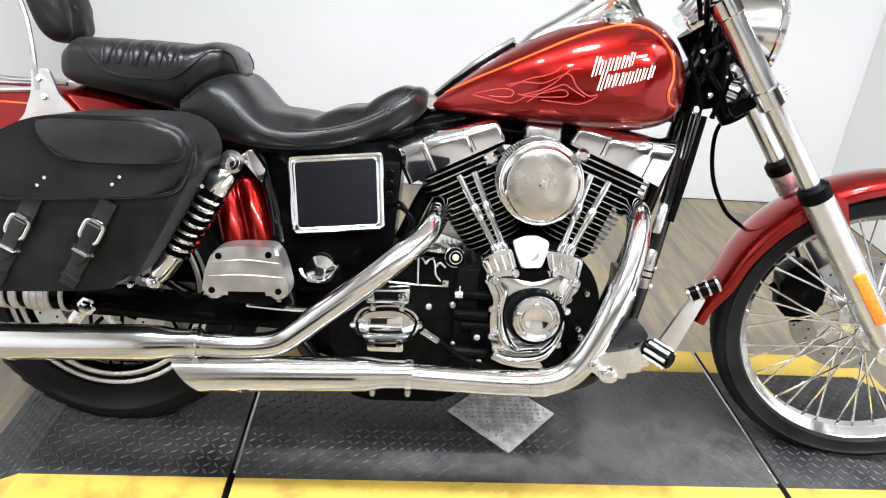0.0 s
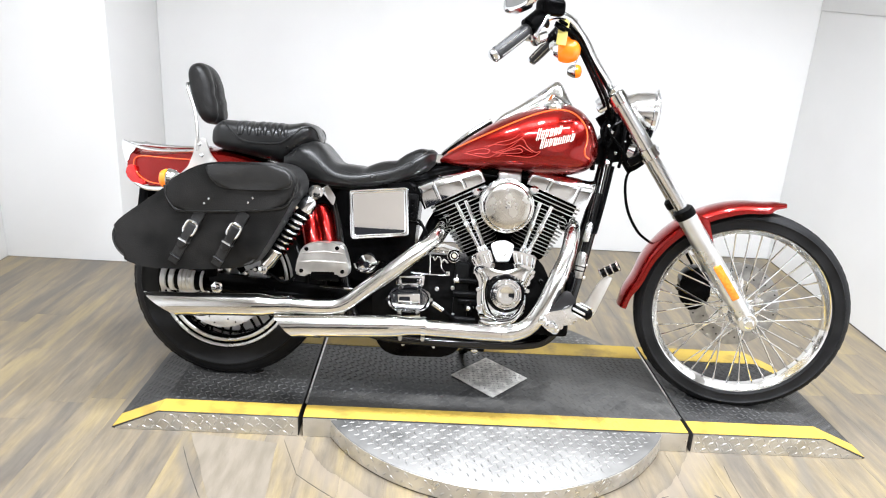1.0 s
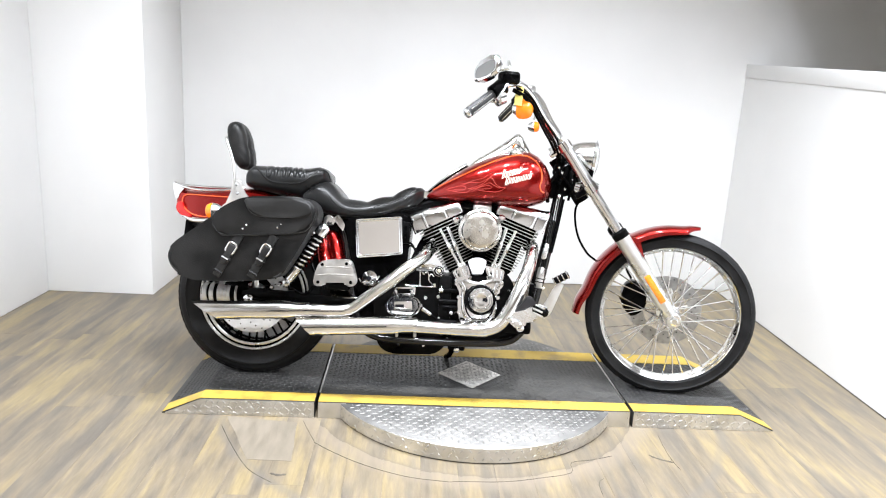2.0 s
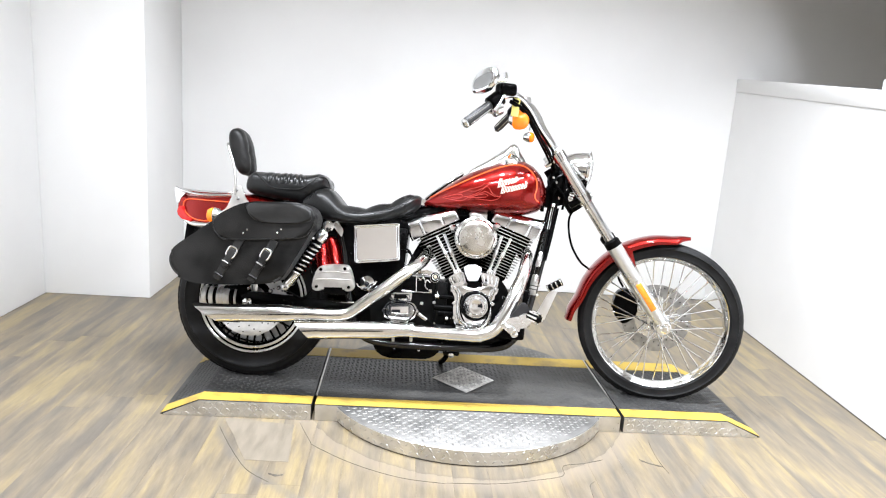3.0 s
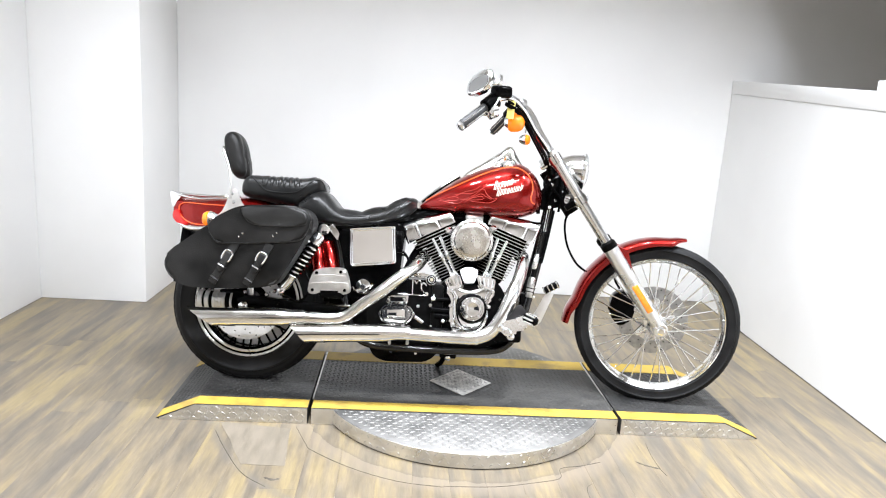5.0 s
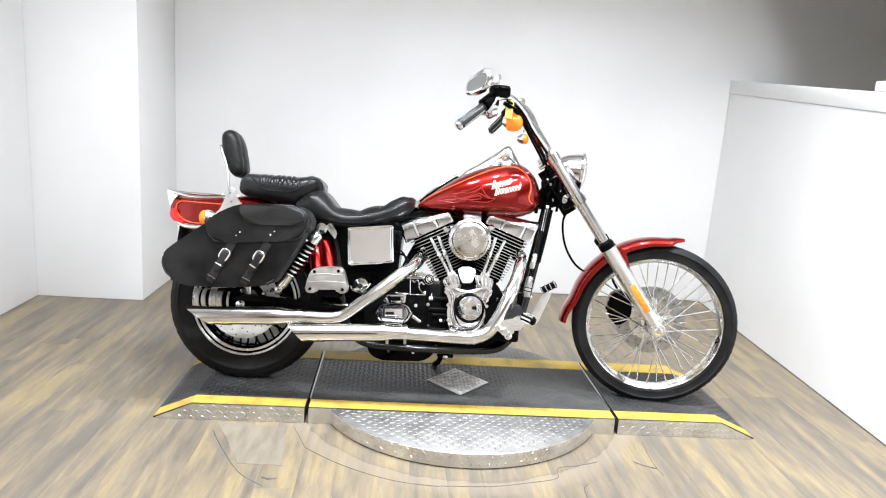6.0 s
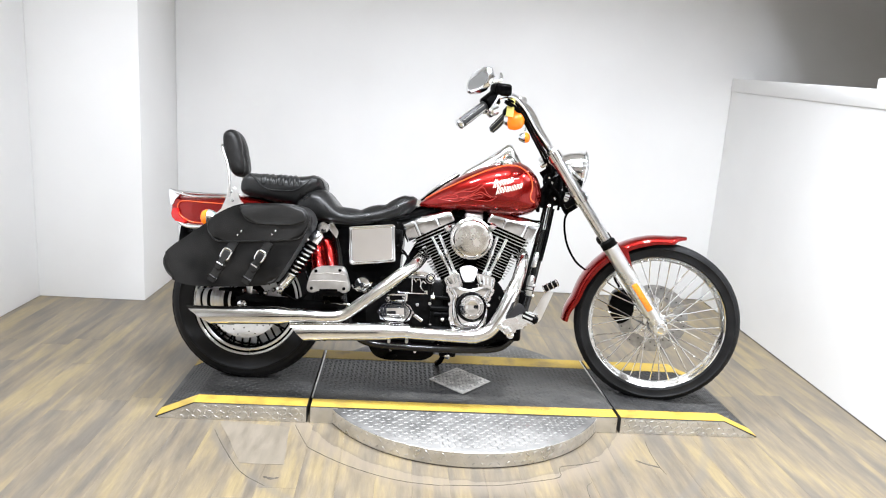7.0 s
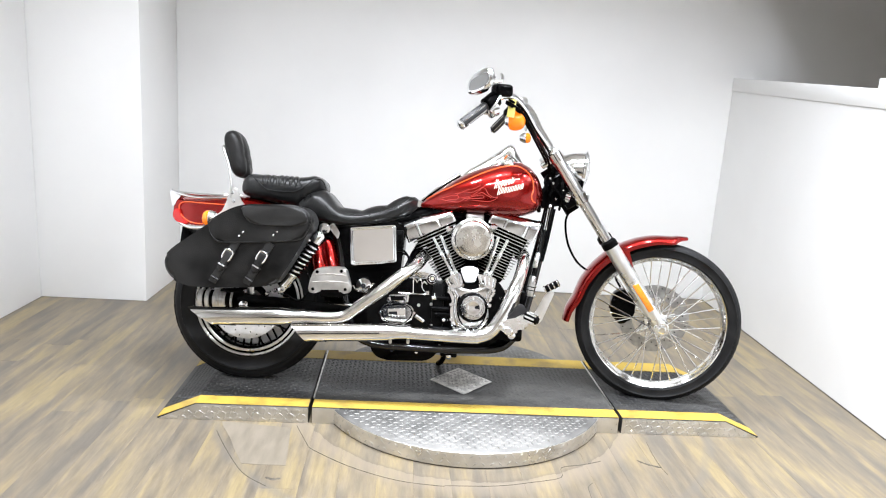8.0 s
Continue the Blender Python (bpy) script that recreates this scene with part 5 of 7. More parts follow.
    rb = part("rocker_box", box(0.3330, 0.3400, 0.1000, 0.0955, 0.002), CHROME, bike, "chrome " + word + " rocker box")
    part("rocker_joint", box(0.3375, 0.3402, 0.0985, 0.0945, 0.0006), BLACK, rb, "dark gasket line")
    part("rocker_cover", over(-0.102, reach, 0.0, 1.0), CHROME, rb, "rounded chrome rocker cover", sharp=60)
    part("rocker_lid", over(-0.036, 0.058, 0.022, 1.0), CHROME, rb, "raised chrome middle of the rocker cover", sharp=60)
    for x in (-0.0385, 0.0605):
        part("rocker_parting", over(x - 0.0011, x + 0.0011, 0.004), DARK, rb)
    for x, y in ((-0.070, -0.050), (0.030, -0.060)):
        b = lathe([(-0.004, 0.0060), (0.003, 0.0060), (0.005, 0.0045), (0.0055, 0.0025)], (x, y, 0.353 + 0.0455 * (0.98 + (flare if x > 0 else 3.6) * x)), (0, -0.4, 1), 10)
        b.transform(M)
        part("rocker_bolt", b, CHROME, rb)
    return M


cylinder(-1)
cylinder(1)
# spark plug heads beside the air cleaner
for x, z in ((0.802, 0.668), (0.985, 0.688)):
    part("head_bolt", lathe([(0, 0.014), (0.012, 0.014), (0.018, 0.008)], (x, -0.10, z), (0, -1, 0), 16), CHROME, bike, "chrome head bolt")
for (x0, z0), (x1, z1) in (((0.832, 0.480), (0.738, 0.636)), ((0.846, 0.486), (0.768, 0.646)), ((0.960, 0.492), (1.008, 0.655)), ((0.977, 0.488), (1.046, 0.645))):
    a, b = Vector((x0, -0.128, z0)), Vector((x1, -0.112, z1))
    d = (b - a)
    pr = part("pushrod_tube", tube([a, a + d * 0.97], 0.0070, 14), CHROME, bike, "chrome pushrod tube")
    part("pushrod_collar", lathe([(0, 0.011), (0.012, 0.0115), (0.02, 0.009)], a, d, 16), CHROME, pr)
    part("pushrod_sleeve", lathe([(d.length * 0.42, 0.0082), (d.length * 0.43, 0.0095), (d.length * 0.60, 0.0095), (d.length * 0.61, 0.0082)], a, d, 16), CHROME, pr)

for outline in ([(0.797, 0.466), (0.817, 0.434), (0.874, 0.450), (0.858, 0.496), (0.826, 0.486)], [(0.926, 0.497), (0.940, 0.452), (1.000, 0.436), (1.006, 0.482), (0.966, 0.492)]):
    lf = part("lifter_block", slab(round_outline(outline, 0.008), -0.145, -0.08, 0.007), CHROME, bike, "chrome lifter block cover")
    a, b, c, d = (Vector((x, 0, z)) for x, z in outline[:4])
    for k in range(4):
        top, low = a.lerp(d, 0.14 + 0.24 * k) + Vector((0, -0.1455, 0)), b.lerp(c, 0.14 + 0.24 * k) + Vector((0, -0.1455, 0))
        part("lifter_rib", tube([top.lerp(low, 0.12), top.lerp(low, 0.88)], (0.0034, 0.0046, 0.0046, 0.0034), 8), CHROME if k % 2 else BRIGHT, lf)
BADGE = Matrix.Translation((0.894, -0.150, 0.492)) @ Matrix.Rotation(radians(-17), 4, "X") @ Matrix.Translation((-0.894, 0.150, -0.492))


def leaned(bm):
    bm.transform(BADGE)
    return bm


part("engine_badge", leaned(slab(round_outline([(0.859, 0.514), (0.882, 0.524), (0.906, 0.526), (0.932, 0.515), (0.927, 0.490), (0.918, 0.462), (0.880, 0.459), (0.868, 0.486)], 0.005), -0.157, -0.135, 0.005, 4)), PEDAL, bike, "pale polished shield-shaped badge")
part("engine_badge_mark", leaned(slab(round_outline([(0.884, 0.504), (0.914, 0.506), (0.912, 0.48), (0.898, 0.472), (0.884, 0.482)], 0.006), -0.1578, -0.154, 0.0008)), SATIN, bike, "plain raised mark on the badge")
cam_o = round_outline([(0.806, 0.436), (0.822, 0.444), (0.866, 0.456), (0.897, 0.448), (0.941, 0.456), (0.985, 0.452), (1.006, 0.438), (1.000, 0.414), (0.982, 0.398), (0.978, 0.360), (0.982, 0.315), (0.966, 0.282), (0.935, 0.264), (0.870, 0.256), (0.842, 0.262), (0.832, 0.300), (0.826, 0.345), (0.832, 0.385), (0.818, 0.412)], 0.012)
cam_cover = part("cam_cover", slab(cam_o, -0.150, -0.10, 0.010, 4), CHROME, bike, "chrome cam cover")
# upper apron leaning back, and the two polished arms that run down beside the timer
rows = ([(0.832, -0.155, 0.432), (0.850, -0.157, 0.437), (0.872, -0.158, 0.436), (0.905, -0.158, 0.432), (0.940, -0.158, 0.442), (0.962, -0.157, 0.446), (0.984, -0.154, 0.438)],
        [(0.840, -0.160, 0.408), (0.853, -0.162, 0.418), (0.874, -0.163, 0.426), (0.906, -0.164, 0.427), (0.940, -0.163, 0.431), (0.962, -0.162, 0.428), (0.981, -0.159, 0.412)],
        [(0.846, -0.160, 0.382), (0.857, -0.162, 0.399), (0.878, -0.163, 0.414), (0.912, -0.164, 0.421), (0.945, -0.163, 0.415), (0.963, -0.160, 0.403), (0.976, -0.156, 0.386)])
apron = rings(bmesh.new(), [curve(row, 4) for row in rows], close=False, caps=False)
bmesh.ops.solidify(apron, geom=apron.faces[:], thickness=0.006)
part("cover_apron", apron, SOFTCHROME, cam_cover, "sloping chrome upper face", sharp=70)
for x, z in ((0.870, 0.445), (0.949, 0.450)):
    part("cover_bolt", bolt((x, -0.150, z), (0, -1, 0.2), 0.0085, 0.012, n=12), CHROME, cam_cover)
# no recess is cut here; a black slab stands for its shadow
part("painted_shadow_gap", slab(round_outline([(0.862, 0.452), (0.934, 0.456), (0.940, 0.441), (0.905, 0.431), (0.866, 0.434)], 0.005), -0.153, -0.140, 0.002), BLACK, cam_cover, "black slab painted as the shadowed gap above the cover")
for line, w in (([(0.836, 0.425), (0.850, 0.400), (0.848, 0.365), (0.852, 0.325), (0.866, 0.292), (0.890, 0.276)], (0.010, 0.013, 0.009, 0.011, 0.013, 0.007)),
                ([(0.984, 0.430), (0.972, 0.405), (0.970, 0.372), (0.974, 0.335), (0.964, 0.300), (0.940, 0.278)], (0.010, 0.012, 0.007, 0.008, 0.010, 0.006))):
    part("cover_arm", tube([(p.x, -0.152, p.z) for p in curve([(x, 0, z) for x, z in line], 5)], w, 12), CHROME, cam_cover, "raised chrome arm")
part("cover_lip", tube(curve([(0.846, -0.158, 0.268), (0.872, -0.166, 0.262), (0.91, -0.168, 0.266), (0.944, -0.164, 0.276), (0.968, -0.156, 0.300)], 5), (0.005, 0.0085, 0.009, 0.008, 0.005), 10), CHROME, cam_cover, "chrome lower lip")
# shaded hollows drawn as dark strips laid on the cover
for a0, a1 in ((-0.9, 0.5), (2.2, 3.6)):
    part("painted_hollow", tube([(0.913 + 0.058 * math.cos(a0 + (a1 - a0) * k / 8), -0.153, 0.357 + 0.060 * math.sin(a0 + (a1 - a0) * k / 8)) for k in range(9)], (0.003, 0.007, 0.008, 0.007, 0.003), 8, flat=0.5), DARK, cam_cover, "dark strip painted as a shaded hollow beside the timer cover")
part("cam_boss", lathe([(0, 0.062), (0.016, 0.060), (0.026, 0.054), (0.027, 0.046)], (0.915, -0.155, 0.362), (0, -1, 0), 48), BLACK, cam_cover, "dark cam boss")
bm = bmesh.new()
for k in range(3, 8):
    a = 2 * math.pi * k / 40
    p = Vector((0.915, -0.166, 0.362)) + Vector((math.cos(a), 0, math.sin(a))) * 0.059
    block(-0.0012, 0.0012, -0.008, 0.008, -0.003, 0.003, 0, m=Matrix.Translation(p) @ Matrix.Rotation(math.pi / 2 - a, 4, "Y"), bm=bm)
tagged(part("boss_ribbing", bm, BRIGHT, cam_cover, smooth=False), "small bright ribs round the boss", kind="stuff")
part("timer_cover", lathe([(0, 0.0490), (0.006, 0.0490), (0.0095, 0.0465), (0.010, 0.0425), (0.0065, 0.0400), (0.0070, 0.0350), (0.0125, 0.0325), (0.0135, 0.0300), (0.0120, 0.0220), (0.0095, 0.0120), (0.0090, 0.001)], (0.916, -0.181, 0.363), (0, -1, 0), 48), CHROME, cam_cover, "round chrome timer cover")
for k in range(5):
    a = 2 * math.pi * k / 5 + 0.4
    part("cover_screw", bolt((0.916 + 0.0375 * math.cos(a), -0.187, 0.363 + 0.0375 * math.sin(a)), (0, -1, 0), 0.0045, 0.003), STEEL, cam_cover)
for x, z in ((0.829, 0.427), (0.996, 0.432), (0.846, 0.268), (0.972, 0.298), (0.828, 0.367), (0.832, 0.308), (0.984, 0.372)):
    part("cover_bolt", bolt((x, -0.148, z), (0, -1, 0), 0.0085, 0.010, n=12), CHROME, cam_cover)
part("oil_pump_cover", slab(round_outline([(0.845, 0.27), (0.93, 0.262), (0.955, 0.235), (0.86, 0.232), (0.835, 0.25)], 0.01), -0.135, -0.09, 0.006), CHROME, bike, "chrome oil pump cover")

# air cleaner
AC = Vector((0.8995, 0, 0.6345))
ac = part("air_cleaner", lathe([(0.085, 0.066), (0.088, 0.074), (0.160, 0.074), (0.162, 0.066)], AC, (0, -1, 0), 64), BLACK, bike, "round chrome air cleaner with ribbed filter")
part("backing_ring", lathe([(0.096, 0.078), (0.098, 0.0855), (0.102, 0.0862), (0.106, 0.0850), (0.106, 0.078)], AC, (0, -1, 0), 72, closed=True), CHROME, ac, "chrome backing ring")
part("cover", lathe([(0.158, 0.070), (0.160, 0.0815), (0.164, 0.0835), (0.168, 0.0828), (0.1695, 0.0805), (0.1685, 0.0785), (0.1700, 0.0760), (0.1760, 0.0705), (0.1790, 0.0690)], AC, (0, -1, 0), 72), SOFTCHROME, ac, "chrome cover ring")
part("cover_face", lathe([(0.1780, 0.0692), (0.1805, 0.0686), (0.1815, 0.0665), (0.1835, 0.0500), (0.1848, 0.0300), (0.1855, 0.0100), (0.1857, 0.001)], AC, (0, -1, 0), 72), BRUSHED, ac, "flat spun chrome face")
part("cover_screw", lathe([(0.1850, 0.0075), (0.1875, 0.0070), (0.1885, 0.001)], AC, (0, -1, 0), 16), CHROME, ac)
bm = bmesh.new()
for k in range(84):
    a = 2 * math.pi * k / 84
    p = AC + Vector((math.cos(a) * 0.0785, -0.134, math.sin(a) * 0.0785))
    block(-0.0013, 0.0013, -0.028, 0.028, -0.0030, 0.0030, 0, m=Matrix.Translation(p) @ Matrix.Rotation(math.pi / 2 - a, 4, "Y"), bm=bm)
tagged(part("filter_mesh", bm, STEEL, ac, smooth=False), "metal filter pleats", kind="stuff")
part("carburettor", block(0.86, 0.93, -0.09, 0.02, 0.60, 0.68, 0.015, 3), SATIN, bike, "satin carburettor body")
part("intake", tube([(0.80, -0.02, 0.62), (0.90, -0.03, 0.62), (1.0, -0.02, 0.62)], 0.024, 16), BRIGHT, bike, "polished intake manifold")
part("top_wiring", slab(round_outline([(0.80, 0.69), (1.03, 0.69), (1.06, 0.77), (0.76, 0.765)], 0.02), -0.02, 0.05, 0.006), BLACK, bike, "black wiring and frame tray under the tank")
part("valley_cover", slab(round_outline([(0.84, 0.50), (0.97, 0.50), (1.0, 0.66), (0.81, 0.66)], 0.01), 0.0, 0.04, 0.004), BLACK, bike, "black intake valley cover")
part("top_mount", block(0.87, 0.92, -0.07, 0.03, 0.70, 0.745, 0.008), BLACK, bike, "black top engine mount")
part("top_mount_rod", tube(curve([(0.82, -0.07, 0.725), (0.86, -0.075, 0.722), (0.95, -0.075, 0.724), (0.97, -0.06, 0.71)], 4), 0.005, 8), BLACK, bike)
part("ignition_coil", block(0.870, 0.945, -0.085, -0.02, 0.702, 0.742, 0.010, 3), STEEL, bike, "dull steel breather block over the air cleaner")

# gearbox and primary side
part("gearbox", slab(round_outline([(0.50, 0.21), (0.79, 0.20), (0.80, 0.44), (0.70, 0.46), (0.52, 0.45), (0.49, 0.34)], 0.03), -0.115, 0.11, 0.012), CRINKLE, bike, "black gearbox case")
part("gearbox_rib", block(0.752, 0.80, -0.132, -0.10, 0.22, 0.445, 0.008), CRINKLE, bike, "black case flange")
for z, x0, x1, rad in ((0.389, 0.766, 0.822, 0.010), (0.345, 0.752, 0.822, 0.0125), (0.322, 0.768, 0.828, 0.0125), (0.262, 0.745, 0.826, 0.014)):
    part("case_pipe", tube([(x0, -0.136, z), (x1, -0.136, z)], rad, 14), BLACK, bike, "black case pipe")
fit = part("hose_fitting", tube([(0.751, -0.137, 0.388), (0.767, -0.137, 0.389)], 0.0095, 14), CHROME, bike, "bright hose fitting")
part("fitting_clip", tube([(0.760, -0.137, 0.396), (0.7605, -0.138, 0.408)], 0.0022, 8), CHROME, fit)
boss = part("case_boss", lathe([(0, 0.016), (0.020, 0.0155), (0.023, 0.013)], (0.803, -0.128, 0.303), (0, -1, 0), 24), BLACK, bike, "black case boss")
part("boss_screw", bolt((0.803, -0.151, 0.303), (0, -1, 0), 0.0065, 0.005, n=12), BRIGHT, boss)
for x, z in ((0.699, 0.354), (0.749, 0.361), (0.757, 0.275)):
    part("gearbox_bolt", lathe([(0, 0.0066), (0.008, 0.0064), (0.010, 0.0045), (0.0095, 0.001)], (x, -0.122, z), (0, -1, 0), 14), SATIN, bike)
gc = part("gearbox_cover", slab(round_outline([(0.543, 0.320), (0.560, 0.354), (0.600, 0.362), (0.642, 0.364), (0.674, 0.350), (0.686, 0.325), (0.670, 0.290), (0.640, 0.280), (0.590, 0.276), (0.556, 0.288)], 0.024, 6), -0.158, -0.11, 0.008, 4), CHROME, bike, "chrome gearbox end cover")
oval = round_outline([(0.552, 0.320), (0.566, 0.349), (0.602, 0.356), (0.640, 0.358), (0.668, 0.345), (0.677, 0.325), (0.663, 0.295), (0.638, 0.286), (0.592, 0.283), (0.563, 0.293)], 0.022, 6)
part("cover_gasket", tube([(x, -0.158, z) for x, z in oval], 0.0026, 8, loop=True), BLACK, gc, "black gasket line")
part("cover_plate", slab([((x - 0.614) * 0.93 + 0.614, (z - 0.321) * 0.93 + 0.321) for x, z in oval], -0.170, -0.155, 0.007, 4), CHROME, gc, "rounded chrome cover plate")
part("cover_window", slab(round_outline([(0.577, 0.337), (0.647, 0.343), (0.650, 0.306), (0.580, 0.304)], 0.004), -0.1722, -0.165, 0.002), MIRROR, gc, "flat mirror-polished centre panel")
for x, z in ((0.547, 0.320), (0.683, 0.326), (0.586, 0.283), (0.643, 0.287), (0.586, 0.358), (0.645, 0.361), (0.562, 0.330), (0.664, 0.334)):
    part("cover_bolt", bolt((x, -0.160, z), (0, -1, 0), 0.0075, 0.012, n=12), CHROME, gc)
part("lower_web", slab(round_outline([(0.578, 0.280), (0.650, 0.284), (0.652, 0.258), (0.576, 0.256)], 0.004), -0.150, -0.11, 0.003), CHROME, gc, "chrome lower web")
part("web_slot", slab(round_outline([(0.592, 0.277), (0.637, 0.279), (0.637, 0.268), (0.592, 0.267)], 0.003), -0.1512, -0.148, 0.0005), BLACK, gc, "dark slot")
tcv = part("top_cover", slab(round_outline([(0.566, 0.366), (0.580, 0.392), (0.659, 0.397), (0.656, 0.362)], 0.006), -0.148, -0.02, 0.004), CHROME, bike, "chrome gearbox top cover")
part("cover_panel", slab(round_outline([(0.586, 0.3865), (0.650, 0.390), (0.645, 0.3725), (0.578, 0.3695)], 0.003), -0.1492, -0.146, 0.0006), BLACK, tcv, "black recessed face")
part("cover_lip", tube([(0.572, -0.150, 0.3655), (0.656, -0.150, 0.3700)], 0.0034, 8), CHROME, tcv, "raised chrome lip")
for x, z in ((0.580, 0.376), (0.643, 0.380)):
    part("cover_bolt", lathe([(0, 0.009), (0.010, 0.0088), (0.014, 0.006), (0.0145, 0.001)], (x, -0.148, z), (0, -1, 0), 16), CHROME, tcv)
part("clutch_cable", tube(curve([(0.69, -0.165, 0.315), (0.73, -0.16, 0.29), (0.80, -0.15, 0.245), (0.95, -0.13, 0.225), (1.10, -0.10, 0.26)], 6), 0.0055, 8), BLACK, bike, "black clutch cable")
part("cable_ferrule", tube([(0.688, -0.165, 0.316), (0.722, -0.161, 0.294)], 0.0085, 12), CHROME, bike)
CAP = ((0.739, -0.098, 0.458), (0.25, -1, 0.22))
of = part("oil_filler", lathe([(0, 0.015), (0.022, 0.015), (0.024, 0.0195), (0.031, 0.0195), (0.034, 0.017), (0.034, 0.0145)], *CAP, 24), BLACK, bike, "black oil filler cap with a cream centre")
part("cap_ring", lathe([(0.033, 0.0145), (0.0350, 0.0138), (0.0350, 0.0122), (0.033, 0.0118)], *CAP, 24, closed=True), BRIGHT, of, "bright ring")
part("cap_edge", lathe([(0.021, 0.0185), (0.022, 0.0212), (0.0255, 0.0212), (0.0265, 0.0185)], *CAP, 24, closed=True), CHROME, of, "chrome flange")
part("cap_centre", lathe([(0.033, 0.0080), (0.0345, 0.0070), (0.035, 0.001)], *CAP, 20), STAMPED, of, "cream cap centre")
part("polished_plate", slab(round_outline([(0.672, 0.484), (0.712, 0.490), (0.766, 0.474), (0.757, 0.466), (0.720, 0.468), (0.674, 0.472)], 0.004), -0.112, -0.03, 0.004), SOFTCHROME, bike, "polished plate under the rear pipe")
part("plate_boss", tube([(0.690, -0.114, 0.473), (0.716, -0.114, 0.471)], (0.004, 0.0055, 0.0055, 0.004), 10), CHROME, bike)
for k in range(2):
    part("wire_loop", tube(curve([(0.60, -0.10, 0.56 - 0.02 * k), (0.628, -0.118, 0.568 - 0.01 * k), (0.648 + 0.006 * k, -0.125, 0.535), (0.640 + 0.008 * k, -0.12, 0.50), (0.615, -0.105, 0.47)], 6), 0.0042, 8), BLACK, bike, "black wire loop")
# a chrome spout; its dark reflection is given as black paint
spout = part("oil_spout", block(0.612, 0.742, -0.116, -0.03, 0.400, 0.460, 0.008, 3), BLACK, bike, "chrome oil spout coloured black for its dark reflection, with bright edges")
part("spout_edge", tube([(0.671, -0.120, 0.462), (0.673, -0.121, 0.401)], 0.0030, 10), CHROME, spout, "chrome edge")
part("spout_edge", tube([(0.614, -0.118, 0.400), (0.674, -0.120, 0.3985), (0.737, -0.120, 0.3990)], 0.0024, 10), CHROME, spout, "chrome edge")
part("spout_hook", tube(curve([(0.672, -0.121, 0.458), (0.681, -0.123, 0.455), (0.687, -0.123, 0.446), (0.692, -0.123, 0.455), (0.702, -0.123, 0.456), (0.706, -0.123, 0.444), (0.709, -0.123, 0.424), (0.720, -0.122, 0.410)], 5), 0.0026, 8), CHROME, spout, "bright cast hook")
part("spout_hook", tube(curve([(0.708, -0.123, 0.440), (0.716, -0.124, 0.450), (0.728, -0.122, 0.440)], 5), 0.0024, 8), STEEL, spout)
part("spout_foot", block(0.724, 0.737, -0.124, -0.11, 0.398, 0.413, 0.002, 2), CHROME, spout, "bright foot")
part("starter", lathe([(0, 0.033), (0.05, 0.035), (0.06, 0.030), (0.064, 0.012), (0.075, 0.010)], (0.472, -0.07, 0.42), (0, -1, 0), 32), CHROME, bike, "chrome starter end cover")
part("starter_clip", tube(curve([(0.43, -0.12, 0.415), (0.445, -0.135, 0.40), (0.485, -0.137, 0.40), (0.51, -0.12, 0.43)], 5), 0.005, 8), CHROME, bike)

for x0, z0, x1, z1, r in ((0.262, 0.580, 0.300, 0.430, 0.030), (0.312, 0.585, 0.352, 0.440, 0.027)):
    part("red_fairing", tube([(x0 - 0.004, -0.080, z0 + 0.012), (x0, -0.085, z0), (x1, -0.100, z1)], (r * 0.5, r, r, r), 20), RED, bike, "glossy red guard behind the shock absorber", sharp=60)
# left-hand primary case and the dark parts between engine and rear wheel
part("primary_cover", slab(round_outline([(0.42, 0.22), (0.98, 0.20), (1.02, 0.32), (0.98, 0.44), (0.46, 0.44), (0.40, 0.33)], 0.06), 0.105, 0.19, 0.016), BLACK, bike, "black primary case")
part("inner_guard", slab(round_outline([(0.39, 0.24), (0.52, 0.20), (0.54, 0.46), (0.405, 0.48)], 0.02), -0.085, 0.09, 0.01), BLACK, bike, "black inner guard")
part("belt_guard", slab(round_outline([(-0.12, 0.42), (0.36, 0.40), (0.38, 0.30), (0.34, 0.29), (-0.02, 0.385)], 0.015), 0.10, 0.13, 0.004), BLACK, bike, "black belt guard")
# side covers
part("oil_tank", slab(round_outline([(0.408, 0.36), (0.61, 0.39), (0.618, 0.50), (0.628, 0.66), (0.61, 0.69), (0.36, 0.66), (0.37, 0.59), (0.395, 0.50)], 0.02), -0.115, 0.12, 0.014), BLACK, bike, "black oil tank and battery box")
part("fuse_panel", block(0.582, 0.622, -0.128, -0.10, 0.565, 0.652, 0.006), CRINKLE, bike, "black fuse panel")
part("frame_stay", tube([(0.706, -0.01, 0.625), (0.668, -0.02, 0.555), (0.632, -0.03, 0.47)], 0.017, 12), BLACK, bike, "black frame stay")
for z in (0.587, 0.608, 0.629):
    part("fuse_cap", lathe([(0, 0.0085), (0.008, 0.0082), (0.010, 0.006), (0.0092, 0.001)], (0.606, -0.128, z), (0, -1, 0), 14), BLACK, bike, "black fuse cap")
cov = [(0.407, 0.650), (0.589, 0.672), (0.601, 0.522), (0.420, 0.500)]
tip = Matrix.Translation((0.5, -0.158, 0.585)) @ Matrix.Rotation(radians(-1.0), 4, "X") @ Matrix.Translation((-0.5, 0.158, -0.585))


def tipped(bm):
    bm.transform(tip)
    return bm


bc = part("battery_cover", tipped(slab(round_outline(cov, 0.008), -0.158, -0.11, 0.005)), CHROME, bike, "square chrome battery cover with a mirror face")
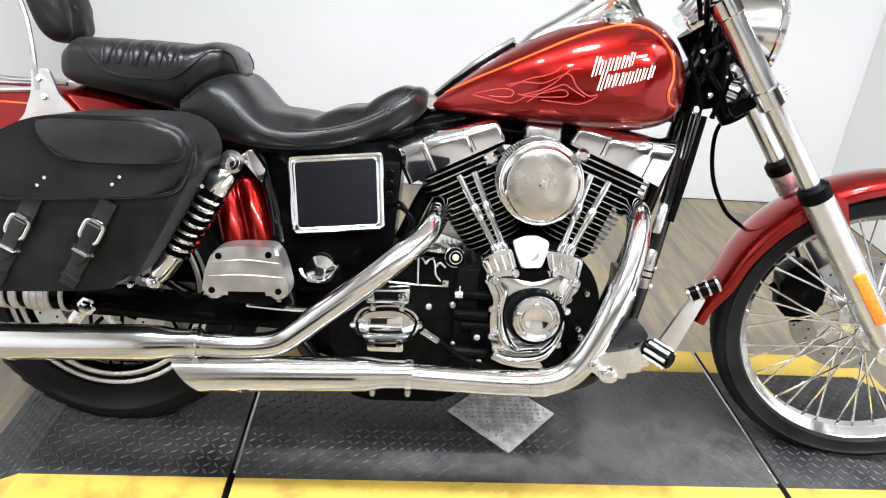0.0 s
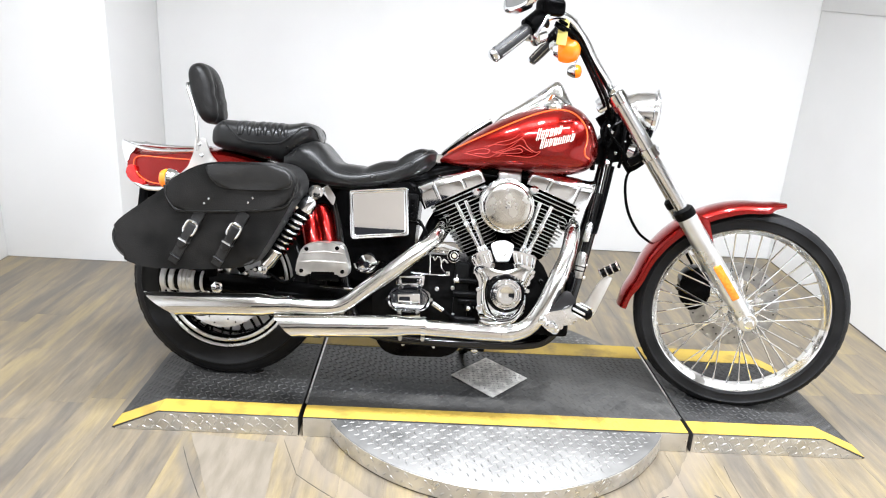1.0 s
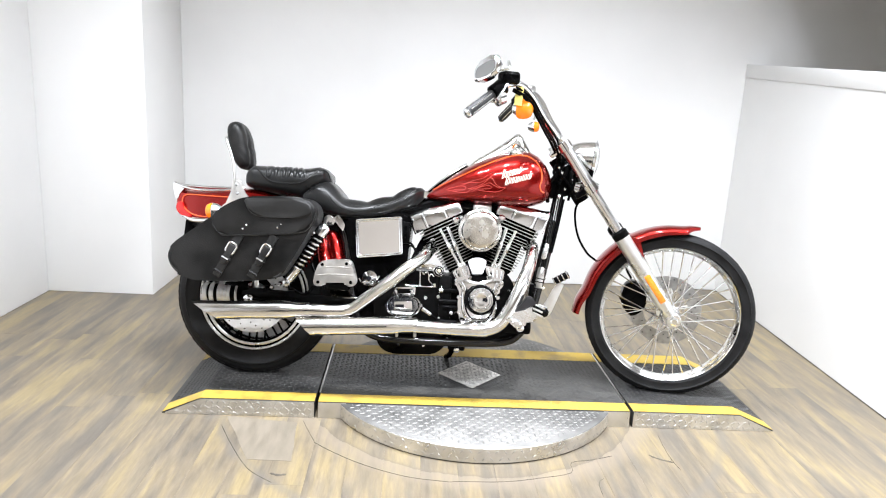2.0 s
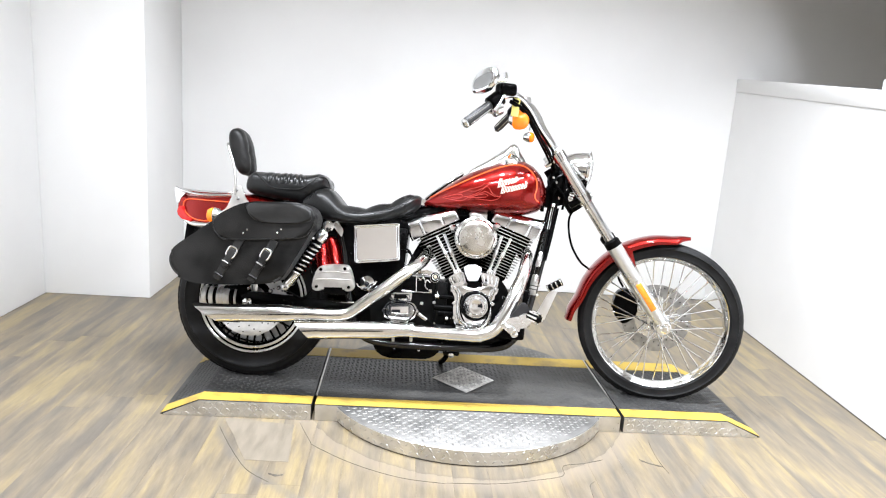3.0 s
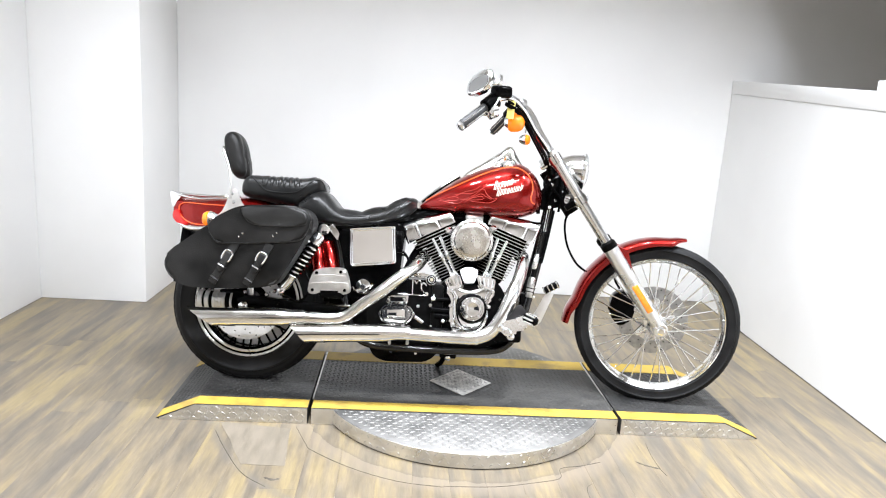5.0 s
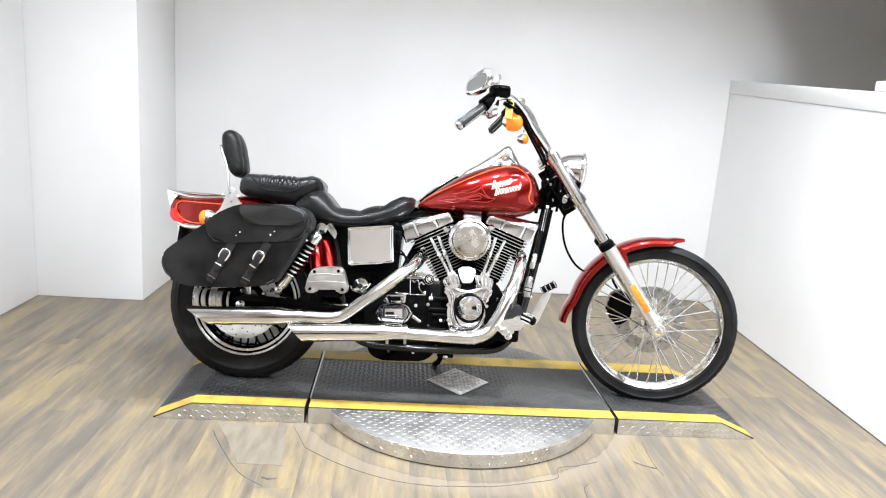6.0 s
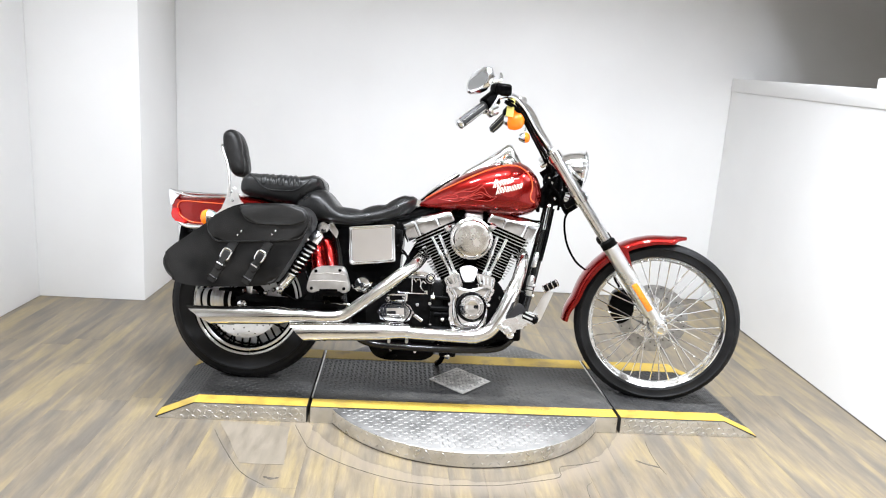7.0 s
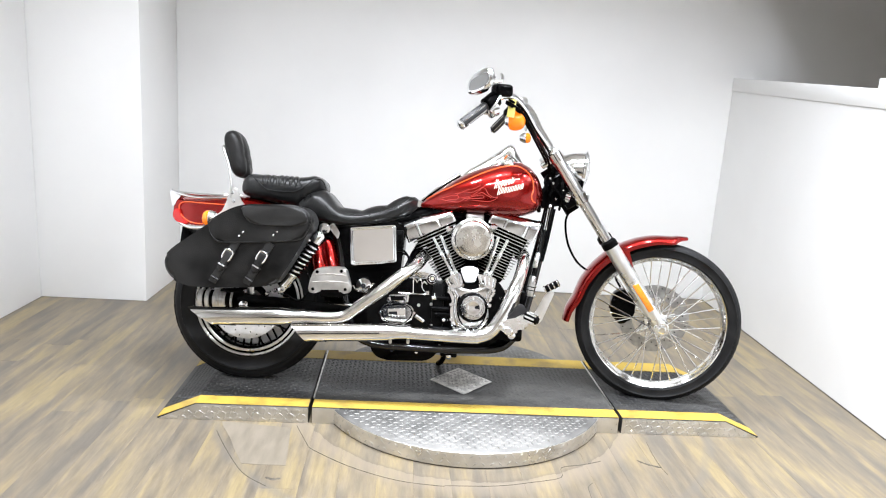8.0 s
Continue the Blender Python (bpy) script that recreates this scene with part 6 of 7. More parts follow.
def inset(k):
    cx, cz = sum(p[0] for p in cov) / 4, sum(p[1] for p in cov) / 4
    return [(cx + (x - cx) * k, cz + (z - cz) * k) for x, z in cov]
part("cover_bead", tipped(tube([(x, -0.158, z) for x, z in round_outline(inset(0.885), 0.010, 4)], 0.0030, 8, loop=True)), CHROME, bc, "raised chrome bead")
part("cover_bead", tipped(tube([(x, -0.157, z) for x, z in round_outline(inset(0.97), 0.008, 4)], 0.0034, 8, loop=True)), CHROME, bc, "raised chrome bead")
part("cover_face", tipped(slab(round_outline(inset(0.865), 0.010), -0.1595, -0.157, 0.0006)), MIRROR, bc, "flat mirror-polished face", smooth=False)
sil = round_outline([(0.284, 0.462), (0.292, 0.480), (0.312, 0.489), (0.350, 0.494), (0.398, 0.495), (0.412, 0.488), (0.424, 0.456), (0.434, 0.418), (0.431, 0.398), (0.402, 0.392), (0.397, 0.408), (0.313, 0.404), (0.308, 0.389), (0.278, 0.389), (0.271, 0.402), (0.276, 0.436)], 0.008)
sc = part("brake_cylinder_cover", slab(sil, -0.255, -0.205, 0.010, 4), SATIN, bike, "cast silver cover on the frame")
part("cover_rib", tube(curve([(0.292, -0.2545, 0.459), (0.352, -0.256, 0.467), (0.414, -0.2545, 0.464)], 4), 0.0016, 6), SATIN, sc)
part("cover_rib", tube(curve([(0.284, -0.2545, 0.432), (0.352, -0.256, 0.438), (0.422, -0.2545, 0.437)], 4), 0.0016, 6), SATIN, sc)
for x, z in ((0.303, 0.472), (0.395, 0.480), (0.290, 0.405), (0.414, 0.410)):
    part("cover_screw", lathe([(0, 0.0065), (0.002, 0.006), (0.0022, 0.001)], (x, -0.255, z), (0, -1, 0), 12), BLACK, sc, "dark screw")
part("cover_bracket", block(0.33, 0.40, -0.215, -0.09, 0.42, 0.47, 0.006), BLACK, sc, "black mounting bracket")
part("under_cover", block(0.315, 0.405, -0.245, -0.10, 0.376, 0.408, 0.006), BLACK, bike, "black bracket")
part("linkage", tube(curve([(0.33, -0.16, 0.345), (0.40, -0.16, 0.342), (0.46, -0.155, 0.34)], 4), 0.005, 8), CHROME, bike)

# chrome canister and clutter beside the rear wheel
can = part("rear_canister", lathe([(0.0, 0.030), (0.003, 0.0355), (0.142, 0.0355), (0.145, 0.028)], (-0.186, -0.115, 0.329), (1, 0, 0), 32), BLACK, bike, "black caliper housing with bright bands")
for x0, x1 in ((0.002, 0.021), (0.029, 0.047), (0.060, 0.112), (0.130, 0.140)):
    part("bright_band", lathe([(x0, 0.036), (x0 + 0.002, 0.039), (x1 - 0.002, 0.039), (x1, 0.036)], (-0.186, -0.115, 0.329), (1, 0, 0), 32), PEDAL, can, "pale metal band")
for k in range(3):
    part("band_rib", lathe([(0.068 + 0.014 * k, 0.039), (0.069 + 0.014 * k, 0.0405), (0.073 + 0.014 * k, 0.0405), (0.074 + 0.014 * k, 0.039)], (-0.186, -0.115, 0.329), (1, 0, 0), 28), SATIN, can)
part("swingarm_plate", slab(round_outline([(-0.035, 0.292), (0.42, 0.286), (0.43, 0.335), (0.12, 0.352), (-0.03, 0.358)], 0.012), -0.132, -0.112, 0.004), BLACK, bike, "black swingarm side plate")
# added plate: blacks out the view through between fender and oil tank
part("dark_gap_filler", slab(round_outline([(-0.05, 0.35), (0.40, 0.34), (0.43, 0.45), (0.40, 0.64), (0.30, 0.66), (0.10, 0.52), (-0.05, 0.46)], 0.02), -0.045, 0.05, 0.006), BLACK, bike, "black filler plate added to darken the gap behind the fender")
part("caliper_arm", slab(round_outline([(-0.10, 0.375), (-0.02, 0.38), (0.0, 0.35), (-0.06, 0.335), (-0.10, 0.345)], 0.01), -0.135, -0.115, 0.004), BLACK, bike, "black caliper bracket")
for k, (x, z) in enumerate(((0.09, 0.365), (0.12, 0.38), (0.15, 0.372))):
    part("brake_fitting", lathe([(0, 0.009), (0.015, 0.009), (0.02, 0.005)], (x, -0.13, z), (0, -1, 0), 10), CHROME, bike)
part("brake_hose", tube(curve([(0.15, -0.13, 0.375), (0.22, -0.14, 0.345), (0.26, -0.13, 0.40), (0.24, -0.12, 0.46)], 6), 0.005, 8), BLACK, bike, "black brake hose")

# ---- exhaust ----
YE = -0.262
front_pipe = curve([(1.105, -0.04, 0.585), (1.115, -0.09, 0.580), (1.110, -0.14, 0.55), (1.092, -0.185, 0.49), (1.062, -0.22, 0.42), (1.028, -0.24, 0.345), (0.988, -0.25, 0.285), (0.935, -0.256, 0.260), (0.86, YE, 0.256), (0.76, YE, 0.257), (0.672, YE, 0.258)], 6)
ex = part("front_exhaust", tube(front_pipe, 0.0245, 22), SOFTCHROME, bike, "chrome front exhaust pipe")
rear_pipe = curve([(0.715, -0.05, 0.560), (0.705, -0.10, 0.548), (0.684, -0.165, 0.520), (0.640, -0.215, 0.486), (0.572, -0.238, 0.430), (0.500, -0.248, 0.372), (0.452, -0.253, 0.333), (0.432, -0.255, 0.318), (0.412, -0.257, 0.308), (0.385, -0.259, 0.302), (0.33, YE, 0.299), (0.262, YE, 0.299)], 6)
part("rear_exhaust", tube(rear_pipe, 0.0245, 22), SOFTCHROME, bike, "chrome rear exhaust pipe")


def muffler(name, x0, x1, z0, z1, r, cut, label):
    n, loops = 32, []
    stations = [(x0 + 0.004, 0.0262), (x0 - 0.02, 0.0275), (x0 - 0.05, 0.0275), (x0 - 0.085, r * 0.97), (x0 - 0.12, r)] + [(x0 - 0.12 - (x0 - 0.12 - x1) * k / 6, r) for k in range(1, 7)]
    for i, (x, rr) in enumerate(stations):
        z = z0 + (z1 - z0) * (x0 - x) / (x0 - x1)
        loops.append([(x - (cut * math.sin(2 * math.pi * j / n) if i == len(stations) - 1 else 0), YE + rr * math.cos(2 * math.pi * j / n), z + rr * math.sin(2 * math.pi * j / n)) for j in range(n)])
    last = loops[-1]
    c = Vector((sum(p[0] for p in last) / n, YE, z1))
    loops.append([tuple(c + (Vector(p) - c) * 0.92) for p in last])
    loops.append([tuple(c + (Vector(p) - c) * 0.90 + Vector((0.08, 0, 0))) for p in last])
    return part(name, rings(bmesh.new(), loops), SOFTCHROME, bike, label, sharp=35)


lm = muffler("lower_muffler", 0.672, 0.248, 0.262, 0.236, 0.0345, 0.034, "chrome slash-cut lower muffler")
um = muffler("upper_muffler", 0.272, -0.125, 0.299, 0.278, 0.0345, 0.056, "chrome slash-cut upper muffler")
for x, z, p in ((0.668, 0.2615, lm), (0.262, 0.299, um), (0.60, 0.2585, lm)):
    part("exhaust_clamp", lathe([(-0.007, 0.026), (-0.006, 0.0295), (0.006, 0.0295), (0.007, 0.026)], (x, YE, z), (1, 0, 0), 28, closed=True), CHROME, p, "chrome clamp")
    part("clamp_bolt", bolt((x, YE - 0.004, z - 0.030), (0, 0, -1), 0.006, 0.014), STEEL, p)
shield = tube([p + Vector((0, -0.001, 0)) for p in front_pipe[20:46]], 0.0265, 22)
part("heat_shield", shield, SOFTCHROME, ex, "chrome heat shield")
for k in (22, 42):
    part("shield_clamp", tube([front_pipe[k], front_pipe[k + 1]], 0.0285, 22), CHROME, ex)

# ---- underside, stand and foot controls ----
part("oil_pan", slab(round_outline([(0.50, 0.20), (0.525, 0.135), (0.58, 0.118), (0.75, 0.125), (0.79, 0.165), (0.79, 0.20)], 0.02), -0.10, 0.10, 0.012), BLACK, bike, "black oil pan")
part("engine_sump", slab(round_outline([(0.78, 0.20), (0.86, 0.165), (0.96, 0.162), (1.05, 0.195), (1.07, 0.23)], 0.02), -0.09, 0.09, 0.012), BLACK, bike, "black lower engine cover")
for x in (0.60, 0.70):
    part("pan_bolt", bolt((x, -0.099, 0.16), (0, -1, 0), 0.008, 0.01), CHROME, bike)
part("side_stand", tube(curve([(0.84, 0.11, 0.165), (0.83, 0.15, 0.12), (0.815, 0.20, 0.075), (0.80, 0.245, 0.053)], 5), 0.012, 10), BLACK, bike, "black side stand, folded out")
part("stand_pivot", block(0.80, 0.87, -0.05, 0.12, 0.135, 0.175, 0.008), BLACK, bike, "black stand pivot block")
part("stand_bolt", lathe([(0, 0.013), (0.014, 0.012), (0.018, 0.006)], (0.835, -0.05, 0.145), (0, -1, -0.5), 14), CHROME, bike)
fc = part("foot_control", tube(curve([(1.02, -0.15, 0.315), (1.06, -0.21, 0.318), (1.11, -0.245, 0.335), (1.14, -0.25, 0.345)], 5), (0.014, 0.016, 0.014, 0.012), 14, flat=0.7), CHROME, bike, "chrome forward foot control")
part("control_pivot", lathe([(-0.02, 0.02), (0.012, 0.022), (0.016, 0.018), (0.02, 0.009)], (1.035, -0.20, 0.318), (0, -1, 0), 24), CHROME, fc, "chrome pivot")
part("control_body", block(0.99, 1.12, -0.17, -0.12, 0.235, 0.30, 0.012), BLACK, bike, "black foot control bracket")
part("control_bracket", slab(round_outline([(1.007, 0.304), (1.010, 0.320), (1.048, 0.336), (1.094, 0.347), (1.116, 0.364), (1.131, 0.358), (1.129, 0.328), (1.122, 0.302), (1.076, 0.294), (1.068, 0.273), (1.040, 0.279)], 0.010, 5), -0.270, -0.240, 0.010, 4), BRIGHT, fc, "cast polished control bracket")
for x, z in ((1.022, 0.308), (1.042, 0.294), (1.056, 0.288)):
    part("bracket_knuckle", lathe([(-0.004, 0.012), (0.006, 0.013), (0.010, 0.009), (0.011, 0.002)], (x, -0.270, z), (0.2, -1, -0.2), 18), CHROME, fc)
part("control_knob", lathe([(-0.03, 0.012), (-0.006, 0.014), (0.0, 0.0165), (0.006, 0.0165), (0.008, 0.011), (0.013, 0.010), (0.014, 0.002)], (1.050, -0.268, 0.291), (0, -1, 0), 24), CHROME, fc, "round chrome knob")
part("bracket_bolt", lathe([(0, 0.015), (0.016, 0.015), (0.020, 0.009)], (1.075, -0.17, 0.262), (0, -1, 0), 20), CHROME, bike, "chrome bracket bolt")
part("rubber_boot", slab(round_outline([(1.030, 0.322), (1.062, 0.362), (1.088, 0.394), (1.103, 0.395), (1.122, 0.370), (1.110, 0.355), (1.090, 0.360), (1.078, 0.337), (1.040, 0.318)], 0.008, 5), -0.262, -0.228, 0.010, 4), BOOT, bike, "faded black rubber boot")
part("pedal_arm", slab(round_outline([(1.147, 0.352), (1.172, 0.324), (1.182, 0.336), (1.225, 0.447), (1.199, 0.449), (1.186, 0.430)], 0.004), -0.244, -0.236, 0.0015), SATIN, fc, "flat brushed metal brake pedal arm")
PAD = (Vector((1.183, -0.258, 0.456)), Vector((0.055, -0.012, 0.034)).normalized())
pad_body = part("pedal_pad", lathe([(0, 0.008), (0.002, 0.0135), (0.060, 0.0135), (0.062, 0.008)], *PAD, 20), BLACK, fc, "black rubber brake pedal pad")
for at in (0.003, 0.021, 0.039, 0.057):
    part("pad_band", lathe([(at - 0.003, 0.0135), (at - 0.002, 0.0160), (at + 0.002, 0.0160), (at + 0.003, 0.0135)], *PAD, 20, closed=True), CHROME, pad_body, "chrome band")
peg_o, peg_d = Vector((1.115, -0.26, 0.352)), Vector((0.62, -0.7, -0.20)).normalized()
part("foot_peg", lathe([(0, 0.012), (0.006, 0.018), (0.054, 0.018), (0.060, 0.013), (0.062, 0.002)], peg_o, peg_d, 24), BLACK, fc, "ribbed foot peg")
pu = peg_d.orthogonal().normalized()
pw = peg_d.cross(pu)
for k in range(7):
    a = 2 * math.pi * k / 7
    o = (pu * math.cos(a) + pw * math.sin(a)) * 0.0192
    part("peg_rubber", tube([peg_o + o + peg_d * 0.012, peg_o + o + peg_d * 0.056], (0.004, 0.0062, 0.0062, 0.004), 8), BRIGHT, fc, "polished peg rib")
part("hose_fitting", tube([(1.181, -0.066, 0.594), (1.179, -0.067, 0.588), (1.169, -0.071, 0.538), (1.168, -0.072, 0.532)], (0.009, 0.0115, 0.0115, 0.009), 14), BRIGHT, bike, "bright tube fitting")
canister = part("frame_canister", tube([(1.165, -0.074, 0.497), (1.163, -0.075, 0.490), (1.152, -0.080, 0.416), (1.150, -0.081, 0.408)], (0.013, 0.0165, 0.0165, 0.013), 16), STEEL, bike, "dull steel canister on the frame tube")
for z in (0.452, 0.438):
    k = (z - 0.408) / 0.089
    part("canister_band", lathe([(-0.002, 0.0165), (-0.001, 0.0175), (0.001, 0.0175), (0.002, 0.0165)], (1.150 + 0.015 * k, -0.081 + 0.007 * k, z), (0.17, 0.08, 1), 16, closed=True), BLACK, canister, "black band")
for x, z in ((1.172, 0.456), (1.169, 0.415)):
    part("canister_bolt", lathe([(-0.010, 0.006), (0.004, 0.0065), (0.008, 0.004)], (x, -0.078, z), (1, -0.4, 0.2), 12), BRIGHT, canister)
strip = part("frame_strip", tube([(1.221, -0.052, 0.782), (1.206, -0.062, 0.690)], 0.0032, 8), CHROME, bike, "slim chrome clamp strip on the frame tube")
part("strip_edge", tube([(1.211, -0.052, 0.780), (1.198, -0.062, 0.692)], 0.0026, 8), CHROME, strip)
part("strip_knob", lathe([(-0.004, 0.006), (0.004, 0.009), (0.010, 0.006)], (1.217, -0.048, 0.790), (0.1, -1, 0.3), 14), BRIGHT, strip)
part("regulator", block(1.118, 1.152, -0.085, 0.06, 0.31, 0.43, 0.006), BLACK, bike, "black voltage regulator")
part("oil_line", tube(curve([(1.235, -0.06, 0.78), (1.215, -0.068, 0.66), (1.195, -0.075, 0.56)], 5), 0.0065, 10), BLACK, bike, "black oil line")

# ---- fork and steering ----
for s in (-1, 1):
    y = s * 0.115
    low = fork_point(-0.345, 0.05, y)
    sl = part("fork_slider", steered(tube([fork_point(0.02, 0.05, y), fork_point(0.0, 0.05, y), fork_point(-0.20, 0.05, y), fork_point(-0.30, 0.05, y), fork_point(-0.372, 0.05, y)], (0.029, 0.0305, 0.0305, 0.029, 0.025), 24)), SLIDER, bike, "polished fork slider")
    part("fork_tube", steered(tube([fork_point(0.02, 0.05, y), fork_point(0.45, 0.05, y)], 0.0195, 20)), FORK, sl, "chrome fork tube")
    part("dust_boot", steered(lathe([(0, 0.0305), (0.005, 0.0325), (0.026, 0.032), (0.031, 0.027), (0.035, 0.023)], fork_point(0.0, 0.05, y), UP, 24)), CRINKLE, sl, "black dust boot")
    part("axle_clamp", steered(lathe([(-0.03, 0.026), (0.02, 0.03), (0.024, 0.026)], FRONT + Vector((0, y, 0)), (0, s, 0), 24)), BRIGHT, sl, "polished axle clamp")
    part("axle_nut", steered(lathe([(0.02, 0.017), (0.036, 0.017), (0.04, 0.012)], FRONT + Vector((0, y, 0)), (0, s, 0), 6)), CHROME, sl, "chrome axle nut")
    ref = steered(block(-0.0125, 0.0125, -0.004, 0.004, -0.064, 0.062, 0.004, 2, Matrix.Translation(fork_point(-0.235, 0.053, s * 0.148)) @ Matrix.Rotation(-RAKE, 4, "Y")))
    part("reflector", ref, REFLECT, sl, "long amber reflector")
    part("fork_cover", steered(tube([fork_point(0.235, 0.05, y), fork_point(0.43, 0.05, y)], 0.0235, 22)), FORK, sl, "chrome fork shroud")
for up, r in ((0.235, 0.025), (0.43, 0.025)):
    yoke = block(-0.020, 0.062, -0.095, 0.095, -0.013, 0.013, 0.007, 2, Matrix.Translation(fork_point(up, 0.0, 0)) @ Matrix.Rotation(-RAKE, 4, "Y"))
    part("fork_yoke", steered(yoke), BLACK if up < 0.3 else CHROME, bike, "black lower fork yoke" if up < 0.3 else "chrome upper fork yoke")
    for s in (-1, 1):
        sleeve = lathe([(-0.02, r), (-0.017, r + 0.003), (0.017, r + 0.003), (0.02, r)], fork_point(up, 0.05, s * 0.115), UP, 24)
        part("fork_clamp", steered(sleeve), CHROME, bike, "chrome fork clamp")
for s in (-1, 1):
    part("fork_cap", steered(lathe([(0, 0.024), (0.012, 0.024), (0.016, 0.016)], fork_point(0.452, 0.05, s * 0.115), UP, 6)), CHROME, bike, "chrome fork cap")
    part("clamp_bolt", steered(bolt(fork_point(0.232, 0.074, s * 0.115), FWD, 0.009, 0.010)), CHROME, bike)

# front caliper on the far fork leg
part("brake_caliper", steered(slab(round_outline([(1.532, 0.436), (1.580, 0.455), (1.622, 0.412), (1.625, 0.335), (1.566, 0.292), (1.548, 0.318), (1.528, 0.330), (1.534, 0.362), (1.518, 0.388)], 0.02), 0.045, 0.115, 0.012)), BLACK, bike, "black front brake caliper")
part("caliper_hose", steered(tube(curve([(1.56, 0.09, 0.455), (1.535, 0.08, 0.50), (1.55, 0.10, 0.56), (1.46, 0.09, 0.66)], 6), 0.005, 8)), BLACK, bike, "black brake hose")

# headlight
HL = Vector((1.300, 0.0, 0.955))
hd = Vector((1, 0, -0.10)).normalized()
hl = part("headlight", steered(lathe([(-0.055, 0.006), (-0.052, 0.03), (-0.035, 0.052), (-0.005, 0.066), (0.035, 0.073), (0.05, 0.0735)], HL, hd, 44)), SOFTCHROME, bike, "chrome bullet headlight")
part("trim_ring", steered(lathe([(0.050, 0.072), (0.053, 0.0775), (0.063, 0.0775), (0.068, 0.071), (0.066, 0.068)], HL, hd, 44, closed=True)), CHROME, hl, "chrome trim ring")
part("reflector_bowl", steered(lathe([(0.058, 0.068), (0.03, 0.055), (0.012, 0.03), (0.006, 0.002)], HL, hd, 36)), MIRROR, hl, "mirrored bowl")
part("lens", steered(lathe([(0.060, 0.069), (0.070, 0.06), (0.078, 0.035), (0.081, 0.002), (0.078, 0.001), (0.075, 0.035), (0.067, 0.058), (0.058, 0.066)], HL, hd, 44)), GLASS, hl, "clear glass lens")
part("headlight_bracket", steered(tube(curve([HL + Vector((0.0, 0.0, -0.06)), HL + Vector((-0.02, 0, -0.10)), HL + Vector((-0.06, 0, -0.11))], 4), 0.012, 10)), CHROME, hl, "chrome bracket")
part("headlight_visor", steered(tube([HL + Vector((0.064, 0.074 * math.sin(a), 0.004 + 0.074 * math.cos(a))) for a in [radians(-60 + 10 * k) for k in range(13)]], 0.004, 6)), CHROME, hl)

# handlebar, built straight ahead and turned with the fork
bar_half = [(1.215, 0.03, 1.025), (1.215, 0.10, 1.03), (1.19, 0.155, 1.065), (1.15, 0.21, 1.12), (1.115, 0.265, 1.18), (1.075, 0.315, 1.222), (1.03, 0.36, 1.220), (0.975, 0.405, 1.178), (0.92, 0.458, 1.122)]
left = [Vector(p) for p in bar_half]
right = [Vector((x, -y, z)) for x, y, z in bar_half]
bar = part("handlebar", barred(tube(curve(right[::-1] + left, 6), 0.0127, 16)), CHROME, bike, "chrome handlebar with black rubber grips")
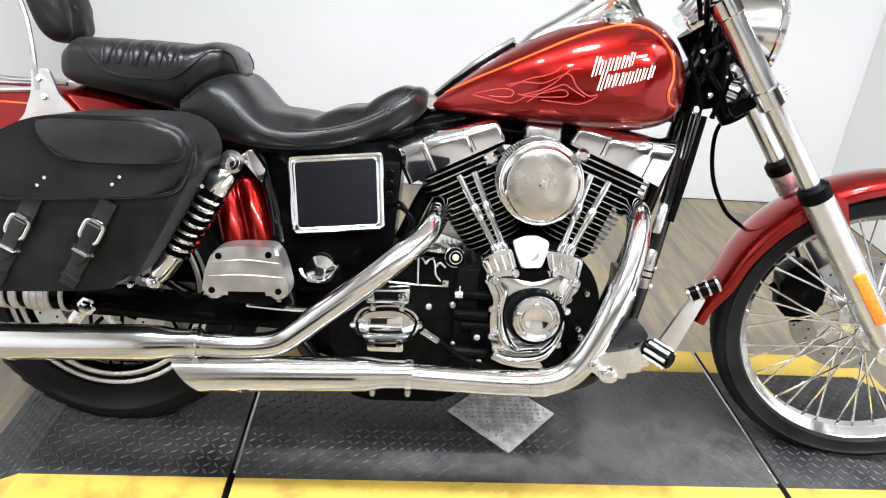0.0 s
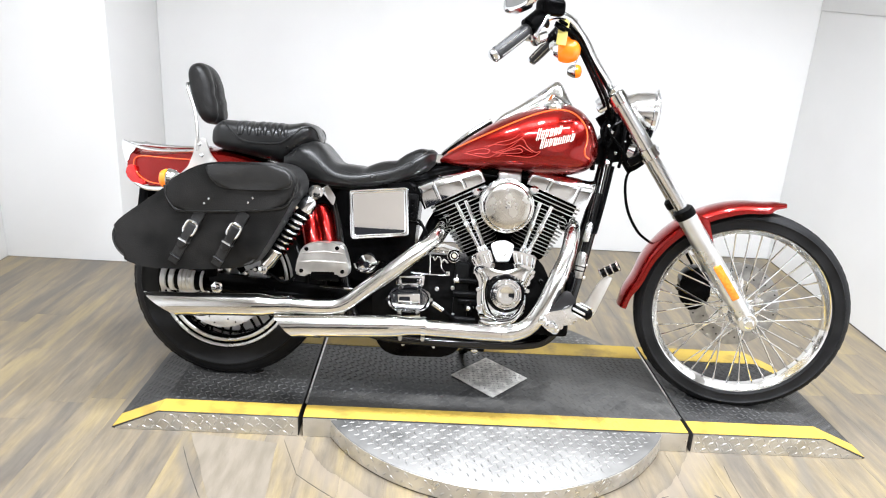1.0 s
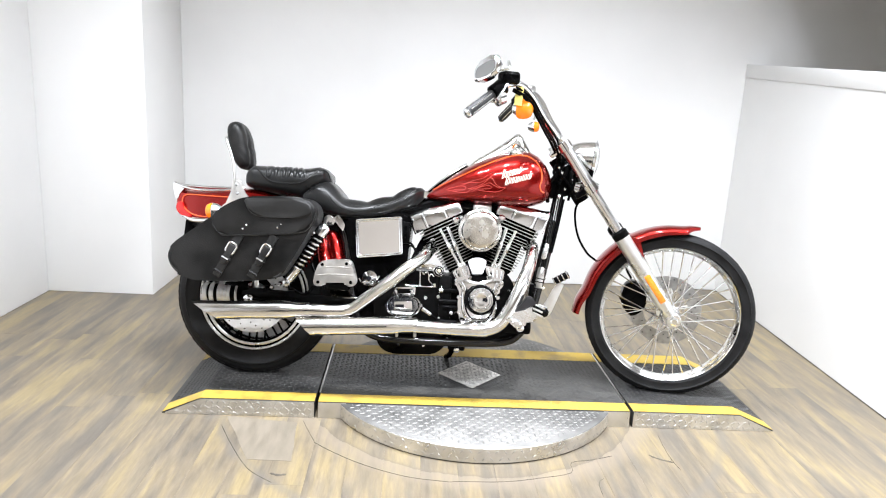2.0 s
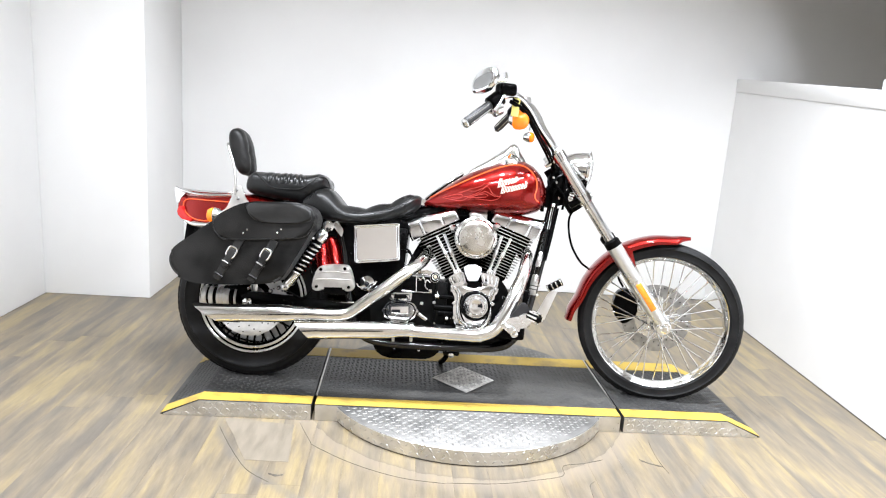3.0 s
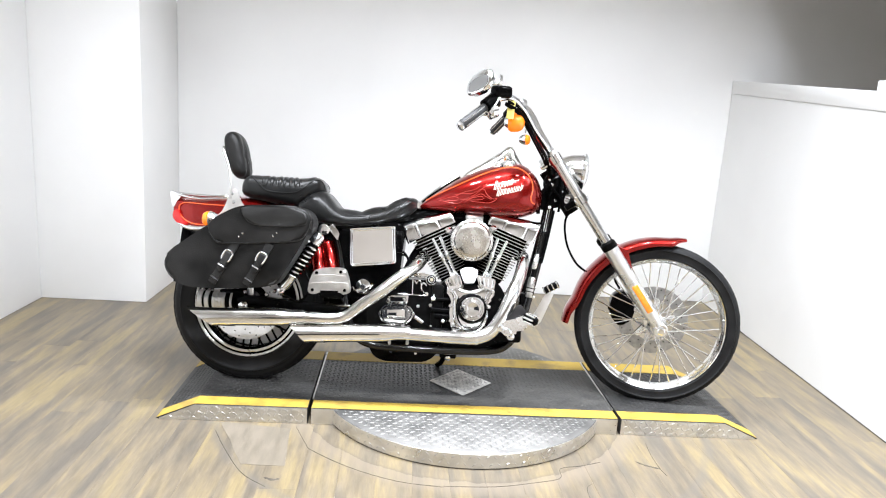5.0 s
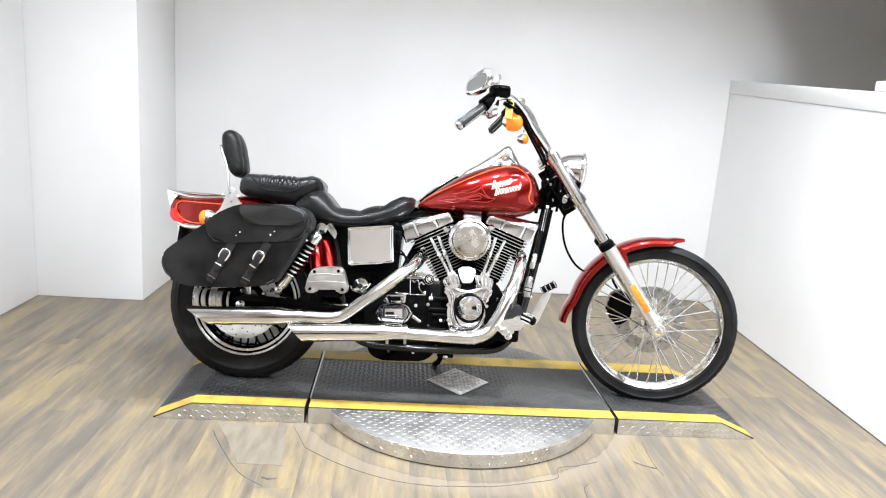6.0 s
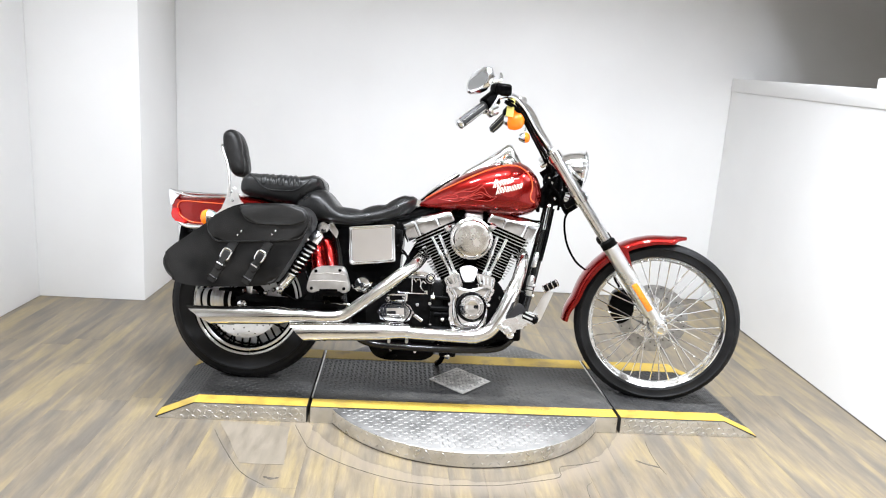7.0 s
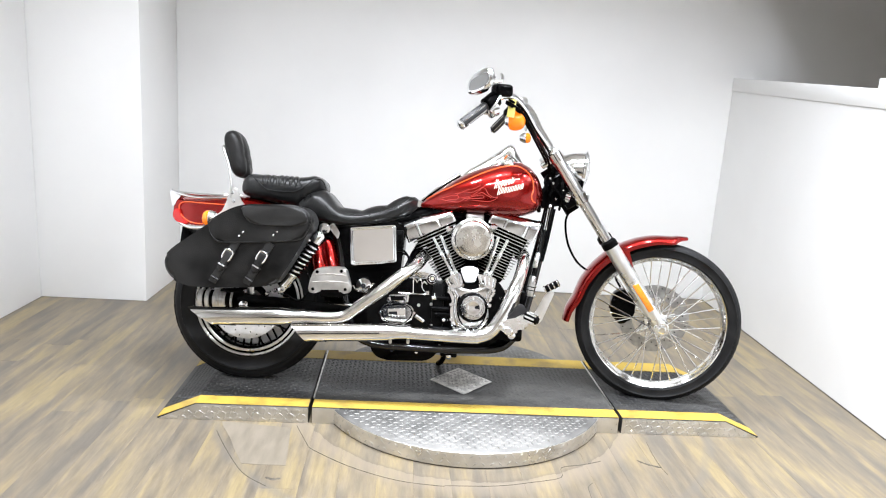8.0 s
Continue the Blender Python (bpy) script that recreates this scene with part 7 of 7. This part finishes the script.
for s in (-1, 1):
    a, b = Vector((0.982, s * 0.398, 1.183)), Vector((0.908, s * 0.468, 1.112))
    part("grip", barred(tube([a, a + (b - a) * 0.05, b - (b - a) * 0.05, b], (0.0165, 0.0185, 0.0185, 0.0165), 20)), GRIP, bar, "black rubber grip with chrome bands")
    d = (b - a)
    u = d.orthogonal().normalized()
    w = d.normalized().cross(u)
    for k in range(6):
        an = 2 * math.pi * k / 6
        o = (u * math.cos(an) + w * math.sin(an)) * 0.0178
        part("grip_band", barred(tube([a + d * 0.1 + o, a + d * 0.92 + o], 0.0026, 6)), CHROME, bar, "chrome grip band")
    part("grip_end", barred(lathe([(0, 0.019), (0.006, 0.0195), (0.011, 0.014), (0.012, 0.001)], b, d, 20)), CHROME, bar, "chrome grip end")
    part("switch_housing", barred(tube([a - d * 0.46, a - d * 0.42, a - d * 0.02, a], (0.022, 0.030, 0.029, 0.02), 16)), BLACK, bar, "black switch housing")
    part("master_cylinder", barred(block(-0.036, 0.036, -0.028, 0.028, -0.022, 0.024, 0.014, 4, Matrix.Translation(a - d * 0.60 + Vector((0.008, s * 0.006, 0.016))) @ Matrix.Rotation(radians(-s * 40), 4, "Z"))), BLACK if s < 0 else SATIN, bar, "black lever housing" if s < 0 else "satin lever housing")
    part("switch_button", barred(block(-0.014, 0.014, -0.01, 0.01, -0.016, 0.016, 0.005, 2, Matrix.Translation(a - d * 0.2 + Vector((-0.01, 0, -0.03))))), CHROME, bar, "chrome switch cover")
    part("throttle_clamp", barred(lathe([(-0.014, 0.029), (0.012, 0.029), (0.018, 0.018)], a - d * 0.25 + Vector((0.004, 0, -0.030)), (-0.6, s * 0.6, -0.3), 16)), CHROME, bar, "chrome housing")
    part("lever", barred(tube(curve([a - d * 0.60 + Vector((0.035, 0, 0.02)), a - d * 0.2 + Vector((0.038, 0, 0.03)), a + d * 0.02 + Vector((0.040, 0, 0.016)), a + d * 0.3 + Vector((0.044, 0, 0.0))], 5), (0.007, 0.0065, 0.0055, 0.005, 0.007), 10, flat=0.7)), CHROME, bar, "chrome hand lever")
    st = a - d * 0.66 + Vector((0.0, 0, 0.042))
    sig_at = Vector((1.080, s * 0.275, 1.138 if s < 0 else 1.076))
    turn = turn_signal(sig_at, (1, 0, 0.05), barred, 1.04 if s < 0 else 0.72, s < 0)
    part("stalk", barred(tube([sig_at + Vector((0.0, 0, 0.03)), Vector((1.10, s * 0.285, 1.205))], 0.008, 10)), CHROME, turn)
    part("riser", barred(tube([fork_point(0.44, -0.005, s * 0.045), Vector((1.212, s * 0.045, 1.01)), Vector((1.216, s * 0.045, 1.040))], (0.020, 0.019, 0.021), 16)), CHROME, bar, "chrome handlebar riser")
    if s < 0:
        # mirror with its curved stem
        mc = Vector((0.958, -0.43, 1.268))
        part("mirror_stem", barred(tube(curve([st, st + Vector((-0.002, -0.01, 0.03)), Vector((1.035, -0.405, 1.272)), mc + Vector((0.01, 0.02, -0.002))], 6), 0.005, 10)), CHROME, bar, "chrome mirror stem")
        mo = smooth_outline([(-0.055, -0.026), (-0.045, 0.018), (0.0, 0.036), (0.045, 0.038), (0.052, 0.0), (0.03, -0.026), (-0.02, -0.034)], 4)
        face = Matrix.Translation(mc) @ Matrix.Rotation(radians(-30), 4, "Z") @ Matrix.Rotation(radians(-12), 4, "X") @ Matrix.Rotation(radians(-14), 4, "Y")
        shell = slab([(x * 1.04, z * 1.10) for x, z in mo], -0.002, 0.026, 0.012, 5)
        shell.transform(face)
        mir = part("mirror", barred(shell), CHROME, bar, "chrome teardrop mirror")
        glass = slab([(x * 0.80, z * 0.70 - 0.004) for x, z in mo], -0.0035, -0.0015)
        glass.transform(face)
        tagged(part("mirror_glass", barred(glass), DIMGLASS, bar), "mirror glass")
thing("hang_tag", "yellow paper tag hung from the motorcycle's handlebar", "tag", m=BIKE, bm=barred(block(-0.014, 0.014, -0.001, 0.001, -0.034, 0.034, 0.001, 1, Matrix.Translation((1.070, -0.325, 1.182)) @ Matrix.Rotation(radians(4), 4, "Y"))), mat=BULB)
for k in range(2):
    o = Vector((0.006 - 0.010 * k, -0.016 + 0.003 * k, -0.004 - 0.006 * k))
    part("bar_cable", barred(tube([p + o for p in curve([(1.055, -0.330, 1.215), (1.085, -0.295, 1.200), (1.115, -0.262, 1.172), (1.15, -0.208, 1.112), (1.19, -0.150, 1.055), (1.212, -0.09, 1.01), (1.22, -0.05, 0.95)], 6)], 0.0046, 8)), BLACK, bike, "black cable strapped along the handlebar")
for k, s in enumerate((-1, -1, 1, 1)):
    off = 0.012 * (k % 2)
    part("control_cable", barred(tube(curve([(1.05 + off, s * 0.345, 1.200), (1.10 + off, s * 0.295, 1.165), (1.160 + off, s * (0.215 + off), 1.065), (1.20 + off, s * (0.10 + off), 0.985), (1.225, s * 0.04, 0.91), (1.215 + off, s * 0.03, 0.82)], 6), 0.0052, 8)), BLACK, bike, "black control cable")
part("front_brake_line", steered(tube(curve([(1.33, 0.02, 0.80), (1.30, 0.03, 0.74), (1.315, 0.04, 0.64), (1.36, 0.05, 0.56), (1.41, 0.07, 0.52)], 6), 0.0048, 8)), BLACK, bike, "black brake line")
part("brake_junction", steered(block(1.30, 1.35, -0.02, 0.03, 0.795, 0.83, 0.006)), CHROME, bike, "chrome brake line junction")
part("horn", steered(lathe([(0, 0.03), (0.02, 0.034), (0.026, 0.02)], (1.285, -0.02, 0.83), (1, 0, -0.3), 24)), CHROME, bike, "chrome junction cup")

# ---- floor planks ----
def planks():
    rnd = random.Random(4)
    w, gap = 0.125, 0.0002
    me = {}
    def mesh(length):
        key = round(length, 2)
        if key not in me:
            bm = block(-w / 2 + gap / 2, w / 2 - gap / 2, -key / 2 + gap / 2, key / 2 - gap / 2, -0.0035, 0, 0.00025, 1)
            me[key] = finish("plank", bm, WOOD, False)
        return me[key], key
    x = LEFT_X + w / 2
    while x < 1.95:
        y = 1.66 - rnd.random() * 0.9
        cuts = [1.66]
        while y > -4.0:
            cuts.append(y)
            y -= 1.22
        for a, b in zip(cuts, cuts[1:]):
            if a - b < 0.06:
                continue
            if x < JOG_X and a > JOG_Y and b > JOG_Y:
                continue
            m, k = mesh(a - b)
            ob = new("plank", m)
            ob.matrix_basis = pose(x, (a + b) / 2, 0)
            ob.parent = floor
        x += w
    edge = []
    corners = [(-0.944, -0.427), (-0.675, -0.460), (-0.652, -0.735), (-0.80, -0.73)]
    for (ax, ay), (bx, by) in zip(corners, corners[1:] + corners[:1]):
        for k in range(6):
            edge.append((ax + (bx - ax) * k / 6 + rnd.uniform(-0.0018, 0.0018), ay + (by - ay) * k / 6 + rnd.uniform(-0.0018, 0.0018)))
    skin = grain(material("pale_worn_patch", (0.2, 0.17, 0.135), 0.5, 0, 0, 0.35), (0.158, 0.136, 0.105), (0.205, 0.176, 0.138), 5, (7, 1.4, 1), bump=0.1, bump_scale=30, rough=(0.34, 0.5))
    part("repair_patch", rings(bmesh.new(), [[(x, y, z) for x, y in edge] for z in (0.0004, 0.0009)]), skin, floor, "pale worn repair patch in the floor", smooth=False)
    # lifted seams and torn edges in the covering beside the turntable
    seam = grain(material("dirty_floor_seam", (0.03, 0.027, 0.023), 0.7), (0.045, 0.039, 0.032), (0.105, 0.090, 0.070), 30)
    tears = [([(0.475, -0.641), (0.395, -0.672), (0.315, -0.695), (0.297, -0.762), (0.18, -0.80), (0.059, -0.827), (-0.112, -0.833)], 0.0016),
             ([(0.402, -0.792), (0.379, -0.82), (0.371, -0.90)], 0.0014), ([(0.614, -0.628), (0.640, -0.652), (0.688, -0.676)], 0.0055),
             ([(0.701, -0.483), (0.690, -0.58), (0.688, -0.668), (0.694, -0.722)], 0.0014), ([(-0.657, -0.441), (-0.60, -0.58), (-0.575, -0.62), (-0.436, -0.728), (-0.27, -0.809), (-0.113, -0.838)], 0.0013),
             ([(-0.945, -0.496), (-0.883, -0.62), (-0.786, -0.784), (-0.692, -0.865)], 0.0015), ([(-0.705, -0.81), (-0.678, -0.822), (-0.655, -0.815)], 0.006)]
    for line, wide in tears:
        fine = curve([(x, y, 0.0) for x, y in line], 4)
        loops = []
        for i, p in enumerate(fine):
            q = Vector(fine[min(i + 1, len(fine) - 1)]) - Vector(fine[max(i - 1, 0)])
            side = Vector((-q.y, q.x, 0)).normalized() * wide * (0.25 if i in (0, len(fine) - 1) else rnd.uniform(0.5, 1.1))
            p = Vector(p)
            loops.append([p - side + Vector((0, 0, 0.0002)), p + side + Vector((0, 0, 0.0002)), p + side * 0.7 + Vector((0, 0, 0.0011)), p - side * 0.7 + Vector((0, 0, 0.0011))])
        part("torn_seam", rings(bmesh.new(), loops), seam, floor, "dark lifted seam in the floor covering", smooth=False)


planks()
